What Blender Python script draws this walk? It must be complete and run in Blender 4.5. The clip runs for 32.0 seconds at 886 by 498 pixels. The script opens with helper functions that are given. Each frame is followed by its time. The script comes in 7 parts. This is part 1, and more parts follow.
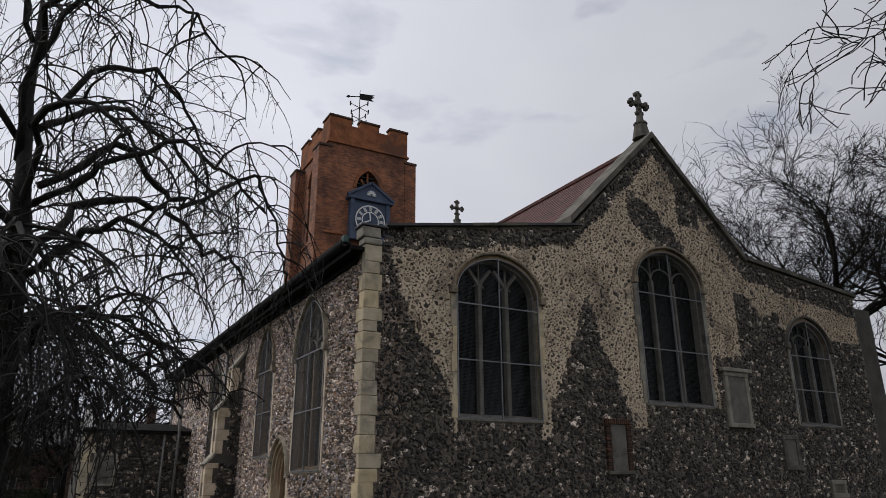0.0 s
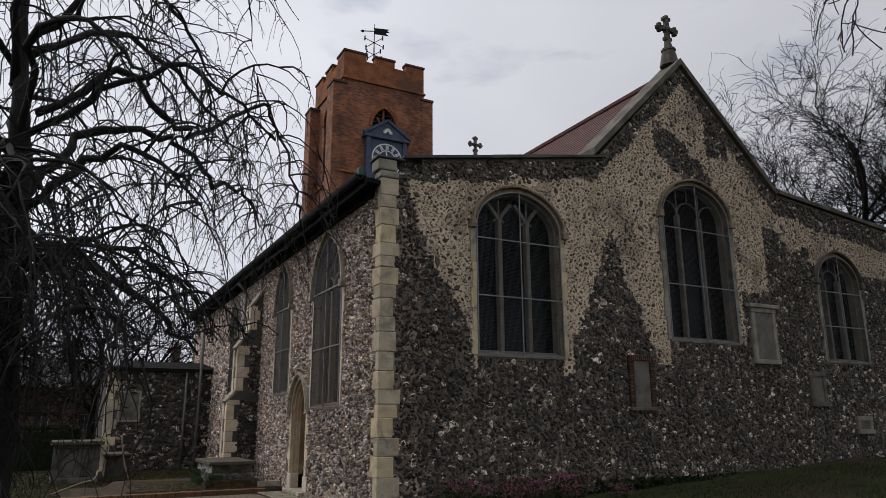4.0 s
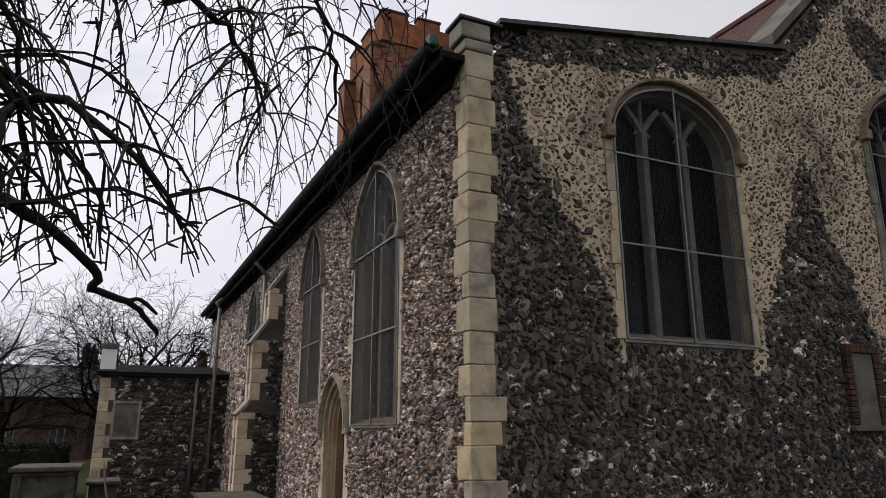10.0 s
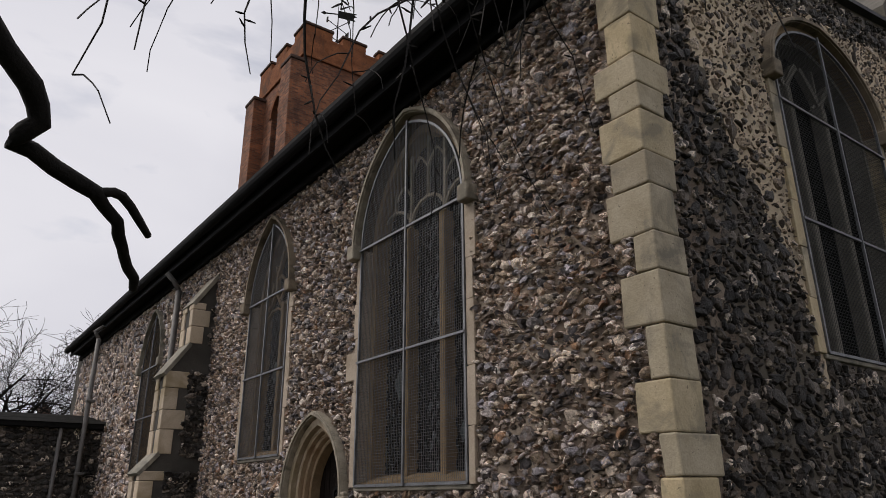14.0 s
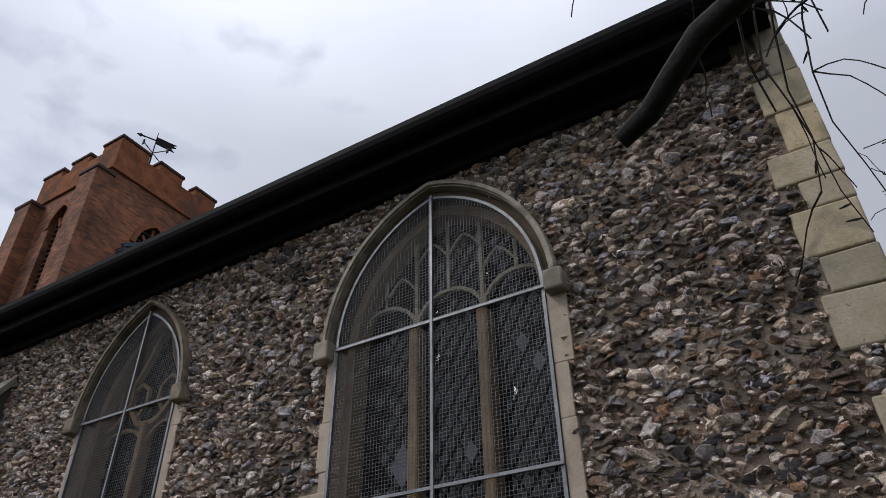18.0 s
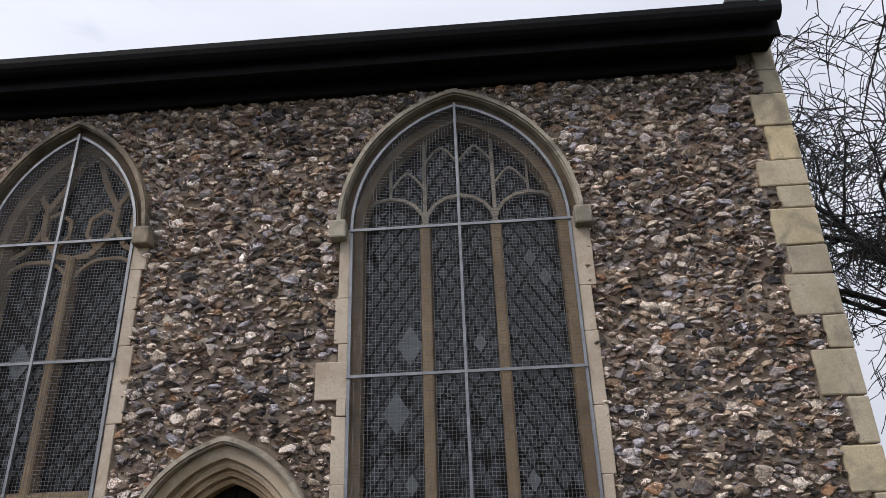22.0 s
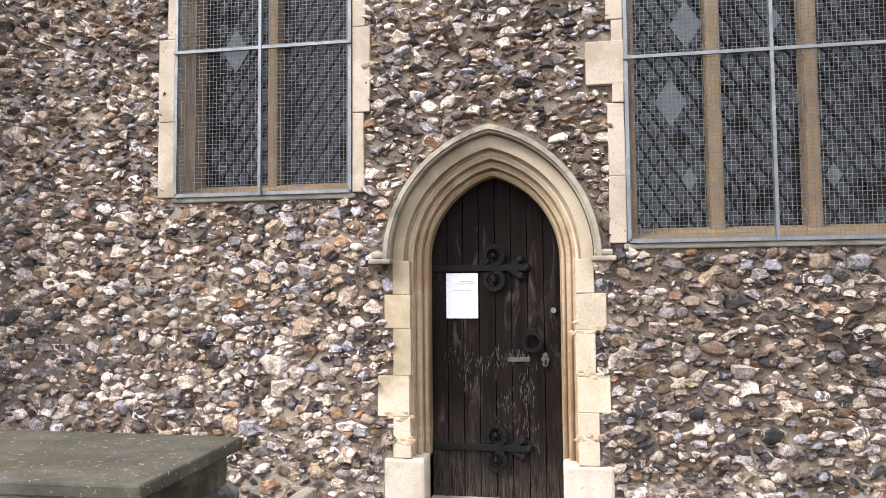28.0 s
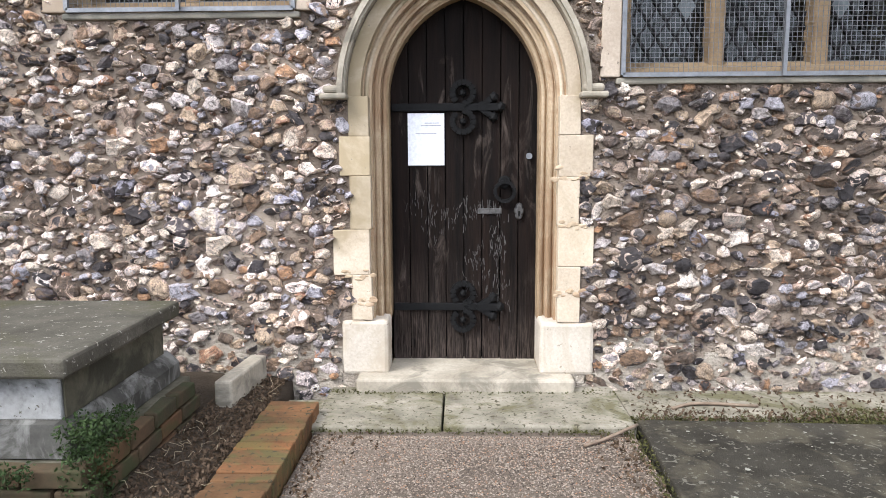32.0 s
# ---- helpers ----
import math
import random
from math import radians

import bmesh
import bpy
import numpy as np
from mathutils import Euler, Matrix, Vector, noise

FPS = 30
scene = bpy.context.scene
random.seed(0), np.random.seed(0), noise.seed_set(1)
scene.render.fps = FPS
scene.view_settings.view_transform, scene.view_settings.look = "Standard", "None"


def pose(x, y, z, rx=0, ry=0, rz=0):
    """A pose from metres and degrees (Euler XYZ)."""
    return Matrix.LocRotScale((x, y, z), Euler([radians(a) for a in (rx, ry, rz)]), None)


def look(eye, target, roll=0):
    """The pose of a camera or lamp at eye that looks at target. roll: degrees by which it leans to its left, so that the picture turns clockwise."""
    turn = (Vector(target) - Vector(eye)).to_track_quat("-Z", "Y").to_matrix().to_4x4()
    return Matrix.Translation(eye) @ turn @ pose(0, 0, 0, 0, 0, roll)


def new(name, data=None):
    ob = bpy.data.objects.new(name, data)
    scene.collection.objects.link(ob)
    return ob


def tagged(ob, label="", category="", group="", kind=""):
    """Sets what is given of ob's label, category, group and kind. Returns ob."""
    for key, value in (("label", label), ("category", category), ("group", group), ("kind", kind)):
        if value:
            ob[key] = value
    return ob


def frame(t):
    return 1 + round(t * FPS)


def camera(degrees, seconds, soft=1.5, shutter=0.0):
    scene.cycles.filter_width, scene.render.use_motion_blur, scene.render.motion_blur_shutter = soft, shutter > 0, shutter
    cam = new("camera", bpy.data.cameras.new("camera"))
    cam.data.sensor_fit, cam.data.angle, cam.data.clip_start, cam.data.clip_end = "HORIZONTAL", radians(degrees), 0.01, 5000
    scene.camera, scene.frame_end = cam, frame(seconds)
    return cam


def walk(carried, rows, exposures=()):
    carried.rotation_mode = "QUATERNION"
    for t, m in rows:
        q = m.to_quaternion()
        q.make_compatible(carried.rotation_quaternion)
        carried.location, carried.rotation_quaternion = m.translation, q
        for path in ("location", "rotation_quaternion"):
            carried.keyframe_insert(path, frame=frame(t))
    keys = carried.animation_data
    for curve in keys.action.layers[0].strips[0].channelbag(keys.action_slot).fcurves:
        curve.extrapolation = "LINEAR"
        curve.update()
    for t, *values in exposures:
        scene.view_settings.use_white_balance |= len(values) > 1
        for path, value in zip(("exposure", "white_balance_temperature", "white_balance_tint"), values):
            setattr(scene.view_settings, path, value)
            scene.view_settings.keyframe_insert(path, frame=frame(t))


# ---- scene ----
cam = camera(65.0, 32.0, soft=0.75)
PATH = [
    (0, (10.737, -4.535, 1.498), (9.087, -3.6, 2.134), -0.3),
    (0.5, (10.76, -4.583, 1.479), (9.123, -3.663, 2.167), -0.2),
    (1, (10.74, -4.609, 1.481), (9.101, -3.699, 2.177), -0.3),
    (1.5, (10.771, -4.589, 1.478), (9.126, -3.69, 2.174), -0.3),
    (2, (10.832, -4.637, 1.451), (9.168, -3.735, 2.097), -0.2),
    (2.5, (10.795, -4.624, 1.478), (9.11, -3.72, 2.061), -0.2),
    (3, (10.747, -4.627, 1.466), (9.054, -3.725, 2.029), -0.1),
    (3.5, (10.579, -4.502, 1.47), (8.872, -3.591, 1.975), -0.3),
    (5.5, (9.449, -3.936, 1.5), (7.726, -3.025, 1.948), -0.2),
    (6, (9.043, -3.781, 1.581), (7.314, -2.87, 2.005), -0.1),
    (6.5, (8.6, -3.681, 1.61), (6.863, -2.776, 2.019), -0.0),
    (7, (8.225, -3.574, 1.604), (6.487, -2.671, 2.01), -0.2),
    (7.5, (7.855, -3.38, 1.603), (6.124, -2.475, 2.031), -0.4),
    (8, (7.481, -3.239, 1.601), (5.747, -2.348, 2.049), -0.2),
    (8.5, (7.08, -3.142, 1.635), (5.343, -2.267, 2.102), -0.3),
    (9, (6.658, -3.052, 1.625), (4.916, -2.193, 2.102), -0.2),
    (9.5, (6.226, -2.999, 1.612), (4.475, -2.161, 2.097), -0.1),
    (10, (5.767, -3.01, 1.627), (4.018, -2.184, 2.135), -0.1),
    (10.5, (5.35, -3.008, 1.62), (3.601, -2.182, 2.127), -0.1),
    (11, (4.928, -2.971, 1.638), (3.165, -2.136, 2.081), -0.2),
    (11.5, (4.478, -3.053, 1.593), (2.717, -2.203, 2.014), -0.0),
    (12, (4.073, -3.089, 1.605), (2.335, -2.193, 2.025), -0.2),
    (12.5, (3.682, -3.155, 1.591), (1.995, -2.183, 2.05), -0.2),
    (13, (3.212, -3.129, 1.572), (1.6, -2.132, 2.211), 0.1),
    (13.5, (2.796, -3.228, 1.608), (1.254, -2.151, 2.287), 0.0),
    (14, (2.356, -3.29, 1.616), (0.841, -2.172, 2.289), -0.4),
    (14.5, (1.935, -3.432, 1.602), (0.471, -2.254, 2.289), 0.1),
    (15, (1.478, -3.505, 1.536), (0.172, -2.234, 2.36), -0.2),
    (15.5, (1.046, -3.467, 1.524), (-0.084, -2.218, 2.603), -0.6),
    (17.5, (-0.113, -3.547, 1.701), (-1.03, -2.166, 2.82), -2.3),
    (18, (-0.425, -3.593, 1.597), (-1.251, -2.186, 2.754), -1.0),
    (18.5, (-0.701, -3.615, 1.541), (-1.369, -2.158, 2.736), -0.2),
    (19, (-1.002, -3.895, 1.591), (-1.546, -2.331, 2.713), -2.6),
    (19.5, (-1.294, -4.032, 1.56), (-1.834, -2.408, 2.596), -2.4),
    (20, (-1.679, -4.268, 1.558), (-2.163, -2.56, 2.48), -1.3),
    (20.5, (-1.94, -4.394, 1.602), (-2.334, -2.646, 2.491), -1.6),
    (21, (-2.198, -4.473, 1.614), (-2.514, -2.702, 2.489), -1.6),
    (21.5, (-2.419, -4.65, 1.619), (-2.597, -2.845, 2.463), -1.5),
    (22, (-2.451, -4.767, 1.651), (-2.561, -2.943, 2.463), -2.0),
    (22.5, (-2.483, -4.783, 1.653), (-2.589, -2.949, 2.446), -2.1),
    (23, (-2.5, -4.792, 1.647), (-2.662, -2.959, 2.431), -2.2),
    (23.5, (-2.421, -4.777, 1.744), (-2.691, -2.887, 2.34), -1.7),
    (24, (-2.398, -4.724, 1.722), (-2.801, -2.809, 2.135), -1.6),
    (24.5, (-2.409, -4.718, 1.684), (-2.856, -2.805, 2.061), -1.4),
    (25, (-2.458, -4.744, 1.772), (-2.924, -2.812, 1.994), -1.3),
    (25.5, (-2.574, -4.699, 1.708), (-3.062, -2.768, 1.89), -1.0),
    (26, (-2.801, -4.59, 1.677), (-3.296, -2.661, 1.853), -0.9),
    (26.5, (-3.048, -4.53, 1.682), (-3.546, -2.6, 1.851), -0.8),
    (28.5, (-4.009, -4.25, 1.366), (-4.298, -2.274, 1.467), -0.5),
    (29, (-4.072, -4.326, 1.335), (-4.359, -2.348, 1.403), -0.6),
    (29.5, (-4.145, -4.279, 1.343), (-4.356, -2.293, 1.225), -0.5),
    (30, (-4.259, -4.19, 1.358), (-4.408, -2.209, 1.123), -0.2),
    (30.5, (-4.388, -4.165, 1.344), (-4.475, -2.182, 1.094), 0.0),
    (31, (-4.509, -4.165, 1.326), (-4.566, -2.182, 1.078), 0.2),
    (31.5, (-4.403, -4.052, 1.304), (-4.472, -2.07, 1.045), -0.4),
    (32, (-4.262, -3.781, 1.302), (-4.321, -1.799, 1.037), -0.3),
]
EXPOSURE = [(0.0, -0.12, 6600, 11), (1.0, -0.21, 6500, 10), (2.0, -0.23, 6600, 11), (3.5, -0.12, 6650, 11), (6.0, 0.08, 6700, 12), (9.0, 0.12, 6750, 12), (13.0, -0.05, 6900, 13), (15.5, -0.17, 6700, 12), (18.0, -0.12, 6250, 11), (19.0, 0.03, 6250, 11), (20.0, 0.56, 6350, 11),
            (23.0, 0.52, 6400, 12), (23.5, 0.6, 6500, 12), (24.0, 1.43, 6650, 12), (24.5, 1.8, 6650, 12), (26.0, 1.84, 6600, 12), (29.0, 1.72, 6350, 11), (32.0, 1.72, 6150, 10)]
walk(cam, [(t, look(eye, target, roll)) for t, eye, target, roll in PATH], EXPOSURE)

# ---- world and sun: a bright overcast sky ----
SUN_EL, SUN_AZ = radians(46), radians(228)      # azimuth from north, clockwise
world = bpy.data.worlds.new("sky")
scene.world = world
world.use_nodes = True


def build_sky():
    nt = world.node_tree
    nt.nodes.clear()
    N, Lk = nt.nodes.new, nt.links.new
    out, bg = N("ShaderNodeOutputWorld"), N("ShaderNodeBackground")
    sky = N("ShaderNodeTexSky")
    sky.sky_type, sky.sun_disc, sky.sun_elevation, sky.sun_rotation = "NISHITA", False, SUN_EL, SUN_AZ
    sky.air_density, sky.dust_density = 1.0, 2.0
    co, mp = N("ShaderNodeTexCoord"), N("ShaderNodeMapping")
    mp.inputs["Scale"].default_value = (1.0, 1.0, 2.6)
    n1, n2 = N("ShaderNodeTexNoise"), N("ShaderNodeTexNoise")
    for n, sc, det, dist in ((n1, 1.6, 4, 0.3), (n2, 5.0, 5, 0.2)):
        n.inputs["Scale"].default_value, n.inputs["Detail"].default_value, n.inputs["Distortion"].default_value = sc, det, dist
        n.inputs["Roughness"].default_value = 0.5
        Lk(mp.outputs[0], n.inputs["Vector"])
    Lk(co.outputs["Generated"], mp.inputs["Vector"])
    tone, cover = N("ShaderNodeValToRGB"), N("ShaderNodeValToRGB")
    tone.color_ramp.elements[0].position, tone.color_ramp.elements[0].color = 0.25, (6.8, 7.1, 8.1, 1)
    tone.color_ramp.elements[1].position, tone.color_ramp.elements[1].color = 0.75, (8.9, 9.2, 10.0, 1)
    cover.color_ramp.elements[0].position, cover.color_ramp.elements[0].color = 0.28, (0.62, 0.62, 0.62, 1)
    cover.color_ramp.elements[1].position, cover.color_ramp.elements[1].color = 0.42, (1, 1, 1, 1)
    mix = N("ShaderNodeMix")
    mix.data_type = "RGBA"
    Lk(n1.outputs["Fac"], tone.inputs[0])
    Lk(n2.outputs["Fac"], cover.inputs[0])
    Lk(cover.outputs[0], mix.inputs[0])
    sep, rise, lift = N("ShaderNodeSeparateXYZ"), N("ShaderNodeMapRange"), N("ShaderNodeMix")
    lift.data_type, lift.blend_type = "RGBA", "MULTIPLY"
    lift.inputs[0].default_value = 1.0
    for key, value in (("From Min", 0.68), ("From Max", 1.0), ("To Min", 1.0), ("To Max", 1.9)):
        rise.inputs[key].default_value = value
    Lk(co.outputs["Generated"], sep.inputs[0])
    Lk(sep.outputs[2], rise.inputs[0])
    north, dim = N("ShaderNodeMapRange"), N("ShaderNodeMix")
    for key, value in (("From Min", 0.25), ("From Max", 0.9), ("To Min", 1.0), ("To Max", 0.6)):
        north.inputs[key].default_value = value
    dim.data_type, dim.blend_type = "RGBA", "MULTIPLY"
    dim.inputs[0].default_value = 1.0
    Lk(sep.outputs[1], north.inputs[0])
    Lk(tone.outputs[0], dim.inputs[6])
    Lk(north.outputs[0], dim.inputs[7])
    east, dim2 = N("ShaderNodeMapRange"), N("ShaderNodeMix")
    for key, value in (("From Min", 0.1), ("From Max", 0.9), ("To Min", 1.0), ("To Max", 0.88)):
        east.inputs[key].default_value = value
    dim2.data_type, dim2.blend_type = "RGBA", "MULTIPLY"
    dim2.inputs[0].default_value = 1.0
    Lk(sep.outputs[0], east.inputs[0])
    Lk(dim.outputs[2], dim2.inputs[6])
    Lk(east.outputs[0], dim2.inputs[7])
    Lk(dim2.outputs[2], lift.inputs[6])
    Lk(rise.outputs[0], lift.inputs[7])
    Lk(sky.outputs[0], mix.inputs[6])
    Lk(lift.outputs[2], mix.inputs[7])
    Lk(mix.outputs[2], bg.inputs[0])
    bg.inputs[1].default_value = 0.1
    Lk(bg.outputs[0], out.inputs[0])


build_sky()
sun_data = bpy.data.lights.new("sun", "SUN")
sun_data.energy, sun_data.angle, sun_data.color = 1.5, radians(22), (1.0, 0.96, 0.9)
sun = new("sun", sun_data)
sun.matrix_world = look((40 * math.sin(SUN_AZ), 40 * math.cos(SUN_AZ), 40 * math.tan(SUN_EL)), (0, 0, 0))


# ---- materials ----
def material(name, rough=0.8, metal=0.0, spec=0.4):
    m = bpy.data.materials.new(name)
    m.use_nodes = True
    b = m.node_tree.nodes["Principled BSDF"]
    b.inputs["Roughness"].default_value, b.inputs["Metallic"].default_value = rough, metal
    b.inputs["Specular IOR Level"].default_value = spec
    return m, m.node_tree, b


def node(nt, kind, **inputs):
    n = nt.nodes.new("ShaderNode" + kind)
    for key, value in inputs.items():
        n.inputs[key.replace("_", " ")].default_value = value
    return n


def ramp(nt, fac, stops, interp="LINEAR"):
    r = nt.nodes.new("ShaderNodeValToRGB")
    r.color_ramp.interpolation = interp
    els = r.color_ramp.elements
    while len(els) < len(stops):
        els.new(0.5)
    for e, (p, c) in zip(els, stops):
        e.position, e.color = p, (*c, 1) if len(c) == 3 else (c[0], c[0], c[0], 1)
    nt.links.new(fac, r.inputs[0])
    return r.outputs[0]


def mixed(nt, fac, a, b, blend="MIX"):
    m = nt.nodes.new("ShaderNodeMix")
    m.data_type, m.blend_type = "RGBA", blend
    for sock, v in ((m.inputs[0], fac), (m.inputs[6], a), (m.inputs[7], b)):
        if hasattr(v, "is_output"):
            nt.links.new(v, sock)
        else:
            sock.default_value = v if isinstance(v, (int, float)) else (*v, 1)
    return m.outputs[2]


def noise_of(nt, vec, scale, detail=4, rough=0.55, dist=0.0):
    n = node(nt, "TexNoise", Scale=scale, Detail=detail, Roughness=rough, Distortion=dist)
    nt.links.new(vec, n.inputs["Vector"])
    return n.outputs["Fac"]


def coords(nt, which="Object", scale=(1, 1, 1)):
    c = nt.nodes.new("ShaderNodeTexCoord")
    m = node(nt, "Mapping", Scale=scale)
    nt.links.new(c.outputs[which], m.inputs["Vector"])
    return m.outputs[0]


def place_coords(nt):
    """World place, so that pieces of one wall share one run of stains."""
    return nt.nodes.new("ShaderNodeNewGeometry").outputs["Position"]


def bump(nt, b, height, strength=0.3, dist=0.01):
    n = node(nt, "Bump", Strength=strength, Distance=dist)
    nt.links.new(height, n.inputs["Height"])
    nt.links.new(n.outputs[0], b.inputs["Normal"])


def plain(name, lo, hi, scale=8.0, rough=0.8, metal=0.0, strength=0.25, dist=0.006, fine=60.0, stain=None, spec=0.3, speck=None, at=0.66, wide=0.45, vary=None):
    """A surface with two scales of variation: broad tone between lo and hi, fine grain and relief; stain: a third colour in patches."""
    m, nt, b = material(name, rough, metal, spec)
    v = place_coords(nt)
    broad, grain = noise_of(nt, v, scale, 5, 0.6, 0.3), noise_of(nt, v, fine, 4, 0.6)
    col = ramp(nt, broad, [(0.3, lo), (0.7, hi)])
    col = mixed(nt, 0.5, col, ramp(nt, grain, [(0.3, (0.6, 0.6, 0.6)), (0.7, (1, 1, 1))]), "MULTIPLY")
    if stain:
        patch = ramp(nt, noise_of(nt, v, scale * wide, 6, 0.65, 0.6), [(0.5, (0, 0, 0)), (0.62, (1, 1, 1))])
        col = mixed(nt, patch, col, stain)
    if speck:
        spots = ramp(nt, noise_of(nt, v, 38, 3, 0.6, 0.5), [(at, (0, 0, 0)), (at + 0.04, (1, 1, 1))])
        col = mixed(nt, spots, col, speck)
    if vary:
        piece = nt.nodes.new("ShaderNodeObjectInfo").outputs["Random"]
        col = mixed(nt, 1.0, col, ramp(nt, piece, [(0.0, vary[0]), (0.5, (1, 1, 1)), (1.0, vary[1])]), "MULTIPLY")
    nt.links.new(col, b.inputs["Base Color"])
    bump(nt, b, grain, strength, dist)
    return m


def flint_material(name, single, stops, cores, broken=0.47, veins=0.75, broad_lo=0.85, gain=1.0):
    """Flints: a rind of one tone, and where the stone is broken a core of another, with a crisp edge; cracks, pits and grain."""
    m, nt, b = material(name, 0.42, 0, 0.35)
    rnd = nt.nodes.new("ShaderNodeObjectInfo").outputs["Random"] if single else nt.nodes.new("ShaderNodeNewGeometry").outputs["Random Per Island"]
    white = node(nt, "TexWhiteNoise")
    white.noise_dimensions = "1D"
    nt.links.new(rnd, white.inputs["W"])
    shift = node(nt, "VectorMath")
    shift.operation = "MULTIPLY_ADD"
    nt.links.new(white.outputs["Color"], shift.inputs[0])
    shift.inputs[1].default_value = (40, 40, 40)
    nt.links.new(place_coords(nt), shift.inputs[2])
    v = shift.outputs[0]
    at = nt.nodes.new("ShaderNodeAttribute")
    at.attribute_name = "rind"
    pick = node(nt, "SeparateColor")
    nt.links.new(white.outputs["Color"], pick.inputs[0])

    def summed(*terms):
        out = None
        for sock, k in terms:
            n = nt.nodes.new("ShaderNodeMath")
            n.operation = "MULTIPLY_ADD"
            nt.links.new(sock, n.inputs[0])
            n.inputs[1].default_value = k
            if out is None:
                n.inputs[2].default_value = 0.0
            else:
                nt.links.new(out, n.inputs[2])
            out = n.outputs[0]
        return out
    tone = ramp(nt, rnd, stops, "CONSTANT")
    core = ramp(nt, pick.outputs[1], cores, "CONSTANT")
    blotch = noise_of(nt, v, 15, 3, 0.55, 1.2)
    mask = summed((blotch, 1.0), (at.outputs["Fac"], -0.16), (pick.outputs[2], 0.20))
    face = ramp(nt, mask, [(broken, (0, 0, 0)), (broken + 0.025, (1, 1, 1))])
    col = mixed(nt, face, tone, core)
    cloud = ramp(nt, noise_of(nt, v, 34, 4, 0.65, 0.8), [(0.36, (0.45, 0.44, 0.43)), (0.47, (0.92, 0.92, 0.92)), (0.55, (1.06, 1.05, 1.04)), (0.66, (1.5, 1.47, 1.43))])
    col = mixed(nt, 1.0, col, cloud, "MULTIPLY")
    crack = ramp(nt, noise_of(nt, v, 30, 2, 0.5, 1.6), [(0.476, (0, 0, 0)), (0.492, (veins,) * 3), (0.508, (veins,) * 3), (0.524, (0, 0, 0))])
    col = mixed(nt, crack, col, (0.05, 0.04, 0.033))
    pits = ramp(nt, noise_of(nt, v, 75, 3, 0.6, 0.8), [(0.66, (0, 0, 0)), (0.69, (0.85, 0.85, 0.85))])
    col = mixed(nt, pits, col, (0.045, 0.04, 0.038))
    grain = noise_of(nt, v, 170, 3, 0.7)
    col = mixed(nt, 0.6, col, ramp(nt, grain, [(0.34, (0.6, 0.6, 0.6)), (0.62, (1.15, 1.15, 1.15))]), "MULTIPLY")
    broad = ramp(nt, noise_of(nt, place_coords(nt), 0.7, 4, 0.6, 0.4), [(0.35, (broad_lo * gain * 1.045, broad_lo * gain, broad_lo * gain * 0.985)), (0.65, (1.08 * gain * 1.045, 1.08 * gain, 1.08 * gain * 0.985))])
    col = mixed(nt, 1.0, col, broad, "MULTIPLY")
    nt.links.new(col, b.inputs["Base Color"])
    bump(nt, b, noise_of(nt, v, 38, 6, 0.72, 0.8), 1.0, 0.022)
    return m


CORES = [(0.0, (0.032, 0.029, 0.031)), (0.10, (0.10, 0.075, 0.056)), (0.22, (0.20, 0.185, 0.185)), (0.33, (0.05, 0.045, 0.046)), (0.40, (0.30, 0.295, 0.325)), (0.46, (0.34, 0.265, 0.19)),
         (0.58, (0.52, 0.45, 0.37)), (0.72, (0.17, 0.115, 0.075)), (0.80, (0.42, 0.385, 0.37)), (0.90, (0.27, 0.16, 0.09)), (0.925, (0.64, 0.58, 0.51))]
DARK_CORES = [(0.0, (0.012, 0.011, 0.011)), (0.40, (0.035, 0.029, 0.024)), (0.62, (0.075, 0.066, 0.058)), (0.8, (0.02, 0.018, 0.016)), (0.92, (0.2, 0.175, 0.15))]
FLINT_STOPS = [(0.0, (0.050, 0.043, 0.048)), (0.06, (0.305, 0.229, 0.176)), (0.15, (0.407, 0.324, 0.261)), (0.25, (0.193, 0.150, 0.128)), (0.34, (0.528, 0.435, 0.360)), (0.43, (0.336, 0.257, 0.209)), (0.51, (0.112, 0.095, 0.100)),
               (0.57, (0.610, 0.514, 0.446)), (0.65, (0.264, 0.205, 0.166)), (0.72, (0.385, 0.343, 0.333)), (0.79, (0.691, 0.600, 0.542)), (0.85, (0.275, 0.272, 0.323)), (0.885, (0.29, 0.165, 0.105)), (0.91, (0.258, 0.179, 0.125)), (0.945, (0.468, 0.447, 0.494)), (0.97, (0.772, 0.687, 0.636))]
DARK_STOPS = [(0.0, (0.016, 0.016, 0.015)), (0.20, (0.057, 0.050, 0.042)), (0.36, (0.027, 0.026, 0.024)), (0.50, (0.11, 0.094, 0.075)), (0.62, (0.042, 0.039, 0.034)),
              (0.71, (0.185, 0.163, 0.133)), (0.79, (0.075, 0.072, 0.067)), (0.81, (0.40, 0.35, 0.285)), (0.89, (0.72, 0.65, 0.56))]


def spread_tones(stops, pivot, power):
    """The same tones set further apart about a middle one."""
    out = []
    for p, c in stops:
        k = (sum(c) / 3 / pivot) ** power
        out.append((p, tuple(min(0.86, v * k) for v in c)))
    return out


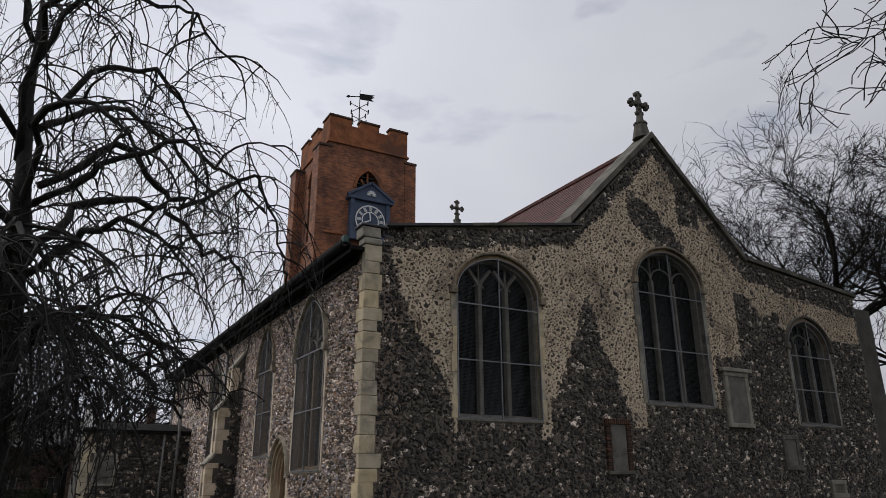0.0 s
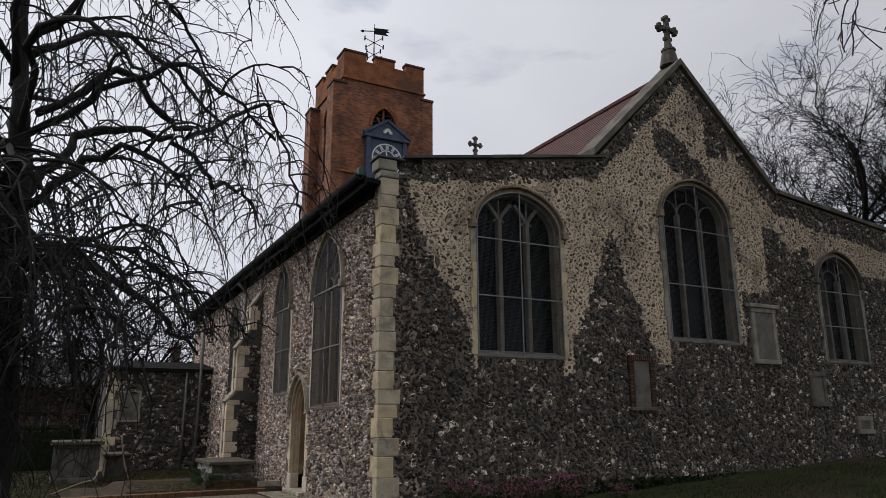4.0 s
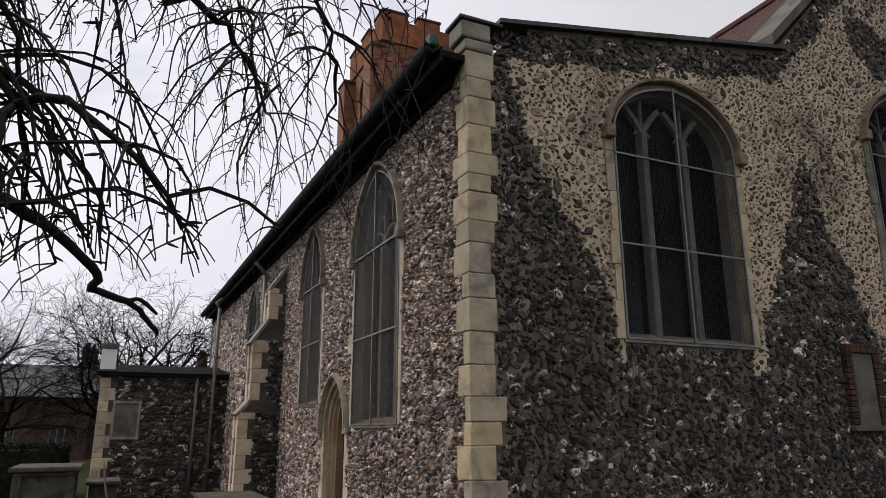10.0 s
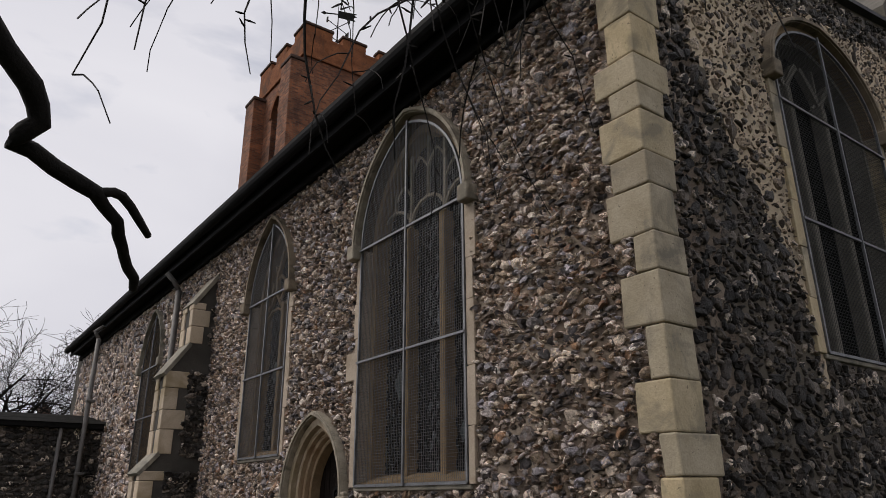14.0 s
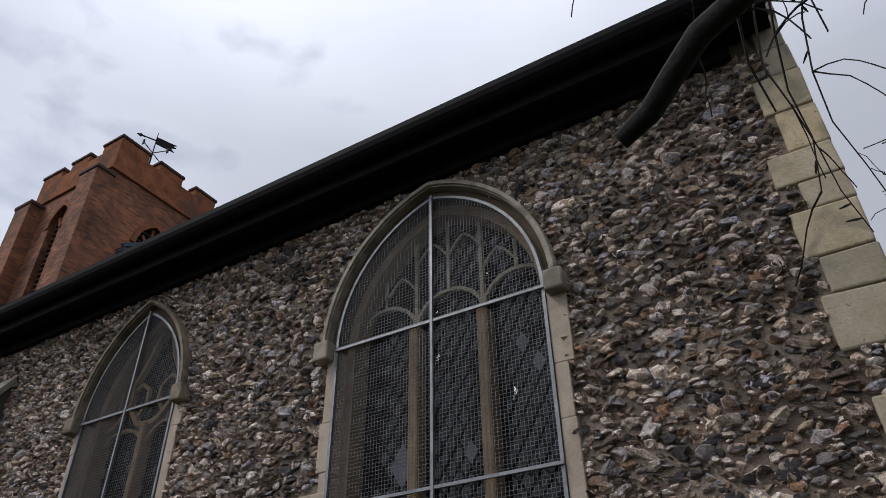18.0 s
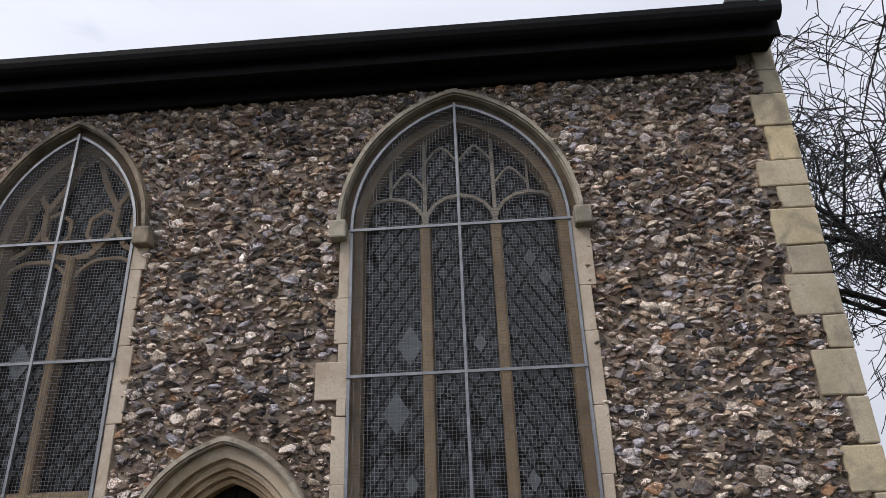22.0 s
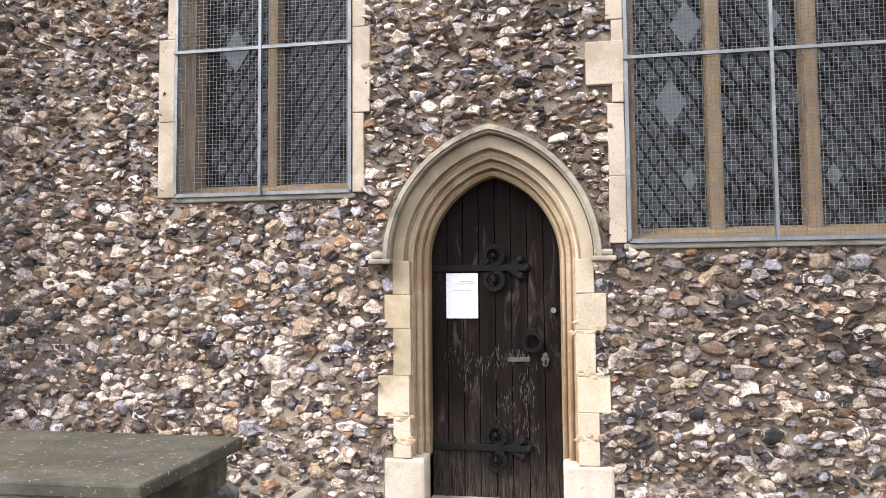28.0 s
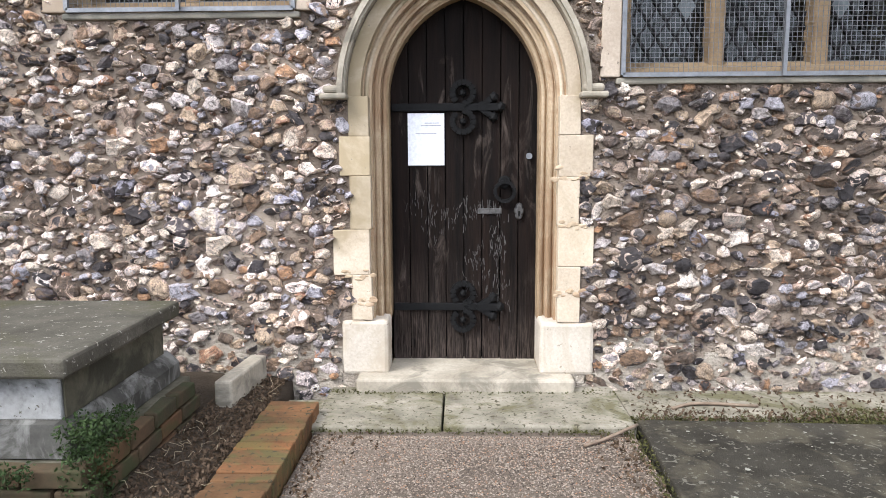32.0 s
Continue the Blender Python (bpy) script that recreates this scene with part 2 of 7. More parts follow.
FLINT_STOPS, CORES = spread_tones(FLINT_STOPS, 0.35, 0.22), spread_tones(CORES, 0.25, -0.05)
M = {}
M["flint"] = flint_material("flint_south", False, FLINT_STOPS, CORES, gain=1.44)
GREY_STOPS = [(p, tuple(0.85 * v for v in c)) for p, c in FLINT_STOPS]
M["flint_grey"] = flint_material("flint_grey", False, GREY_STOPS, CORES)
M["flint_grey_one"] = flint_material("flint_grey_single", True, GREY_STOPS, CORES)
M["flint_one"] = flint_material("flint_single", True, FLINT_STOPS, CORES, gain=1.44)
M["flint_dark"] = flint_material("flint_dark", False, DARK_STOPS, DARK_CORES, 0.5, gain=1.2)
M["flint_dark_one"] = flint_material("flint_dark_single", True, DARK_STOPS, DARK_CORES, 0.5, gain=1.2)
M["flint_pit"] = flint_material("flint_in_pale_mortar", False, [(0, (0.05, 0.04, 0.03)), (0.22, (0.12, 0.094, 0.068)), (0.42, (0.22, 0.175, 0.128)), (0.62, (0.34, 0.28, 0.205)), (0.84, (0.46, 0.39, 0.30)), (0.95, (0.03, 0.026, 0.022))], DARK_CORES, 0.62, gain=1.3)
M["mortar"] = plain("lime_mortar", (0.135, 0.103, 0.079), (0.25, 0.196, 0.152), 3.0, 0.95, fine=90, strength=1.0, dist=0.016, stain=(0.35, 0.285, 0.225), speck=(0.09, 0.076, 0.065), at=0.62)
M["mortar_pale"] = plain("pale_mortar", (0.50, 0.405, 0.285), (0.72, 0.60, 0.44), 2.0, 0.95, fine=90, strength=0.6, dist=0.012, stain=(0.27, 0.225, 0.165))
M["mortar_dark"] = plain("weathered_mortar", (0.05, 0.046, 0.04), (0.10, 0.092, 0.08), 2.0, 0.95, fine=90, strength=0.6, dist=0.012)
M["limestone"] = plain("cream_limestone", (0.50, 0.405, 0.295), (0.66, 0.555, 0.43), 2.5, 0.85, fine=80, strength=0.25, stain=(0.33, 0.265, 0.17), speck=(0.24, 0.2, 0.15), at=0.69, vary=((0.8, 0.79, 0.77), (1.1, 1.08, 1.04)))
M["limestone_grey"] = plain("weathered_limestone", (0.17, 0.155, 0.125), (0.34, 0.31, 0.25), 3.0, 0.88, fine=70, strength=0.35, stain=(0.12, 0.115, 0.095))
M["quoin"] = plain("quoin_limestone", (0.38, 0.322, 0.222), (0.54, 0.465, 0.345), 3.2, 0.88, fine=70, strength=0.5, stain=(0.25, 0.225, 0.175), wide=0.9, spec=0.15, speck=(0.2, 0.175, 0.13), at=0.66, vary=((0.8, 0.8, 0.82), (1.22, 1.15, 1.0)))
M["tracery"] = plain("dressed_tracery_stone", (0.19, 0.13, 0.075), (0.33, 0.235, 0.135), 4.0, 0.85, fine=80)
M["tower_brick"] = plain("red_tower_brick", (0.16, 0.06, 0.03), (0.34, 0.135, 0.062), 2.2, 0.92, fine=14, stain=(0.12, 0.06, 0.04), strength=0.6, dist=0.02, spec=0.1, speck=(0.09, 0.05, 0.035), at=0.6)
M["brick_cap"] = plain("dark_weathered_brick_cap", (0.05, 0.03, 0.024), (0.10, 0.06, 0.045), 3, 0.9, fine=30)
M["roof_tile"] = plain("red_brown_roof_tile", (0.055, 0.021, 0.018), (0.10, 0.036, 0.03), 3.0, 0.8, fine=30, stain=(0.045, 0.024, 0.02))
M["slate"] = plain("dark_roof_slate", (0.05, 0.05, 0.048), (0.10, 0.098, 0.09), 3, 0.75, fine=40)
M["lead"] = plain("dark_lead", (0.03, 0.03, 0.033), (0.07, 0.07, 0.075), 5, 0.6)
M["pale_joint"] = plain("pale_lime_joint", (0.16, 0.145, 0.115), (0.27, 0.245, 0.2), 6, 0.95, stain=(0.08, 0.075, 0.04))
M["black_paint"] = plain("black_painted_metal", (0.005, 0.005, 0.0055), (0.010, 0.010, 0.0105), 6, 0.65, strength=0.08, spec=0.12)
M["soffit"] = plain("black_soffit_board", (0.006, 0.006, 0.006), (0.011, 0.0105, 0.01), 4, 0.85, spec=0.1)
M["pipe"] = plain("grey_painted_pipe", (0.10, 0.095, 0.09), (0.16, 0.15, 0.14), 6, 0.55)
M["copper"] = plain("green_copper", (0.025, 0.06, 0.052), (0.05, 0.105, 0.09), 8, 0.7)
M["guard"] = plain("galvanised_guard_frame", (0.17, 0.175, 0.185), (0.27, 0.275, 0.285), 9, 0.45, 0.6)
M["guard_dull"] = plain("dull_grey_metal", (0.05, 0.047, 0.045), (0.13, 0.125, 0.12), 30, 0.6, 0.3)
M["wire"] = plain("galvanised_wire", (0.10, 0.102, 0.106), (0.17, 0.172, 0.177), 20, 0.5, 0.2)
M["wire_dark"] = plain("dull_dark_wire", (0.03, 0.03, 0.031), (0.055, 0.055, 0.057), 20, 0.6)
M["came"] = plain("lead_came", (0.010, 0.010, 0.011), (0.022, 0.022, 0.024), 12, 0.7, spec=0.15)
# Plaster coloured far darker than plaster is, for the interior's dimness.
M["interior"] = plain("darkened_interior_plaster", (0.05, 0.05, 0.046), (0.08, 0.078, 0.07), 1.0, 0.9)
# Dark brown holds the shade under the south windows' hoods in its colour.
M["reveal_shade"] = plain("painted_shade_reveal_stone", (0.075, 0.056, 0.038), (0.13, 0.098, 0.066), 4.0, 0.9, fine=80)
M["tracery_grey"] = plain("grey_tracery_stone", (0.14, 0.13, 0.108), (0.25, 0.235, 0.20), 4.0, 0.9, fine=80)
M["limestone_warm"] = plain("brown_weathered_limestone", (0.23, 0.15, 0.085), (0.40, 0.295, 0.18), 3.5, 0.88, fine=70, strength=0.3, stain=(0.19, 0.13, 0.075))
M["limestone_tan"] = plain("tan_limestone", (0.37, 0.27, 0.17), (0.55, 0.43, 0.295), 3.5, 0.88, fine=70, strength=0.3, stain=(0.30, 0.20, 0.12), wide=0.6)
M["jamb_stone"] = plain("worn_jamb_limestone", (0.40, 0.325, 0.25), (0.54, 0.45, 0.355), 3.0, 0.88, fine=70, strength=0.4, stain=(0.30, 0.235, 0.17), speck=(0.22, 0.18, 0.14), at=0.66)
M["limestone_pale"] = plain("pale_worn_limestone", (0.46, 0.40, 0.325), (0.64, 0.575, 0.485), 3.5, 0.88, fine=70, strength=0.35, stain=(0.40, 0.34, 0.26), speck=(0.28, 0.24, 0.19), at=0.67)
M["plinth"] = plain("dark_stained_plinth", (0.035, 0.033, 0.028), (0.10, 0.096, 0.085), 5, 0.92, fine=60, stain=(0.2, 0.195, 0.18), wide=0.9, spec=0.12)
M["hood_stone"] = plain("weathered_hood_stone", (0.17, 0.135, 0.095), (0.31, 0.255, 0.185), 5, 0.9, fine=60, stain=(0.11, 0.092, 0.068), wide=0.9)
M["limestone_worn"] = plain("worn_limestone", (0.26, 0.225, 0.17), (0.44, 0.39, 0.31), 5, 0.9, fine=60, stain=(0.18, 0.16, 0.125), wide=0.9)
M["coping"] = plain("weathered_coping", (0.065, 0.058, 0.047), (0.15, 0.137, 0.112), 3.0, 0.9, fine=60, strength=0.4, stain=(0.05, 0.048, 0.037))
M["mortar_base"] = plain("base_mortar", (0.34, 0.29, 0.235), (0.52, 0.46, 0.38), 5.0, 0.95, fine=60, strength=1.0, dist=0.025, stain=(0.27, 0.235, 0.19), speck=(0.14, 0.12, 0.10), at=0.66)


def oak_material():
    """Old dark planks with long grain, worn grey in streaks."""
    m, nt, b = material("old_oak", 0.75, 0, 0.12)
    c = nt.nodes.new("ShaderNodeNewGeometry")
    mp = node(nt, "Mapping", Scale=(1, 1, 0.06))
    nt.links.new(c.outputs["Position"], mp.inputs["Vector"])
    v, p = mp.outputs[0], c.outputs["Position"]
    grain = noise_of(nt, v, 130, 5, 0.7)
    col = ramp(nt, noise_of(nt, v, 16, 4, 0.6, 0.4), [(0.3, (0.003, 0.0023, 0.002)), (0.7, (0.015, 0.0085, 0.006))])
    mp2 = node(nt, "Mapping", Scale=(1, 1, 0.22))
    nt.links.new(p, mp2.inputs["Vector"])
    streak = ramp(nt, noise_of(nt, mp2.outputs[0], 11, 6, 0.7, 1.0), [(0.55, (0, 0, 0)), (0.68, (1, 1, 1))])
    patch = ramp(nt, noise_of(nt, p, 1.6, 2, 0.5), [(0.45, (0, 0, 0)), (0.6, (0.8, 0.8, 0.8))])
    sep, low = nt.nodes.new("ShaderNodeSeparateXYZ"), nt.nodes.new("ShaderNodeMapRange")
    for key, value in (("From Min", 0.1), ("From Max", 0.75), ("To Min", 0.75), ("To Max", 0.0)):
        low.inputs[key].default_value = value
    nt.links.new(p, sep.inputs[0])
    nt.links.new(sep.outputs[2], low.inputs[0])
    wear = mixed(nt, 1.0, mixed(nt, low.outputs[0], streak, ramp(nt, grain, [(0.35, (0, 0, 0)), (0.6, (0.8, 0.8, 0.8))])), mixed(nt, low.outputs[0], patch, (1, 1, 1)), "MULTIPLY")
    col = mixed(nt, wear, col, (0.11, 0.085, 0.07))
    col = mixed(nt, 0.8, col, ramp(nt, grain, [(0.3, (0.3, 0.3, 0.3)), (0.65, (1.1, 1.1, 1.1))]), "MULTIPLY")
    nt.links.new(col, b.inputs["Base Color"])
    bump(nt, b, grain, 0.6, 0.004)
    return m


M["oak"] = oak_material()
M["iron"] = plain("wrought_iron", (0.004, 0.004, 0.0042), (0.010, 0.0098, 0.0098), 12, 0.7, 0.0, spec=0.15)
# Olive stain, darkened further for the shade on the tomb's east end.
M["tomb_end"] = plain("olive_stained_shaded_stone", (0.045, 0.04, 0.024), (0.13, 0.12, 0.085), 4, 0.92, fine=60, stain=(0.03, 0.028, 0.018), wide=0.9)
M["tomb_far"] = plain("grey_tomb_stone", (0.045, 0.042, 0.035), (0.115, 0.11, 0.094), 2.6, 0.92, fine=50, stain=(0.035, 0.034, 0.026), wide=0.8)
M["paper"] = plain("white_paper", (0.78, 0.79, 0.82), (0.84, 0.85, 0.87), 3, 0.7, strength=0.03)
M["ink"] = plain("grey_ink", (0.35, 0.36, 0.4), (0.42, 0.43, 0.46), 6, 0.8, strength=0.02)
M["gravel"] = plain("gravel_bound_path", (0.085, 0.067, 0.052), (0.15, 0.122, 0.096), 2.0, 0.95, fine=180, strength=0.8, dist=0.008, speck=(0.06, 0.05, 0.042), at=0.6, spec=0.06)
M["grass"] = plain("winter_grass", (0.018, 0.025, 0.009), (0.042, 0.05, 0.019), 1.2, 0.95, fine=90, strength=0.8, dist=0.02, stain=(0.035, 0.028, 0.018), spec=0.06)
M["soil"] = plain("leafy_soil", (0.035, 0.027, 0.02), (0.075, 0.058, 0.042), 4, 0.95, fine=70, strength=0.8, dist=0.02, spec=0.06)
M["slab"] = plain("mossy_paving_stone", (0.13, 0.116, 0.085), (0.31, 0.28, 0.22), 5, 0.92, fine=70, stain=(0.115, 0.105, 0.06), spec=0.1, strength=0.7, wide=0.8, speck=(0.07, 0.062, 0.04), at=0.59)
M["ledger"] = plain("dark_ledger_stone", (0.026, 0.023, 0.018), (0.058, 0.052, 0.041), 4.5, 0.9, fine=140, stain=(0.072, 0.063, 0.045), spec=0.05, speck=(0.12, 0.112, 0.09), at=0.60, strength=0.8, dist=0.01, wide=0.9)
M["tomb_top"] = plain("mossy_tomb_slab", (0.052, 0.047, 0.036), (0.11, 0.10, 0.079), 4, 0.92, fine=90, stain=(0.062, 0.058, 0.034), strength=0.6, spec=0.12, speck=(0.25, 0.24, 0.2), at=0.64)
M["tomb_side"] = plain("pale_tomb_stone", (0.19, 0.187, 0.178), (0.42, 0.415, 0.40), 2.2, 0.92, fine=50, stain=(0.03, 0.029, 0.024), wide=1.1, spec=0.12, speck=(0.10, 0.095, 0.075), at=0.64)
M["edging_brick"] = plain("orange_edging_brick", (0.08, 0.043, 0.022), (0.175, 0.09, 0.042), 5, 0.9, fine=60, stain=(0.08, 0.066, 0.028), spec=0.15, wide=0.9, speck=(0.04, 0.034, 0.02), at=0.6, vary=((0.7, 0.75, 0.75), (1.35, 1.15, 1.0)))
M["moss_brick"] = plain("mossy_brick", (0.04, 0.034, 0.017), (0.085, 0.052, 0.028), 8, 0.9, fine=60, stain=(0.038, 0.041, 0.016), vary=((0.7, 0.8, 0.8), (1.5, 1.15, 1.0)))
M["footing_stone"] = plain("dirty_bedding_mortar", (0.06, 0.056, 0.042), (0.13, 0.12, 0.09), 6, 0.95, fine=60, stain=(0.04, 0.04, 0.02), spec=0.05)
M["bark"] = plain("dark_bark", (0.010, 0.009, 0.008), (0.024, 0.021, 0.019), 9, 0.95, fine=60, strength=0.6, dist=0.01)
M["bark_far"] = plain("grey_brown_bark", (0.009, 0.008, 0.007), (0.018, 0.016, 0.014), 2, 0.95, spec=0.05)
M["slate_plaque"] = plain("grey_slate_tablet", (0.11, 0.102, 0.09), (0.18, 0.168, 0.148), 3, 0.8, fine=50, stain=(0.075, 0.068, 0.055), spec=0.12)
M["clock_blue"] = plain("faded_blue_paint", (0.035, 0.05, 0.085), (0.065, 0.088, 0.135), 2, 0.7)
M["dial"] = plain("white_dial_paint", (0.6, 0.6, 0.58), (0.72, 0.72, 0.7), 3, 0.6)
M["white_paint"] = plain("white_render", (0.68, 0.68, 0.66), (0.8, 0.8, 0.78), 2, 0.8)
M["ivy"] = plain("ivy_leaf", (0.013, 0.026, 0.008), (0.045, 0.068, 0.022), 14, 0.65, spec=0.12)
M["petal"] = plain("pink_petal", (0.20, 0.05, 0.10), (0.33, 0.11, 0.19), 20, 0.8)


def glass_material(name, shine):
    m = bpy.data.materials.new(name)
    m.use_nodes = True
    nt = m.node_tree
    nt.nodes.clear()
    out, mx = nt.nodes.new("ShaderNodeOutputMaterial"), nt.nodes.new("ShaderNodeMixShader")
    tr, gl, fr = nt.nodes.new("ShaderNodeBsdfTransparent"), nt.nodes.new("ShaderNodeBsdfGlossy"), nt.nodes.new("ShaderNodeFresnel")
    tr.inputs[0].default_value = (0.28, 0.32, 0.31, 1)
    gl.inputs["Roughness"].default_value = 0.08
    gl.inputs[0].default_value = (0.85 * shine, 0.9 * shine, 0.92 * shine, 1)
    fr.inputs[0].default_value = 1.5 if shine < 0.5 else 1.62
    v = place_coords(nt)
    bp = node(nt, "Bump", Strength=0.35, Distance=0.02)
    nt.links.new(noise_of(nt, v, 5, 3), bp.inputs["Height"])
    nt.links.new(bp.outputs[0], gl.inputs["Normal"])
    nt.links.new(fr.outputs[0], mx.inputs[0])
    nt.links.new(tr.outputs[0], mx.inputs[1])
    nt.links.new(gl.outputs[0], mx.inputs[2])
    nt.links.new(mx.outputs[0], out.inputs[0])
    return m


M["glass"] = glass_material("old_leaded_glass", 0.85)
# Copy of the glass with its sky reflection turned down by colour.
M["glass_dim"] = glass_material("dim_reflection_leaded_glass", 0.3)


# ---- building helpers ----
def part(name, bm, mat, parent=None, label="", smooth=False, matrix=None):
    me = bpy.data.meshes.new(name)
    bmesh.ops.recalc_face_normals(bm, faces=bm.faces)
    bm.to_mesh(me)
    bm.free()
    if smooth:
        me.polygons.foreach_set("use_smooth", [True] * len(me.polygons))
    me.materials.append(M[mat] if isinstance(mat, str) else mat)
    ob = new(name, me)
    if parent is not None:
        ob.parent = parent
    if matrix is not None:
        ob.matrix_basis = matrix
    if label:
        ob["label"] = label
    return ob


def root(name, m, label="", category="", group="", kind=""):
    ob = new(name)
    ob.empty_display_size = 0.1
    ob.matrix_basis = m
    return tagged(ob, label, category, group, kind)


def box(bm, x0, x1, y0, y1, z0, z1, bevel=0.0, m=None):
    r = bmesh.ops.create_cube(bm, size=1.0, matrix=Matrix.Translation(((x0 + x1) / 2, (y0 + y1) / 2, (z0 + z1) / 2)) @ Matrix.Diagonal((abs(x1 - x0), abs(y1 - y0), abs(z1 - z0), 1)))
    vs = r["verts"]
    if bevel > 0:
        es = list({e for v in vs for e in v.link_edges})
        b = bmesh.ops.bevel(bm, geom=es, offset=bevel, segments=2, profile=0.5, affect="EDGES")
        vs = list({v for f in b["faces"] for v in f.verts} | {v for v in vs if v.is_valid})
    if m is not None:
        bmesh.ops.transform(bm, matrix=m, verts=vs)
    return vs


def boxes(*dims, bevel=0.0):
    bm = bmesh.new()
    for d in dims:
        box(bm, *d, bevel=bevel)
    return bm


def roughen(bm, amount, scale=3.0, seed=0.0):
    for v in bm.verts:
        v.co += amount * noise.noise_vector(v.co * scale + Vector((seed, seed * 2, 0)))


def prism(bm, pts, y0, y1):
    """A plate with the outline pts (x, z) from depth y0 to y1."""
    a = [bm.verts.new((x, y0, z)) for x, z in pts]
    b = [bm.verts.new((x, y1, z)) for x, z in pts]
    bm.faces.new(a)
    bm.faces.new(b[::-1])
    for i in range(len(a)):
        j = (i + 1) % len(a)
        bm.faces.new((a[i], b[i], b[j], a[j]))


def holed(bm, outer, holes, y0, y1):
    """A wall with the outline outer (x, z) and openings right through it, from y0 to y1."""
    edges = []
    for loop in (outer, *holes):
        vs = [bm.verts.new((x, y0, z)) for x, z in loop]
        edges += [bm.edges.new((vs[i], vs[(i + 1) % len(vs)])) for i in range(len(vs))]
    r = bmesh.ops.triangle_fill(bm, use_beauty=True, use_dissolve=False, edges=edges)
    faces = [g for g in r["geom"] if isinstance(g, bmesh.types.BMFace)]
    e = bmesh.ops.extrude_face_region(bm, geom=faces, use_keep_orig=True)
    bmesh.ops.translate(bm, verts=[g for g in e["geom"] if isinstance(g, bmesh.types.BMVert)], vec=(0, y1 - y0, 0))


def arch(cx, w, zs, za, kind="pointed", n=14, steps=()):
    """Points of an arch from its right spring over the apex to its left spring."""
    h, pts = za - zs, []
    if kind == "pointed":
        R = (w * w + h * h) / (2 * w)
        a1 = math.asin(min(1, h / R))
        right = [(cx + w - R + R * math.cos(a1 * i / n), zs + R * math.sin(a1 * i / n)) for i in range(n + 1)]
    else:
        right = []
        for i in range(n + 1):
            u = math.cos(math.pi / 2 * i / n)
            right.append((cx + w * u, zs + h * (0.86 * math.sqrt(max(0, 1 - u ** 2.3)) + 0.14 * (1 - u))))
    return right + [(2 * cx - x, z) for x, z in right[-2::-1]]


def opening(cx, w, z0, zs, za, kind="pointed", n=14):
    return [(cx - w, z0), (cx + w, z0)] + arch(cx, w, zs, za, kind, n)


def band(bm, a, b, y0, y1):
    """A band between two like outlines a (inner) and b (outer), open at its ends, from depth y0 to y1."""
    rows = [[bm.verts.new((x, y, z)) for x, z in line] for line, y in ((a, y0), (b, y0), (b, y1), (a, y1))]
    for i in range(len(a) - 1):
        for k in range(4):
            p, q = rows[k], rows[(k + 1) % 4]
            bm.faces.new((p[i], p[i + 1], q[i + 1], q[i]))
    for i in (0, len(a) - 1):
        bm.faces.new([r[i] for r in rows])


def tube(bm, pts, radii, sides=6):
    """A tapered tube along pts."""
    rings, prev = [], None
    for i, p in enumerate(pts):
        p = Vector(p)
        d = (Vector(pts[min(i + 1, len(pts) - 1)]) - Vector(pts[max(i - 1, 0)])).normalized()
        a = d.orthogonal().normalized() if prev is None else (prev - d * prev.dot(d)).normalized()
        prev, b, r = a, d.cross(a), radii[i] if hasattr(radii, "__len__") else radii
        rings.append([bm.verts.new(p + r * (math.cos(t) * a + math.sin(t) * b)) for t in (2 * math.pi * k / sides for k in range(sides))])
    for s, t in zip(rings, rings[1:]):
        for k in range(sides):
            bm.faces.new((s[k], s[(k + 1) % sides], t[(k + 1) % sides], t[k]))
    bm.faces.new(rings[0][::-1])
    bm.faces.new(rings[-1])


def arrays_mesh(name, verts, faces, mat, smooth=True):
    me = bpy.data.meshes.new(name)
    me.vertices.add(len(verts))
    me.vertices.foreach_set("co", np.asarray(verts, np.float32).ravel())
    k = faces.shape[1]
    me.loops.add(faces.size)
    me.loops.foreach_set("vertex_index", faces.ravel().astype(np.int32))
    me.polygons.add(len(faces))
    me.polygons.foreach_set("loop_start", np.arange(0, faces.size, k, dtype=np.int32))
    me.polygons.foreach_set("use_smooth", np.full(len(faces), smooth))
    me.update(calc_edges=True)
    me.materials.append(M[mat] if isinstance(mat, str) else mat)
    return me


# ---- flint work ----
SEG = 10


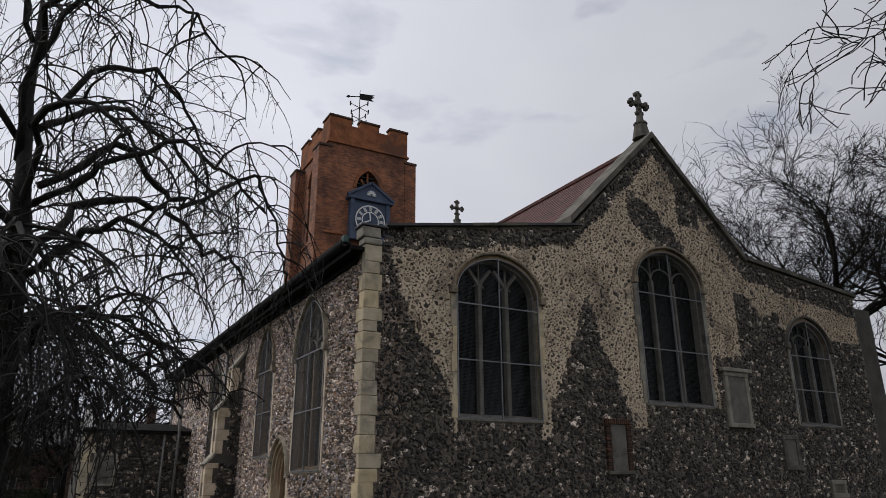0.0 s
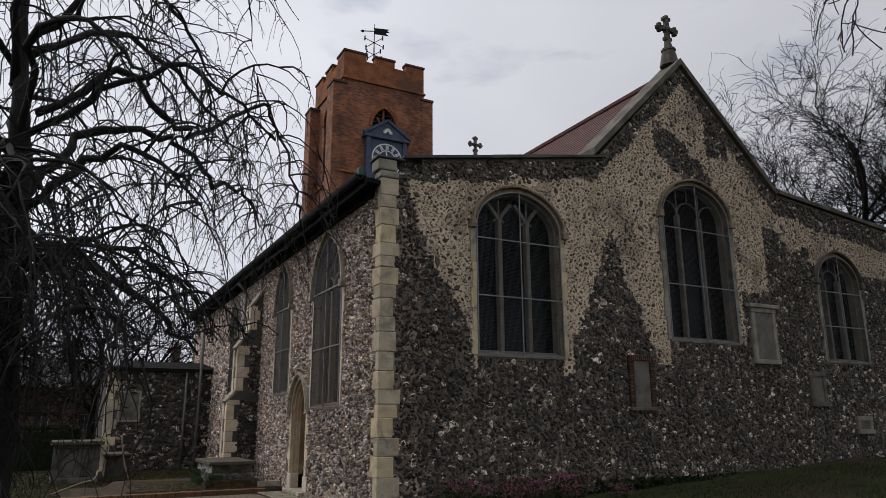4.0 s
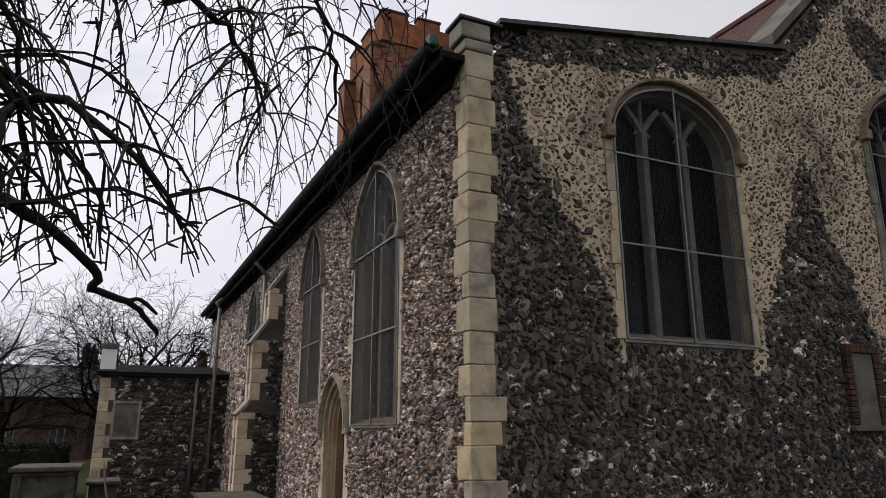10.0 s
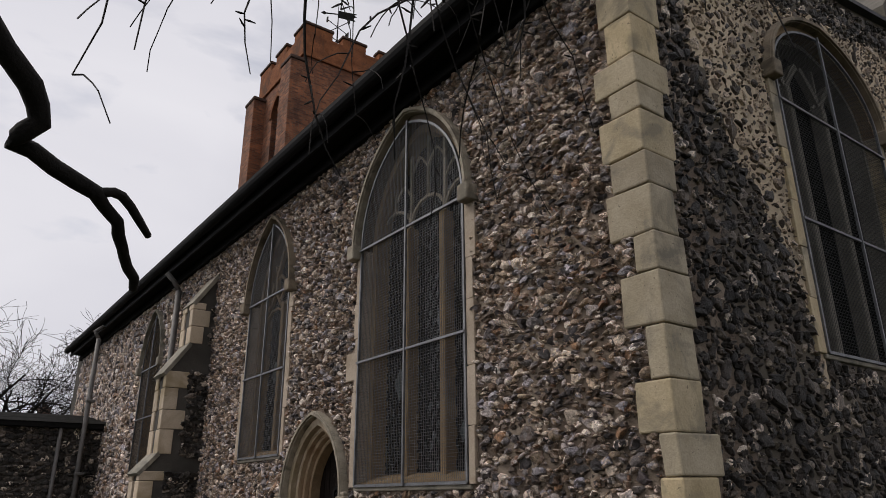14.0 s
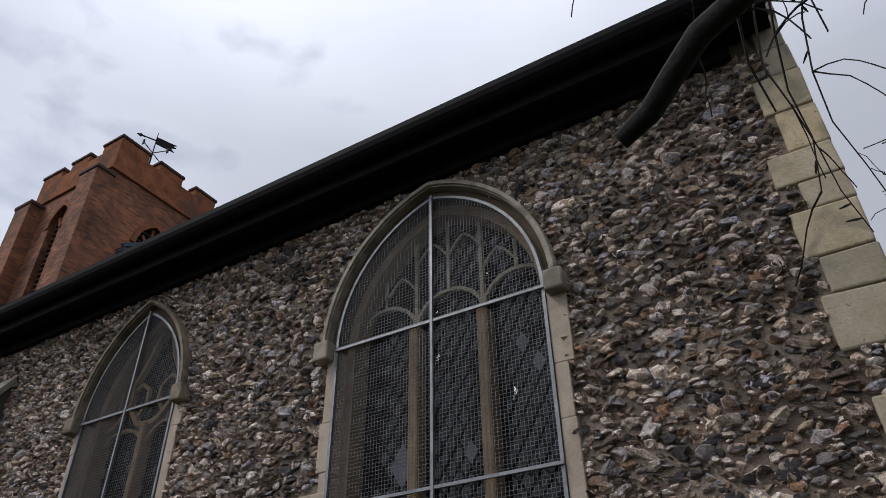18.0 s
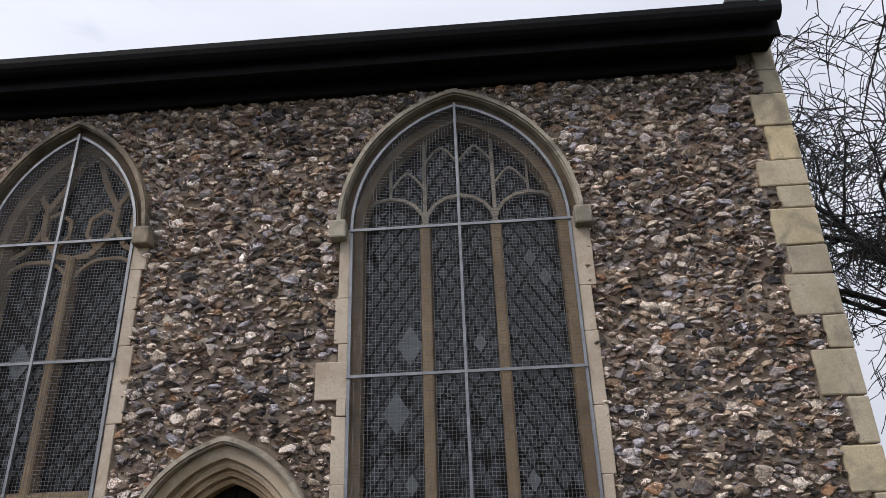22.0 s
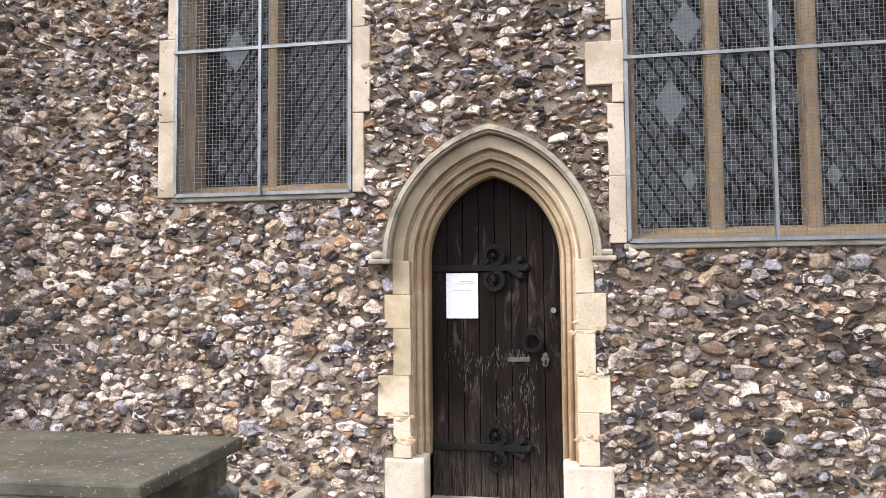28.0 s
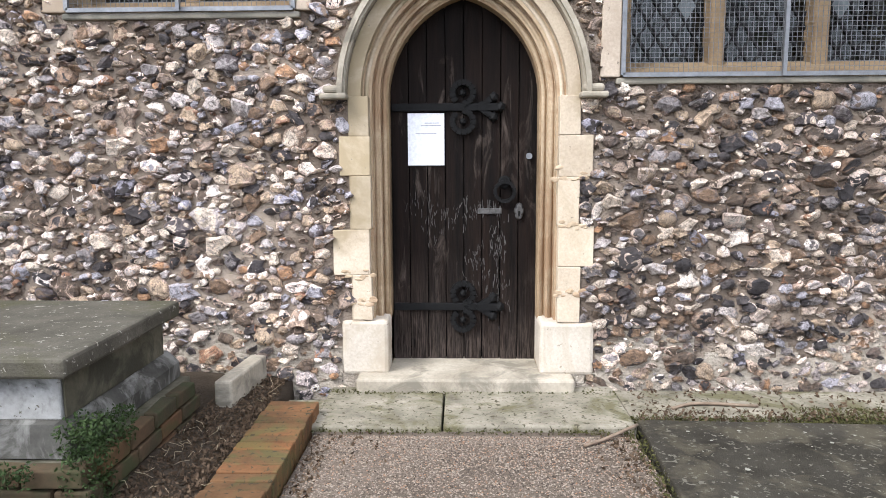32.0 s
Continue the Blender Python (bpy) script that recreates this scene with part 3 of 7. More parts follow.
def flint_shape(rng, knapped):
    """One stone of unit size, its back in the mortar, its front towards -y: rolled, or broken to a few flat faces with a jagged outline."""
    ang = np.arange(SEG) * 2 * np.pi / SEG + rng.uniform(-0.22, 0.22, SEG) + rng.uniform(0, 0.6)
    if knapped:
        rad = 1.02 + rng.uniform(-0.34, 0.24, SEG)
        if rng.random() < 0.45:
            k = rng.integers(SEG)
            rad[k], rad[(k + 1) % SEG] = rad[k] * 0.55, rad[(k + 1) % SEG] * 0.75
    else:
        rad = 1 + rng.uniform(-0.14, 0.10, SEG)
    ex = rng.uniform(1.5, 3.2)
    rad = rad / (np.abs(np.cos(ang)) ** ex + np.abs(np.sin(ang)) ** ex) ** (1 / ex)
    tilt, fold = rng.uniform(-0.55, 0.55, 2), rng.uniform(-0.9, 0.9, 2)
    vs = []
    for r, y in ((1.0, 0.35), (0.98, -0.42), (0.74, -0.80)) if knapped else ((1.0, 0.3), (0.93, -0.34), (0.64, -0.80)):
        rr = rad * r * (1 + rng.uniform(-0.06, 0.06, SEG))
        x, z = rr * np.cos(ang), rr * np.sin(ang)
        if y > 0:
            yy = np.full(SEG, y)
        elif knapped:
            yy = np.maximum(y + tilt[0] * x + tilt[1] * z, y - 0.15 + fold[0] * x + fold[1] * z) + rng.uniform(-0.07, 0.07, SEG)
        else:
            yy = y + 0.4 * (tilt[0] * x + tilt[1] * z) + rng.uniform(-0.06, 0.06, SEG)
        vs.append(np.stack([x, yy, z], 1))
    vs.append(np.array([[rng.uniform(-0.25, 0.25), -0.88 + rng.uniform(-0.12, 0.3 if knapped else 0.02), rng.uniform(-0.25, 0.25)]]))
    return np.concatenate(vs)


def flint_faces():
    f = []
    for r in range(2):
        for k in range(SEG):
            a, b = r * SEG + k, r * SEG + (k + 1) % SEG
            f += [(a, b, b + SEG), (a, b + SEG, a + SEG)]
    f += [(2 * SEG + k, 2 * SEG + (k + 1) % SEG, 3 * SEG) for k in range(SEG)]
    return np.array(f)


FLINT_FACES = flint_faces()
rng = np.random.default_rng(7)
FLINT_SHAPES = np.stack([flint_shape(rng, i % 5 > 1) for i in range(90)])


def lay_flints(u0, u1, z0, z1, free, rng, height=0.061, width=(0.044, 0.112), fill=1.17, proud=0.038, chips=60):
    """Rough courses of stones over u0..u1, z0..z1 where free(u, z) holds, with chips between: rows of centre, half sizes, depth, lean and shape."""
    out, z = [], z0
    while z < z1:
        h = height * rng.uniform(0.7, 1.35)
        u = u0 + rng.uniform(0, 0.1)
        while u < u1:
            w = rng.uniform(*width) * (1.4 if rng.random() < 0.14 else 1.0)
            zz = z + h / 2 + 0.024 * math.sin(u * 2.3 + z * 5) + 0.02 * math.sin(u * 6.1 - z * 3) + rng.normal(0, 0.008)
            if free(u + w / 2, zz, w / 2):
                hh = h * (rng.uniform(0.75, 1.15) if rng.random() < 0.8 else rng.uniform(1.2, 1.6))
                out.append((u + w / 2, zz, w * fill / 2, hh * fill / 2, proud * rng.uniform(0.4, 1.7), rng.normal(0, 0.3), rng.integers(len(FLINT_SHAPES))))
            u += w * rng.uniform(0.92, 1.08)
        z += h
    for _ in range(int(chips * (u1 - u0) * (z1 - z0))):
        u, zz, w = rng.uniform(u0, u1), rng.uniform(z0, z1), rng.uniform(0.022, 0.05)
        if free(u, zz, w / 2):
            out.append((u, zz, w / 2, w * rng.uniform(0.3, 0.5), proud * rng.uniform(0.8, 1.3), rng.normal(0, 0.6), rng.integers(len(FLINT_SHAPES))))
    return np.array(out)


def flint_arrays(rows, back=0.0):
    s = FLINT_SHAPES[rows[:, 6].astype(int)]
    x, y, z = s[..., 0] * rows[:, 2:3], s[..., 1] * rows[:, 4:5] + back, s[..., 2] * rows[:, 3:4]
    c, n = np.cos(rows[:, 5:6]), np.sin(rows[:, 5:6])
    v = np.stack([c * x - n * z + rows[:, 0:1], y, n * x + c * z + rows[:, 1:2]], -1)
    k = s.shape[1]
    f = FLINT_FACES[None] + (np.arange(len(rows)) * k)[:, None, None]
    return v.reshape(-1, 3), f.reshape(-1, 3)


RIND = np.concatenate([np.full(SEG, 1.0), np.full(SEG, 0.85), np.full(SEG, 0.45), [0.0]])


def give_rind(me, count):
    me.attributes.new("rind", "FLOAT", "POINT").data.foreach_set("value", np.tile(RIND, count).astype(np.float32))


def pack_flints(u0, u1, z0, z1, free, rng, size=lambda u, z: 1.0, flat=lambda u, z: 1.0, proud=0.037, per=(5, 130, 900, 500), gap=0.58, lean=0.3):
    """Stones of all sizes set close together in mortar, the large ones first, with chips in the gaps."""
    out, cells, g = [], {}, 0.2
    classes = ((0.065, 0.09, 0.55, 0.9), (0.042, 0.066, 0.5, 0.9), (0.026, 0.044, 0.45, 0.9), (0.012, 0.022, 0.4, 0.9))
    area = (u1 - u0) * (z1 - z0)
    for (lo, hi, flat0, flat1), n in zip(classes, per):
        tries = int(n * area)
        for u, z, s, f, p, turn, k in zip(rng.uniform(u0, u1, tries), rng.uniform(z0, z1, tries), rng.uniform(lo, hi, tries), rng.uniform(flat0, flat1, tries), rng.uniform(0.6, 1.5, tries), rng.normal(0, lean, tries), rng.integers(0, len(FLINT_SHAPES), tries)):
            f *= size(u, z) * flat(u, z)
            a, b = s * size(u, z), s * f
            if not free(u, z, a):
                continue
            ci, cj, clear = int(u // g), int(z // g), True
            for i in (ci - 1, ci, ci + 1):
                for j in (cj - 1, cj, cj + 1):
                    for u2, z2, a2, b2 in cells.get((i, j), ()):
                        if ((u - u2) / (a + a2)) ** 2 + ((z - z2) / (b + b2)) ** 2 < gap:
                            clear = False
                            break
                    if not clear:
                        break
                if not clear:
                    break
            if clear:
                cells.setdefault((ci, cj), []).append((u, z, a, b))
                out.append((u, z, a * 1.04, b * 1.04, proud * p * (0.55 + 6 * a), turn, k))
    return np.array(out)


def broken(rows, chosen, rng):
    """Turns most of the chosen rolled stones into knapped ones."""
    pick = chosen & (rows[:, 6] % 5 <= 1) & (rng.random(len(rows)) < 0.8)
    rows[pick, 6] += 2
    return rows


def flint_stuff(name, rows, mat, parent, label):
    ob = new(name, arrays_mesh(name, *flint_arrays(rows), mat))
    give_rind(ob.data, len(rows))
    rolled = np.repeat(rows[:, 6].astype(int) % 5 == 0, len(FLINT_FACES))
    ob.data.polygons.foreach_set("use_smooth", rolled)
    ob.parent = parent
    return tagged(ob, label, kind="stuff")

EAST = pose(0, 0, 0, 0, 0, 90)          # local x runs north along the gable wall, local y into it
HERE = Matrix.Identity(4)
WALL_T = 0.75


# ---- windows ----
class Light:
    """An arched opening: half width, sill, spring and apex."""

    def __init__(self, cx, w, z0, zs, za, kind):
        self.cx, self.w, self.z0, self.zs, self.za, self.kind = cx, w, z0, zs, za, kind
        pts = arch(0, w, zs, za, kind, 24)[:25]
        self.px, self.pz = [p[0] for p in pts][::-1], [p[1] for p in pts][::-1]

    def top(self, x):
        return float(np.interp(abs(x - self.cx), self.px, self.pz))

    def half(self, z):
        return self.w if z <= self.zs else float(np.interp(z, self.pz[::-1], self.px[::-1]))

    def loop(self, d=0.0, n=14):
        return opening(self.cx, self.w + d, self.z0 - d, self.zs, self.za + d * 1.15, self.kind, n)

    def head(self, d=0.0, n=14):
        return arch(self.cx, self.w + d, self.zs, self.za + d * 1.15, self.kind, n)

    def holds(self, x, z, d=0.0, low=None):
        """Whether a point lies in the opening, widened by d."""
        if abs(x - self.cx) >= self.w + d or z <= self.z0 - (d if low is None else low):
            return False
        return z < self.zs + (float(np.interp(abs(x - self.cx) * self.w / (self.w + d), self.px, self.pz)) - self.zs) * (self.za + 1.15 * d - self.zs) / (self.za - self.zs)


def bar(bm, a, b, r, depth):
    """A square bar from a to b (x, z) at a depth."""
    (x0, z0), (x1, z1) = a, b
    d = Vector((x1 - x0, 0, z1 - z0)).normalized()
    s = Vector((-d.z, 0, d.x)) * r
    vs = []
    for x, z in (a, b):
        for k in ((s, -r), (-s, -r), (-s, r), (s, r)):
            vs.append(bm.verts.new(Vector((x, depth + k[1], z)) + k[0]))
    for k in range(4):
        bm.faces.new((vs[k], vs[(k + 1) % 4], vs[4 + (k + 1) % 4], vs[4 + k]))
    bm.faces.new(vs[3::-1])
    bm.faces.new(vs[4:])


def ribbon(bm, pts, r, depth):
    for a, b in zip(pts, pts[1:]):
        bar(bm, a, b, r, depth)


def arc_pts(xa, xb, z, rise, n=8, pointed=True):
    if pointed:
        return arch((xa + xb) / 2, (xb - xa) / 2, z, z + rise, "pointed", n)
    return [((xa + xb) / 2 + (xb - xa) / 2 * math.cos(math.pi * i / n), z + rise * math.sin(math.pi * i / n)) for i in range(n + 1)]


def build_window(number, L, m, lights, bars, hood="limestone", stone="jamb_stone", style="panel", fine=True, carve="tracery", jamb=0.1, seed=1, guard_bars=(0.0,)):
    rnd = random.Random(seed)
    win = root("window_%d" % number, m, "arched church window with stone tracery behind a wire guard", "window", kind="structure")
    # jamb stones, uneven in length
    z, k = L.z0, 0
    while z < L.zs - 0.05:
        h = min(rnd.uniform(0.34, 0.62), L.zs - z)
        if L.zs - z - h < 0.15:
            h = L.zs - z
        for side in (-1, 1):
            ext = jamb + rnd.choice((0.0, 0.01, 0.02, 0.03, 0.03, 0.06))
            x0, x1 = L.cx + side * L.w, L.cx + side * (L.w + ext)
            bm = boxes((min(x0, x1), max(x0, x1), -0.03, 0.24, z + 0.001, z + h - 0.001), bevel=0.006)
            roughen(bm, 0.006, 7, z)
            part("jamb_stone", bm, stone, win)
        z, k = z + h, k + 1
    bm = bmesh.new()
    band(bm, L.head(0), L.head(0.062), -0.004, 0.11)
    # On the fine windows this band's colour includes the hood's shade.
    part("arch_stone", bm, "reveal_shade" if fine else "limestone_warm", win)
    # hood mould with label stops
    bm = bmesh.new()
    band(bm, L.head(0.06), L.head(0.105), -0.075, 0.02)
    band(bm, L.head(0.07), L.head(0.10), -0.095, -0.07)
    part("hood_mould", bm, hood, win)
    for side in (-1, 1):
        x = L.cx + side * (L.w + 0.085)
        bm = boxes((x - 0.065, x + 0.065, -0.12, 0.02, L.zs - 0.10, L.zs + 0.05), bevel=0.015)
        part("label_stop", bm, hood, win)
    bm = boxes((L.cx - L.w - 0.02, L.cx + L.w + 0.02, -0.028, 0.26, L.z0 - 0.035, L.z0), bevel=0.01)
    part("window_sill", bm, "limestone_grey", win)
    # mullions and tracery
    inner, zt = 0.05, 0.20
    bm = bmesh.new()
    edge = 0.075 if fine else 0.05
    band(bm, L.loop(-edge)[1:], L.loop(0.01)[1:], 0.10, 0.30)
    box(bm, L.cx - L.w, L.cx - L.w + edge, 0.10, 0.30, L.z0, L.zs)
    part("inner_frame", bm, carve, win)
    bm = bmesh.new()
    prism(bm, [(0.0, -0.002), (0.26, -0.002), (0.26, 0.11), (0.20, 0.10), (0.0, 0.03)], L.cx - L.w + 0.01, L.cx + L.w - 0.01)
    bmesh.ops.transform(bm, matrix=Matrix.Translation((0, 0, L.z0)) @ Matrix(((0, 1, 0, 0), (1, 0, 0, 0), (0, 0, 1, 0), (0, 0, 0, 1))), verts=bm.verts)
    part("inner_sill", bm, carve, win)
    step = 2 * L.w / lights
    xs = [L.cx - L.w + step * i for i in range(1, lights)]
    for x in xs:
        ztop = L.zs + {"panel": 0.10, "flow": -0.05, "fork": 0.20}[style]
        half = 0.042 if style == "panel" and fine else 0.045 if style == "fork" else 0.036
        bm = boxes((x - half, x + half, zt - 0.055, zt + 0.09, L.z0, ztop), bevel=0.018)
        part("mullion", bm, carve, win)
    bm = bmesh.new()
    edges = [L.cx - L.w, *xs, L.cx + L.w]
    zh = L.zs + {"panel": 0.10, "flow": -0.35, "fork": 0.0}[style]
    for a, b in zip(edges, edges[1:]):
        if style != "fork":
            ribbon(bm, arc_pts(a, b, zh, step * 0.46, 8, pointed=style != "panel"), 0.014, zt)
        if style == "panel" and b < L.cx + L.w - 0.01:
            bar(bm, (b, L.zs), (b, L.top(b)), 0.015, zt)
        if style == "panel":
            mid = (a + b) / 2
            top = L.top(mid)
            if top - zh > step * 0.7:
                bar(bm, (mid, zh + step * 0.46), (mid, top), 0.010, zt)
                for p, q in ((a, mid), (mid, b)):
                    za2 = min(L.top(p), L.top(q)) - 0.30
                    if za2 > zh + step * 0.55:
                        ribbon(bm, [(p, za2), ((p + q) / 2 - (q - p) * 0.2, za2 + step * 0.2), ((p + q) / 2, za2 + step * 0.28), ((p + q) / 2 + (q - p) * 0.2, za2 + step * 0.2), (q, za2)], 0.009, zt)
    if style == "fork":
        for x in xs:
            for s in (-1, 1):
                ribbon(bm, [(x + s * step * 0.44 * t ** 1.3, min(L.zs + 0.16 + 0.36 * t, L.top(x + s * step * 0.44 * t ** 1.3))) for t in np.linspace(0, 1, 7)], 0.032, zt)
                ribbon(bm, [(x + s * (0.03 + 0.09 * t), L.zs + 0.20 + 0.02 * math.sin(3.1 * t) - 0.05 * t) for t in np.linspace(0, 1, 4)], 0.013, zt)
            bar(bm, (x, L.zs + 0.16), (x, L.top(x)), 0.018, zt)
    if style == "flow":
        h, foot = L.za - L.zs, L.zs - 0.06
        for s in (-1, 1):
            for pts, r in (([(0, foot), (0.22, foot + 0.03 * h), (0.48, foot + 0.22 * h), (0.50, foot + 0.44 * h), (0.30, foot + 0.66 * h), (0.10, foot + 0.98 * h)], 0.024),
                           ([(0.94, foot), (0.66, foot + 0.10 * h), (0.48, foot + 0.30 * h), (0.50, foot + 0.48 * h), (0.62, foot + 0.60 * h)], 0.020),
                           ([(0.30, foot + 0.08 * h), (0.12, foot + 0.22 * h), (0.14, foot + 0.36 * h), (0.32, foot + 0.44 * h), (0.44, foot + 0.40 * h)], 0.015),
                           ([(0.90, foot + 0.12 * h), (0.74, foot + 0.22 * h), (0.72, foot + 0.36 * h), (0.80, foot + 0.44 * h)], 0.014)):
                line = [Vector((L.cx + s * p * L.w, 0, q)) for p, q in pts]
                fine_line = []
                for a, b in zip(line, line[1:]):
                    fine_line += [a, (a + b) / 2]
                ribbon(bm, [(q.x, q.z) for q in fine_line + line[-1:]], r, zt)
    part("tracery", bm, "limestone_worn" if style == "panel" and fine else carve, win)
    # glass, leads and repaired quarries
    if not fine:
        for a, b in zip(edges, edges[1:]):
            bm = bmesh.new()
            pts = [(a, L.z0), (b, L.z0)] + [(x, L.top(x)) for x in np.linspace(b, a, 9)]
            prism(bm, pts, 0.262, 0.268)
            pane = part("pane", bm, "glass_dim", win)
            pane.visible_shadow = False
    else:
        bm, dx, dz = bmesh.new(), 0.105, 0.165
        n = int((2 * L.w / dx + (L.za - L.z0) / dz)) + 2
        for s in (-1, 1):
            for i in range(-n, n):
                run = None
                for k in range(0, int((L.za - L.z0) / 0.02)):
                    z = L.z0 + k * 0.02
                    x = L.cx + i * dx + s * (z - L.z0) * dx / dz
                    ok = abs(x - L.cx) < L.half(z) - 0.03
                    if ok and run is None:
                        run = (x, z)
                    if run and not ok:
                        if z - run[1] > 0.06:
                            bar(bm, run, last, 0.0062, 0.257)
                        run = None
                    last = (x, z)
                if run and last[1] - run[1] > 0.06:
                    bar(bm, run, last, 0.0062, 0.257)
        part("lead_lattice", bm, "came", win)
        # one small pane for each lozenge, none quite flat
        vs, fs = [], []
        for j in range(-1, int((L.za - L.z0) / (dz / 2)) + 2):
            for i in range(-int(L.w / dx) - 2, int(L.w / dx) + 3):
                x, z = L.cx + (i + 0.5 * ((j + 1) % 2)) * dx, L.z0 + j * dz / 2
                if abs(x - L.cx) > L.half(max(z, L.z0)) + 0.02 or z > L.za:
                    continue
                tx, tz = (rnd.gauss(0, 0.03), rnd.gauss(0, 0.03))
                k = len(vs)
                vs += [(x + p * dx / 2, 0.264 + tx * p * dx + tz * q * dz, z + q * dz / 2) for p, q in ((0, -1), (1, 0), (0, 1), (-1, 0))]
                fs.append((k, k + 1, k + 2, k + 3))
        ob = new("lozenge_glazing", arrays_mesh("lozenge_glazing", np.array(vs), np.array(fs), "glass", False))
        ob.parent, ob.visible_shadow = win, False
        tagged(ob, "small lozenge panes of old glass", kind="stuff")
        for _ in range(int(16 * L.w)):
            i, j = rnd.randint(-8, 8), rnd.randint(0, 13)
            x, z = L.cx + i * dx, L.z0 + dz * (j + 0.5)
            if abs(x - L.cx) < L.w - 0.12 and min(abs(x - q) for q in xs) > 0.1:
                bm = bmesh.new()
                g = 1 if rnd.random() < 0.5 else 2
                prism(bm, [(x + dx * g / 2 * p * 0.95, z + dz * g / 2 * q * 0.95) for p, q in ((0, -1), (1, 0), (0, 1), (-1, 0))], 0.250, 0.254)
                part("quarry", bm, "pale_glass", win, "paler replacement glass quarry")
    # wire guard
    bm = bmesh.new()
    line = L.loop(-0.012)
    ribbon(bm, line + line[:1], 0.011, -0.03)
    part("guard_frame", bm, "guard", win, "galvanised steel guard frame")
    for z in bars:
        bm = bmesh.new()
        bar(bm, (L.cx - L.half(z), z), (L.cx + L.half(z), z), 0.010, -0.045)
        part("guard_bar", bm, "guard", win)
    for off in guard_bars:
        bm = bmesh.new()
        bar(bm, (L.cx + off, L.z0), (L.cx + off, L.top(L.cx + off)), 0.010, -0.05)
        part("guard_bar", bm, "guard", win)
    gap = 0.025
    r = 0.0012 if fine else 0.001
    bm = bmesh.new()
    x = L.cx - L.w + gap
    while x < L.cx + L.w:
        bar(bm, (x, L.z0), (x, L.top(x)), r, -0.030)
        x += gap
    z = L.z0 + gap
    while z < L.za - 0.02:
        bar(bm, (L.cx - L.half(z), z), (L.cx + L.half(z), z), r, -0.0275)
        z += gap
    part("guard_mesh", bm, "wire" if fine else "wire_dark", win, "fine galvanised wire mesh")
    return win


M["pale_glass"] = plain("pale_replacement_glass", (0.05, 0.06, 0.065), (0.12, 0.14, 0.145), 9, 0.2, spec=0.6)
W1 = Light(-2.605, 0.835, 1.705, 3.97, 5.05, "pointed")
W2 = Light(-5.755, 0.615, 2.062, 4.02, 5.00, "pointed")
W3 = Light(-11.17, 0.62, 2.05, 3.95, 4.90, "pointed")
E1 = Light(2.75, 0.93, 2.56, 4.90, 5.62, "low")
E2 = Light(7.42, 1.00, 3.03, 5.72, 6.50, "low")
E3 = Light(12.2, 0.80, 2.755, 4.70, 5.38, "low")
DOOR = Light(-4.26, 0.42, -0.02, 1.62, 2.17, "pointed")
DOOR_OUT = Light(-4.26, 0.60, -0.02, 1.62, 2.36, "pointed")

# bonded blocks beside the door: bottom, top, reach from the leaf's edge
JAMBS = {-1: ((0.09, 0.40, 0.262), (0.40, 0.655, 0.192), (0.655, 0.906, 0.296), (0.906, 1.20, 0.192), (1.20, 1.41, 0.252), (1.41, 1.62, 0.20)),
         1: ((0.09, 0.39, 0.30), (0.39, 0.70, 0.216), (0.70, 0.923, 0.284), (0.923, 1.19, 0.202), (1.19, 1.41, 0.27), (1.41, 1.62, 0.20))}

# corner stones, from the top down: bottom, reach along the south wall, reach along the gable wall
QUOINS = ((5.18, 0.15, 0.30), (4.95, 0.14, 0.26), (4.65, 0.25, 0.31), (4.34, 0.20, 0.25), (4.12, 0.33, 0.32), (3.93, 0.22, 0.24), (3.63, 0.32, 0.31), (3.41, 0.26, 0.27), (3.10, 0.32, 0.22), (2.86, 0.14, 0.26),
          (2.54, 0.27, 0.28), (2.23, 0.12, 0.24), (1.94, 0.24, 0.25), (1.71, 0.10, 0.36), (1.50, 0.13, 0.31), (1.20, 0.27, 0.24), (0.92, 0.14, 0.35), (0.60, 0.28, 0.26), (0.30, 0.16, 0.36), (-0.2, 0.30, 0.30))


def quoin_reach(z, side):
    """How far the corner stones reach along a wall at a height: side 0 the south wall, 1 the gable wall."""
    return next((q[1 + side] for q in QUOINS if z >= q[0]), 0.3)


GABLE = [(0.0, -0.6), (14.6, -0.6), (14.6, 6.3), (10.1, 6.72), (7.35, 9.38), (4.72, 6.66), (0.0, 5.80)]


def gable_top(u):
    return float(np.interp(u, [0, 4.72, 7.35, 10.1, 14.6], [5.8, 6.66, 9.38, 6.72, 6.3]))


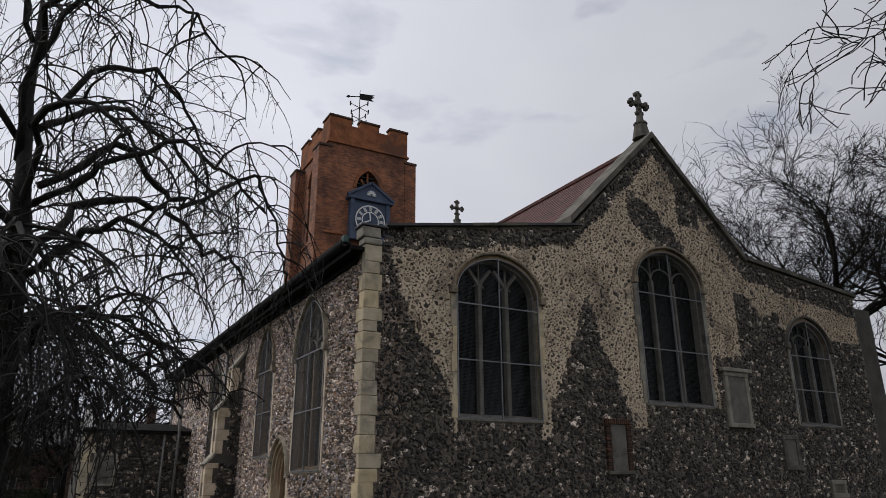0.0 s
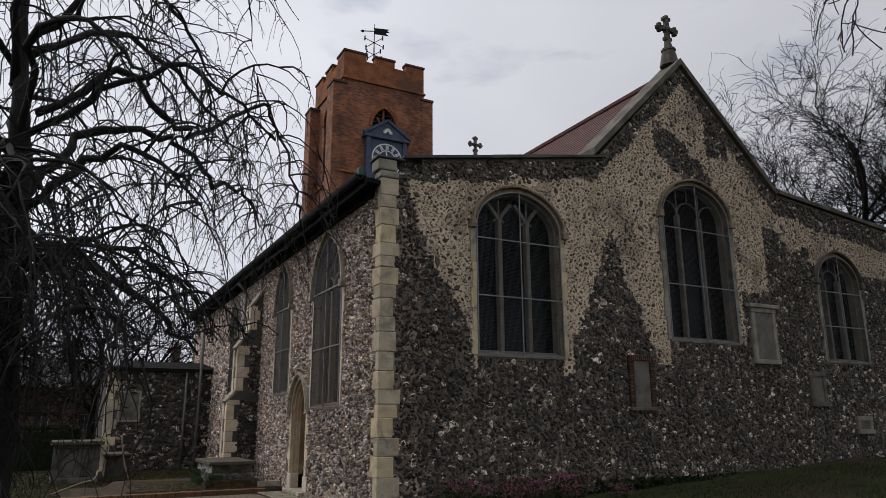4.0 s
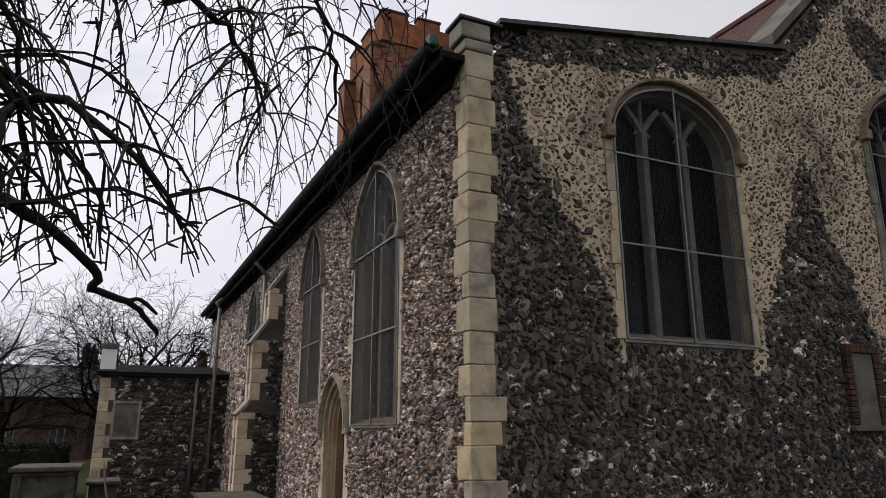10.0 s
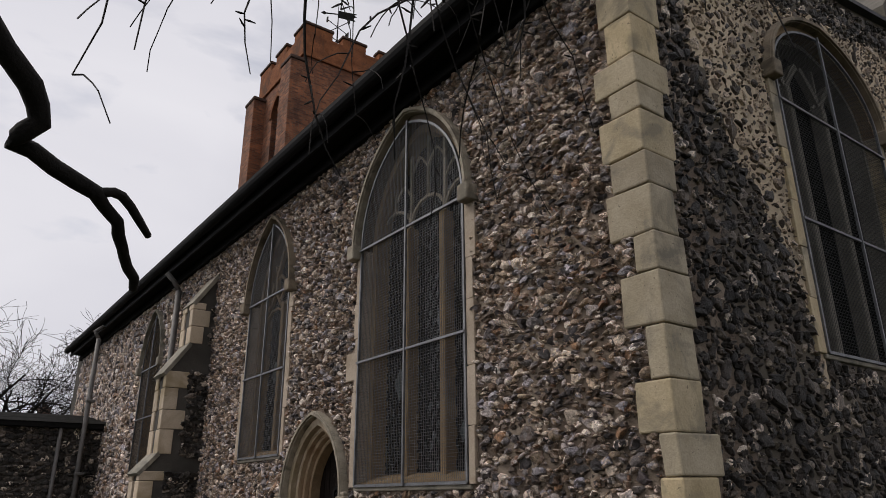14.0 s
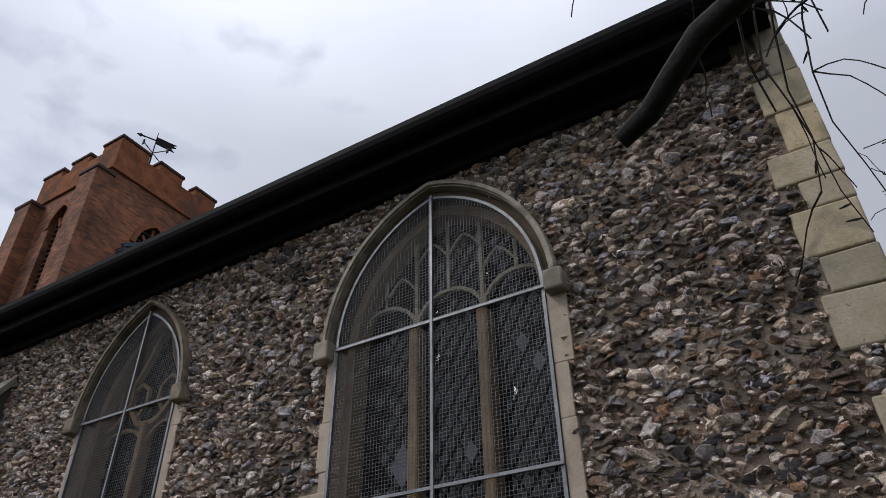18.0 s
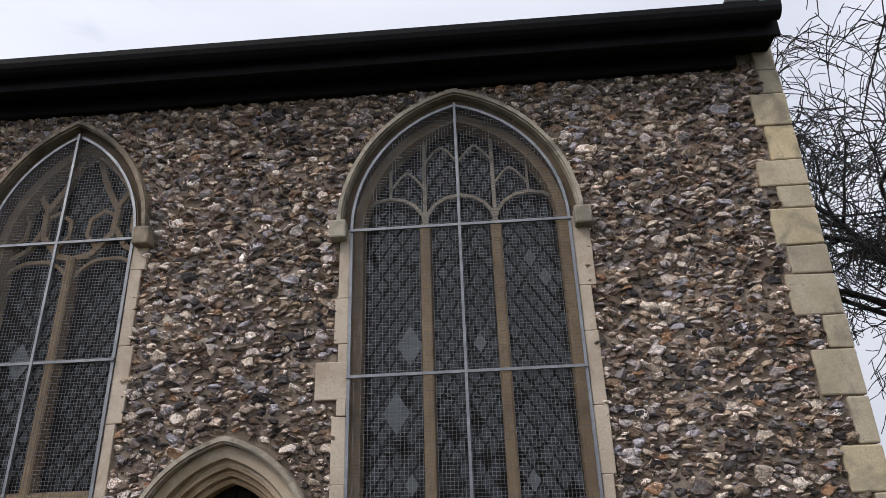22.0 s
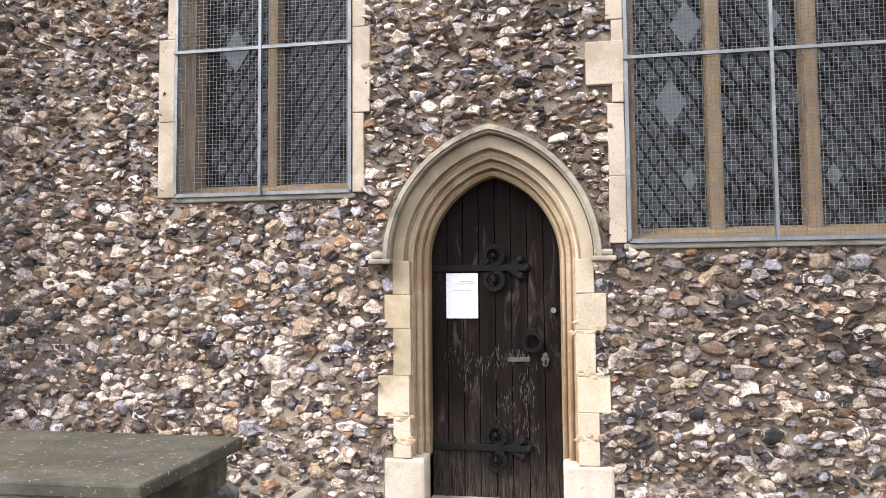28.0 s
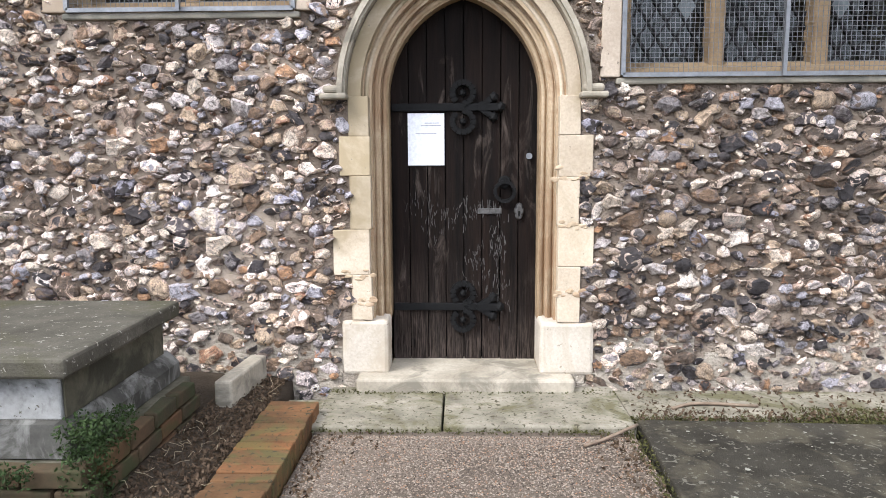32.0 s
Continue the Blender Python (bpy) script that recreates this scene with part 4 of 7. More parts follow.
# ---- walls ----
def build_walls():
    bm = bmesh.new()
    holed(bm, [(-18.7, -0.6), (0, -0.6), (0, 5.5), (-18.7, 5.5)], [W1.loop(0.02), W2.loop(0.02), W3.loop(0.02), DOOR_OUT.loop(0.0)], 0, WALL_T)
    south = tagged(part("wall_south", bm, "mortar"), "flint rubble wall in lime mortar with stone corner", "wall", kind="structure")
    bm = bmesh.new()
    inner = [(max(u, WALL_T), z) for u, z in GABLE]
    inner[-1] = (WALL_T, 5.8 + 0.86 * WALL_T / 4.72)
    holed(bm, inner, [E1.loop(0.02), E2.loop(0.02), E3.loop(0.02)], 0, WALL_T)
    east = tagged(part("wall_east", bm, "wall_east", matrix=EAST), "gabled flint wall with patches of pale mortar", "wall", kind="structure")
    bm = boxes((-18.7, 0, 14.6, 15.3, -0.6, 6.0))
    tagged(part("wall_north", bm, "mortar_dark"), "plain flint wall of the north aisle", "wall", kind="structure")
    bm = boxes((-19.4, -18.7, 0, 15.3, -0.6, 5.48))
    tagged(part("wall_west", bm, "mortar_dark"), "plain flint wall of the west end", "wall", kind="structure")
    # Added closing walls and floor that keep the view through the glass dark.
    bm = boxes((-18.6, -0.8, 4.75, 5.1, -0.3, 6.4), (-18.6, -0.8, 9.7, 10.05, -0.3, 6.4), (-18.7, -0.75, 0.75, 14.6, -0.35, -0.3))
    tagged(part("wall_inner", bm, "interior"), "added plain inner wall, coloured dark for the dim interior", "wall", kind="structure")
    return south, east


def pale_patch(u, z):
    """Where the gable wall shows pale mortar between sparse flints, and not dense dark flints."""
    wob = 0.18 * noise.noise(Vector((u * 1.3, z * 1.3, 3))) + 0.08 * noise.noise(Vector((u * 5, z * 5, 8)))
    top = gable_top(u)
    if z > top - 0.42 + wob * 0.6:
        return False
    if u < 1.72:
        return u > 0.42 + 1.28 * max(0, (5.25 - z)) / 2.4 + wob
    if u < 3.9:
        return z > 2.75 or abs(u - 2.75) > 0.9 and z > 2.3 + wob
    if u < 6.4:
        peak = 5.0 - 2.2 * abs(u - 4.95) + wob * 2
        return z > peak and z > 2.5
    if 6.35 < u < 8.65 and z > 6.6:
        ridge = 8.05 - 0.75 * (u - 6.2) + wob * 1.5
        return not (ridge - 0.75 < z < ridge + 0.1) and not (u > 8.0 and z > 7.3)
    if u < 8.7:
        return z > 3.0 and abs(u - 7.49) < 1.22 + wob
    if u < 11.2:
        return z > 5.9 - 0.25 * (u - 8.7) + wob * 2 and z < top - 0.5 or 8.7 < u < 9.6 and z > 4.2 + wob * 2
    return z > 5.0 + wob and z < top - 0.6


def east_material():
    m, nt, b = material("gable_mortar", 0.95)
    v = place_coords(nt)
    sep = nt.nodes.new("ShaderNodeSeparateXYZ")
    nt.links.new(v, sep.inputs[0])
    broad, grain = noise_of(nt, v, 2.0, 5, 0.6, 0.3), noise_of(nt, v, 90, 4, 0.6)
    col = ramp(nt, broad, [(0.3, (0.085, 0.072, 0.057)), (0.7, (0.17, 0.145, 0.115))])
    col = mixed(nt, 0.5, col, ramp(nt, grain, [(0.3, (0.6, 0.6, 0.6)), (0.7, (1, 1, 1))]), "MULTIPLY")
    nt.links.new(col, b.inputs["Base Color"])
    bump(nt, b, grain, 0.6, 0.012)
    return m


M["wall_east"] = east_material()
south_wall, east_wall = build_walls()
window_one = build_window(1, W1, HERE, 3, (2.823, 3.948), seed=3, hood="limestone_worn", jamb=0.07)
part("jamb_stone", boxes((-3.665, -3.435, -0.034, 0.24, 2.67, 2.94), bevel=0.008), "jamb_stone", window_one)
build_window(2, W2, HERE, 2, (3.038, 4.0), style="flow", seed=5, hood="hood_stone", jamb=0.06)
build_window(3, W3, HERE, 2, (3.0, 3.9), style="flow", fine=False, seed=6, hood="limestone_grey", jamb=0.06)
build_window(4, E1, EAST, 3, carve="tracery_grey", bars= (3.60, 4.645), style="fork", seed=8, fine=False, jamb=0.09, hood="hood_stone", stone="quoin")
build_window(5, E2, EAST, 3, carve="tracery_grey", bars= (4.2, 5.43), seed=9, fine=False, jamb=0.08, stone="limestone_grey", hood="hood_stone")
build_window(6, E3, EAST, 3, carve="tracery_grey", bars= (3.6, 4.44), seed=10, fine=False, jamb=0.05, stone="limestone_grey", hood="coping")


# ---- corner quoins, parapet, coping ----
def build_quoins():
    top = 5.48
    for k, (z, a, b) in enumerate(QUOINS):
        bm = boxes((-a, 0.022, -0.022, b, z + 0.0015, top - 0.0015), bevel=0.012)
        roughen(bm, 0.010, 5.0, k)
        part("quoin", bm, "quoin", south_wall)
        top = z
    kn = root("kneeler_stone", pose(0, 0, 5.48), "weathered stone kneeler at the top of the corner", "kneeler", kind="structure")
    part("corbel", boxes((-0.24, 0.04, -0.05, 0.30, 0.0, 0.13), bevel=0.03), "limestone_grey", kn)
    part("block", boxes((-0.27, 0.05, -0.09, 0.26, 0.13, 0.33), bevel=0.025), "limestone_grey", kn)
    part("cap", boxes((-0.30, 0.07, -0.12, 0.40, 0.335, 0.375), bevel=0.012), "lead", kn)
    # parapet coping of the two aisles and of the gable
    cop = root("coping", EAST, "stone and lead coping along the gable and parapets", "coping", kind="structure")

    def slope(name, u0, z0, u1, z1, t, mat, out=0.07, n=1, inset=0.0):
        for i in range(n):
            f0, f1 = i / n, (i + 1) / n
            a, b = (u0 + (u1 - u0) * f0, z0 + (z1 - z0) * f0), (u0 + (u1 - u0) * f1 - 0.004, z0 + (z1 - z0) * f1)
            bm = bmesh.new()
            prism(bm, [a, b, (b[0], b[1] + t), (a[0], a[1] + t)], -out, WALL_T * 0.7)
            part(name, bm, mat, cop)
    slope("lead_capping", 0.36, 5.87, 2.2, 6.20, 0.05, "lead", 0.08, 2)
    slope("coping_stone", 2.2, 6.20, 3.5, 6.44, 0.06, "coping", 0.07, 2)
    slope("lead_capping", 3.5, 6.44, 4.9, 6.69, 0.05, "lead", 0.08, 2)
    slope("coping_stone", 4.62, 6.70, 7.35, 9.40, 0.16, "coping", 0.09, 5)
    slope("coping_stone", 7.35, 9.40, 10.2, 6.66, 0.16, "coping", 0.09, 5)
    slope("coping_stone", 10.15, 6.74, 14.7, 6.30, 0.10, "coping", 0.07, 5)


def stone_cross(name, m, size, label):
    """A carved floriated cross on a tapering stem."""
    c = root(name, m, label, "cross")
    s = size
    bm = bmesh.new()
    for r0, r1, z0, z1 in ((0.20, 0.13, 0, 0.34), (0.15, 0.15, 0.34, 0.38), (0.09, 0.06, 0.38, 0.62)):
        bmesh.ops.create_cone(bm, cap_ends=True, segments=8, radius1=r0 * s, radius2=r1 * s, depth=(z1 - z0) * s, matrix=Matrix.Translation((0, 0, (z0 + z1) / 2 * s)))
    part("stem", bm, "coping", c, smooth=False)
    bm = boxes((-0.05 * s, 0.05 * s, -0.045 * s, 0.045 * s, 0.55 * s, 1.1 * s), (-0.2 * s, 0.2 * s, -0.045 * s, 0.045 * s, 0.80 * s, 0.89 * s), bevel=0.015 * s)
    for x, z in ((-0.19, 0.845), (0.19, 0.845), (0, 1.06), (0, 0.64)):
        for a in range(3):
            t = math.radians(-70 + 70 * a) + math.atan2(z - 0.845, x) if (x or z != 0.845) else 0
            bmesh.ops.create_icosphere(bm, subdivisions=1, radius=0.065 * s, matrix=Matrix.Translation(((x + 0.06 * math.cos(t)) * s, 0, (z + 0.06 * math.sin(t)) * s)))
    bmesh.ops.create_icosphere(bm, subdivisions=1, radius=0.09 * s, matrix=Matrix.Translation((0, 0, 0.845 * s)))
    part("cross_head", bm, "coping", c, smooth=True)
    return c


build_quoins()
stone_cross("gable_cross", pose(-0.25, 7.35, 9.5, 0, 0, 90), 1.15, "weathered carved stone cross on the gable")
stone_cross("ridge_cross", pose(-10.8, 8.3, 10.68, 0, 0, 90), 1.05, "smaller carved stone cross on a far gable")


# ---- roofs, eaves, gutters ----
def build_roofs():
    roof = root("roof_nave", HERE, "steep roof of red-brown plain tiles", "roof", kind="structure")
    for s, ye, ze in ((1, 4.7, 6.72), (-1, 10.0, 6.72)):
        n = 20
        for i in range(n):
            f0, f1 = i / n, (i + 1) / n
            y0, z0, y1, z1 = ye + (7.35 - ye) * f0, ze + (9.3 - ze) * f0, ye + (7.35 - ye) * f1, ze + (9.3 - ze) * f1
            bm = bmesh.new()
            v = [bm.verts.new(p) for x in (-0.52, -18.6) for p in ((x, y0, z0 + 0.03), (x, y1, z1 + 0.012), (x, y1, z1 - 0.03), (x, y0, z0 - 0.03))]
            for a, b in ((0, 1), (1, 2), (2, 3), (3, 0)):
                bm.faces.new((v[a], v[b], v[4 + b], v[4 + a]))
            bm.faces.new(v[:4])
            bm.faces.new(v[4:])
            part("tile_course", bm, "roof_tile", roof)
    part("ridge", boxes((-18.6, -0.5, 7.25, 7.45, 9.26, 9.38), bevel=0.03), "roof_tile", roof)
    bm = bmesh.new()
    prism(bm, [(4.7, 6.0), (11.9, 6.0), (8.3, 10.7)], 0, 0.4)
    tagged(part("wall_nave_gable", bm, "mortar_dark", matrix=pose(-10.6, 0, 0, 0, 0, 90)), "flint gable wall above the chancel roof", "wall", kind="structure")
    aisle = root("roof_aisle", HERE, "low lead roof of the side aisle", "roof", kind="structure")
    bm = bmesh.new()
    prism(bm, [(-0.30, 5.44), (4.8, 6.42), (4.8, 6.5), (-0.30, 5.52)], 0.1, 18.6)
    part("sheet", bm, "lead", aisle, matrix=pose(-0.35, 0, 0, 0, 0, 90))
    bm = bmesh.new()
    prism(bm, [(9.8, 6.5), (15.4, 5.9), (15.4, 5.98), (9.8, 6.6)], 0.1, 22.4)
    part("sheet", bm, "lead", aisle, matrix=pose(-0.35, 0, 0, 0, 0, 90))
    eave = root("eaves", HERE, "black boarded eaves with a half-round gutter", "eaves", kind="structure")
    part("soffit", boxes((-18.9, -0.02, -0.27, -0.004, 5.36, 5.43)), "soffit", eave)
    part("fascia", boxes((-18.95, -0.02, -0.30, -0.27, 5.30, 5.47), bevel=0.006), "black_paint", eave)
    part("bed_mould", boxes((-18.9, -0.30, -0.075, -0.004, 5.21, 5.36), bevel=0.015), "soffit", eave)
    bm = bmesh.new()
    pts = [(-0.305 - 0.08 + 0.08 * math.cos(a), 5.50 + 0.115 * math.sin(a)) for a in np.linspace(math.pi, 2 * math.pi, 9)]
    pts += [(x, z + 0.0) for x, z in [(-0.315, 5.50), (-0.385, 5.41), (-0.455, 5.50)]]
    prism(bm, pts, 0.04, 18.95)
    part("gutter", bm, "black_paint", eave, matrix=pose(0, 0, 0, 0, 0, 90), smooth=False)
    part("gutter_end", boxes((-0.16, -0.02, -0.42, -0.32, 5.46, 5.60), bevel=0.025), "copper", eave, "green copper outlet at the gutter's end")


build_roofs()


# ---- tower ----
def build_tower():
    tw = root("church_tower", pose(-18.6, 7.85, 0), "red brick church tower with battlements and clock", "tower")
    w, D = 2.13, 4.4                    # half width of the shaft, depth westward
    bm = bmesh.new()
    belfry = Light(0, 0.62, 12.9, 15.2, 16.2, "pointed")
    holed(bm, [(-w, -0.5), (w, -0.5), (w, 17.35), (-w, 17.35)], [belfry.loop()], 0, 0.5)
    part("wall", bm, "brickwork", tw, matrix=pose(0, 0, 0, 0, 0, 90))
    south = Light(-2.2, 0.50, 12.9, 15.9, 16.7, "pointed")
    bm = bmesh.new()
    holed(bm, [(-D, -0.5), (-0.5, -0.5), (-0.5, 17.35), (-D, 17.35)], [south.loop()], -w, -w + 0.5)
    part("wall", bm, "brickwork", tw)
    part("wall", boxes((-D, -0.5, w - 0.5, w, -0.5, 17.35), (-D, -D + 0.5, -w + 0.5, w - 0.5, -0.5, 17.35), (-D + 0.5, -0.5, -w + 0.5, w - 0.5, 17.0, 17.3)), "brickwork", tw)
    for x, y in ((-0.42, -w - 0.18), (-0.42, w + 0.18), (-D + 0.42, -w - 0.18), (-D + 0.42, w + 0.18)):
        part("corner_buttress", boxes((x - 0.45, x + 0.45, y - 0.32, y + 0.32, -0.5, 17.05), bevel=0.02), "brickwork", tw)
        part("buttress_cap", boxes((x - 0.5, x + 0.5, y - 0.36, y + 0.36, 17.05, 17.2), bevel=0.04), "brick_cap", tw)
    for z in (12.6, 17.35):
        part("string_course", boxes((-D - 0.08, 0.08, -w - 0.08, w + 0.08, z, z + 0.12), bevel=0.03), "tower_brick", tw)
    # battlements
    part("parapet", boxes((-0.35, 0, -w, w, 17.47, 18.48), (-D, -D + 0.35, -w, w, 17.47, 18.48), (-D + 0.35, -0.35, -w, -w + 0.35, 17.47, 18.48), (-D + 0.35, -0.35, w - 0.35, w, 17.47, 18.48)), "tower_brick", tw)
    for k, (a, b) in enumerate(((-w, -w + 1.15), (-0.52, 0.52), (w - 1.0, w))):
        for x in (0, -D + 0.35):
            part("merlon", boxes((x - 0.35, x, a, b, 18.48, 18.8), bevel=0.01), "tower_brick", tw)
            part("merlon_cap", boxes((x - 0.4, x + 0.05, a - 0.05, b + 0.05, 18.8, 18.92), bevel=0.03), "brick_cap", tw)
    for a, b in ((-D + 0.36, -D + 1.15), (-2.75, -1.75), (-1.0, -0.36)):
        for y in (-w, w - 0.35):
            part("merlon", boxes((a, b, y, y + 0.35, 18.48, 18.8), bevel=0.01), "tower_brick", tw)
            part("merlon_cap", boxes((a - 0.05, b + 0.05, y - 0.05, y + 0.4, 18.8, 18.92), bevel=0.03), "brick_cap", tw)
    # belfry lights
    for L, mm in ((belfry, pose(0, 0, 0, 0, 0, 90)), (south, pose(0, -w, 0))):
        bm = bmesh.new()
        z = L.z0
        while z < L.za - 0.1:
            box(bm, L.cx - L.half(z), L.cx + L.half(z), 0.18, 0.32, z, z + 0.04, m=None)
            z += 0.2
        part("louvre", bm, "lead", tw, matrix=mm)
        bm = boxes((L.cx - 0.05, L.cx + 0.05, 0.1, 0.2, L.z0, L.za))
        for s in (-1, 1):
            ribbon(bm, [(L.cx, L.zs - 0.1), (L.cx + s * L.w * 0.55, L.zs + 0.55 * (L.za - L.zs))], 0.05, 0.15)
        part("mullion", bm, "tower_brick", tw, matrix=mm)
        bm = bmesh.new()
        band(bm, L.head(0.0), L.head(0.18), -0.05, 0.1)
        part("arch", bm, "tower_brick", tw, matrix=mm)
        # Added black board stands in for the darkness inside the belfry.
        part("black_backboard", boxes((L.cx - L.w - 0.1, L.cx + L.w + 0.1, 0.45, 0.5, L.z0 - 0.1, L.za + 0.1)), "soffit", tw, matrix=mm)
    return tw


def build_clock():
    ck = root("tower_clock", pose(-18.6, 7.88, 12.75, 0, 0, 90), "blue wooden clock case with white dial on a brick tower", "clock")
    part("case", boxes((-0.95, 0.95, -0.28, 0.0, -0.3, 1.7), bevel=0.02), "clock_blue", ck)
    for s in (-1, 1):
        part("pilaster", boxes((s * 0.93 - 0.11, s * 0.93 + 0.11, -0.36, 0, -0.35, 1.72), bevel=0.02), "clock_blue", ck)
    part("cornice", boxes((-1.2, 1.2, -0.42, 0, 1.7, 1.84), bevel=0.03), "clock_blue", ck)
    bm = bmesh.new()
    prism(bm, [(-1.2, 1.84), (1.2, 1.84), (0, 2.62)], -0.36, 0)
    part("pediment", bm, "clock_blue", ck)
    for s in (-1, 1):
        bm = bmesh.new()
        bar(bm, (s * 1.24, 1.86), (0, 2.68), 0.06, -0.38)
        part("raking_cornice", bm, "clock_blue", ck)
    bm = bmesh.new()
    for a in range(9):
        t = a * math.pi / 8
        bar(bm, (0.05 * math.cos(t), 2.02 + 0.05 * math.sin(t)), (0.24 * math.cos(t), 2.02 + 0.24 * math.sin(t)), 0.025, -0.38)
    part("carved_fan", bm, "dial", ck)
    bm = bmesh.new()
    bmesh.ops.create_cone(bm, cap_ends=True, segments=48, radius1=0.80, radius2=0.80, depth=0.05, matrix=Matrix.Translation((0, -0.30, 0.72)) @ Matrix.Rotation(math.pi / 2, 4, "X"))
    dial = part("dial", bm, "clock_blue", ck)
    for r0, r1 in ((0.72, 0.78), (0.40, 0.45)):
        bm = bmesh.new()
        for i in range(48):
            t0, t1 = 2 * math.pi * i / 48, 2 * math.pi * (i + 1) / 48
            q = [bm.verts.new((r * math.cos(t), -0.335, 0.72 + r * math.sin(t))) for r, t in ((r0, t0), (r1, t0), (r1, t1), (r0, t1))]
            bm.faces.new(q)
        bmesh.ops.remove_doubles(bm, verts=bm.verts, dist=1e-4)
        part("chapter_ring", bm, "dial", dial)
    for i in range(12):
        t = 2 * math.pi * i / 12
        bm = bmesh.new()
        for off in (-0.05, 0.0, 0.05):
            c = Vector((math.cos(t), 0, math.sin(t)))
            n = Vector((-c.z, 0, c.x)) * off
            bar(bm, (0.48 * c.x + n.x, 0.72 + 0.48 * c.z + n.z), (0.69 * c.x + n.x, 0.72 + 0.69 * c.z + n.z), 0.015, -0.345)
        part("numeral", bm, "dial", dial)
    for ang, ln in ((100, 0.42), (205, 0.62)):
        bm = bmesh.new()
        t = math.radians(ang)
        bar(bm, (0, 0.72), (ln * math.cos(t), 0.72 + ln * math.sin(t)), 0.025, -0.37)
        part("clock_hand", bm, "dial", dial)


def build_vane():
    v = root("weathervane", pose(-20.5, 8.0, 17.2), "black iron weathervane with a swallow-tailed banner", "weathervane")
    bm = bmesh.new()
    tube(bm, [(0, 0, 0), (0, 0, 2.6), (0, 0, 4.7)], [0.05, 0.04, 0.015], 6)
    part("rod", bm, "iron", v)
    for z, ln in ((2.9, 0.5), (3.6, 0.65)):
        for a in (20, 110):
            bm = bmesh.new()
            c, s = math.cos(math.radians(a)), math.sin(math.radians(a))
            tube(bm, [(-ln * c, -ln * s, z), (ln * c, ln * s, z)], 0.02, 5)
            part("arm", bm, "iron", v)
            for e in (-1, 1):
                bm = boxes((-0.05, 0.05, -0.02, 0.02, z - 0.12, z + 0.12))
                part("letter", bm, "iron", v, matrix=Matrix.Translation((e * ln * c, e * ln * s, 0)))
    bm = bmesh.new()
    prism(bm, [(-0.75, 4.28), (-0.6, 4.2), (-0.5, 4.28), (-0.6, 4.36)], -0.02, 0.02)
    bar(bm, (-0.6, 4.28), (0.1, 4.28), 0.02, 0)
    prism(bm, [(0.0, 4.12), (0.75, 4.0), (0.6, 4.16), (0.8, 4.24), (0.65, 4.3), (0.8, 4.38), (0.0, 4.46)], -0.02, 0.02)
    part("banner", bm, "iron", v, matrix=pose(0, 0, 0, 0, 0, 65))


def brickwork_material():
    m, nt, b = material("tower_brickwork", 0.9)
    v = place_coords(nt)
    sep, comb, add = nt.nodes.new("ShaderNodeSeparateXYZ"), nt.nodes.new("ShaderNodeCombineXYZ"), nt.nodes.new("ShaderNodeMath")
    nt.links.new(v, sep.inputs[0])
    nt.links.new(sep.outputs[0], add.inputs[0])
    nt.links.new(sep.outputs[1], add.inputs[1])
    nt.links.new(add.outputs[0], comb.inputs[0])
    nt.links.new(sep.outputs[2], comb.inputs[1])
    br = node(nt, "TexBrick", Scale=1.0, Mortar_Size=0.008, Brick_Width=0.23, Row_Height=0.075, Color1=(0.13, 0.05, 0.028, 1), Color2=(0.31, 0.12, 0.054, 1), Mortar=(0.17, 0.115, 0.078, 1))
    nt.links.new(comb.outputs[0], br.inputs["Vector"])
    stain = ramp(nt, noise_of(nt, v, 0.9, 6, 0.65, 0.5), [(0.36, (0.42, 0.40, 0.42)), (0.6, (1.08, 1.0, 0.96))])
    col = mixed(nt, 1.0, br.outputs["Color"], stain, "MULTIPLY")
    nt.links.new(col, b.inputs["Base Color"])
    bump(nt, b, br.outputs["Fac"], -0.4, 0.02)
    return m


M["brickwork"] = brickwork_material()
build_tower()
build_clock()
build_vane()


# ---- buttress, pipes, annex ----
def build_buttress(x0, x1):
    b = root("buttress", HERE, "stepped flint buttress edged with limestone blocks", "buttress", kind="structure")
    prof = [(0.0, -0.5), (-0.78, -0.5), (-0.76, 1.98), (-0.59, 2.2), (-0.58, 3.36), (-0.33, 3.74), (-0.32, 4.40), (0.0, 4.86)]
    bm = bmesh.new()
    prism(bm, prof, 0, x1 - x0)
    body = part("core", bm, "mortar_dark", b, matrix=pose(x1, 0, 0, 0, 0, 90))
    rnd = random.Random(4)
    for lo, hi, front in ((-0.1, 1.98, 0.77), (2.2, 3.34, 0.585), (3.76, 4.38, 0.325)):
        z, k = lo, 0
        while z < hi - 0.08:
            h = min(rnd.uniform(0.24, 0.36), hi - z)
            for xa, s in ((x1, -1), (x0, 1)):
                d, e = (0.30, 0.13) if k % 2 else (0.17, 0.19)
                d = min(d, front * 0.75)
                bm = boxes((min(xa - s * 0.015, xa + s * e), max(xa - s * 0.015, xa + s * e), -front - 0.02, -front + d, z + 0.003, z + h - 0.003), bevel=0.01)
                part("quoin", bm, "limestone", b)
            z, k = z + h, k + 1
    for pts in ([(-0.83, 1.95), (-0.58, 2.24), (-0.56, 2.18), (-0.79, 1.92)], [(-0.65, 3.30), (-0.325, 3.78), (-0.30, 3.72), (-0.61, 3.27)], [(-0.36, 4.36), (0, 4.90), (0, 4.80), (-0.31, 4.33)]):
        bm = bmesh.new()
        prism(bm, pts, -0.02, x1 - x0 + 0.02)
        part("weathering", bm, "limestone_grey", b, matrix=pose(x1, 0, 0, 0, 0, 90))
    return b


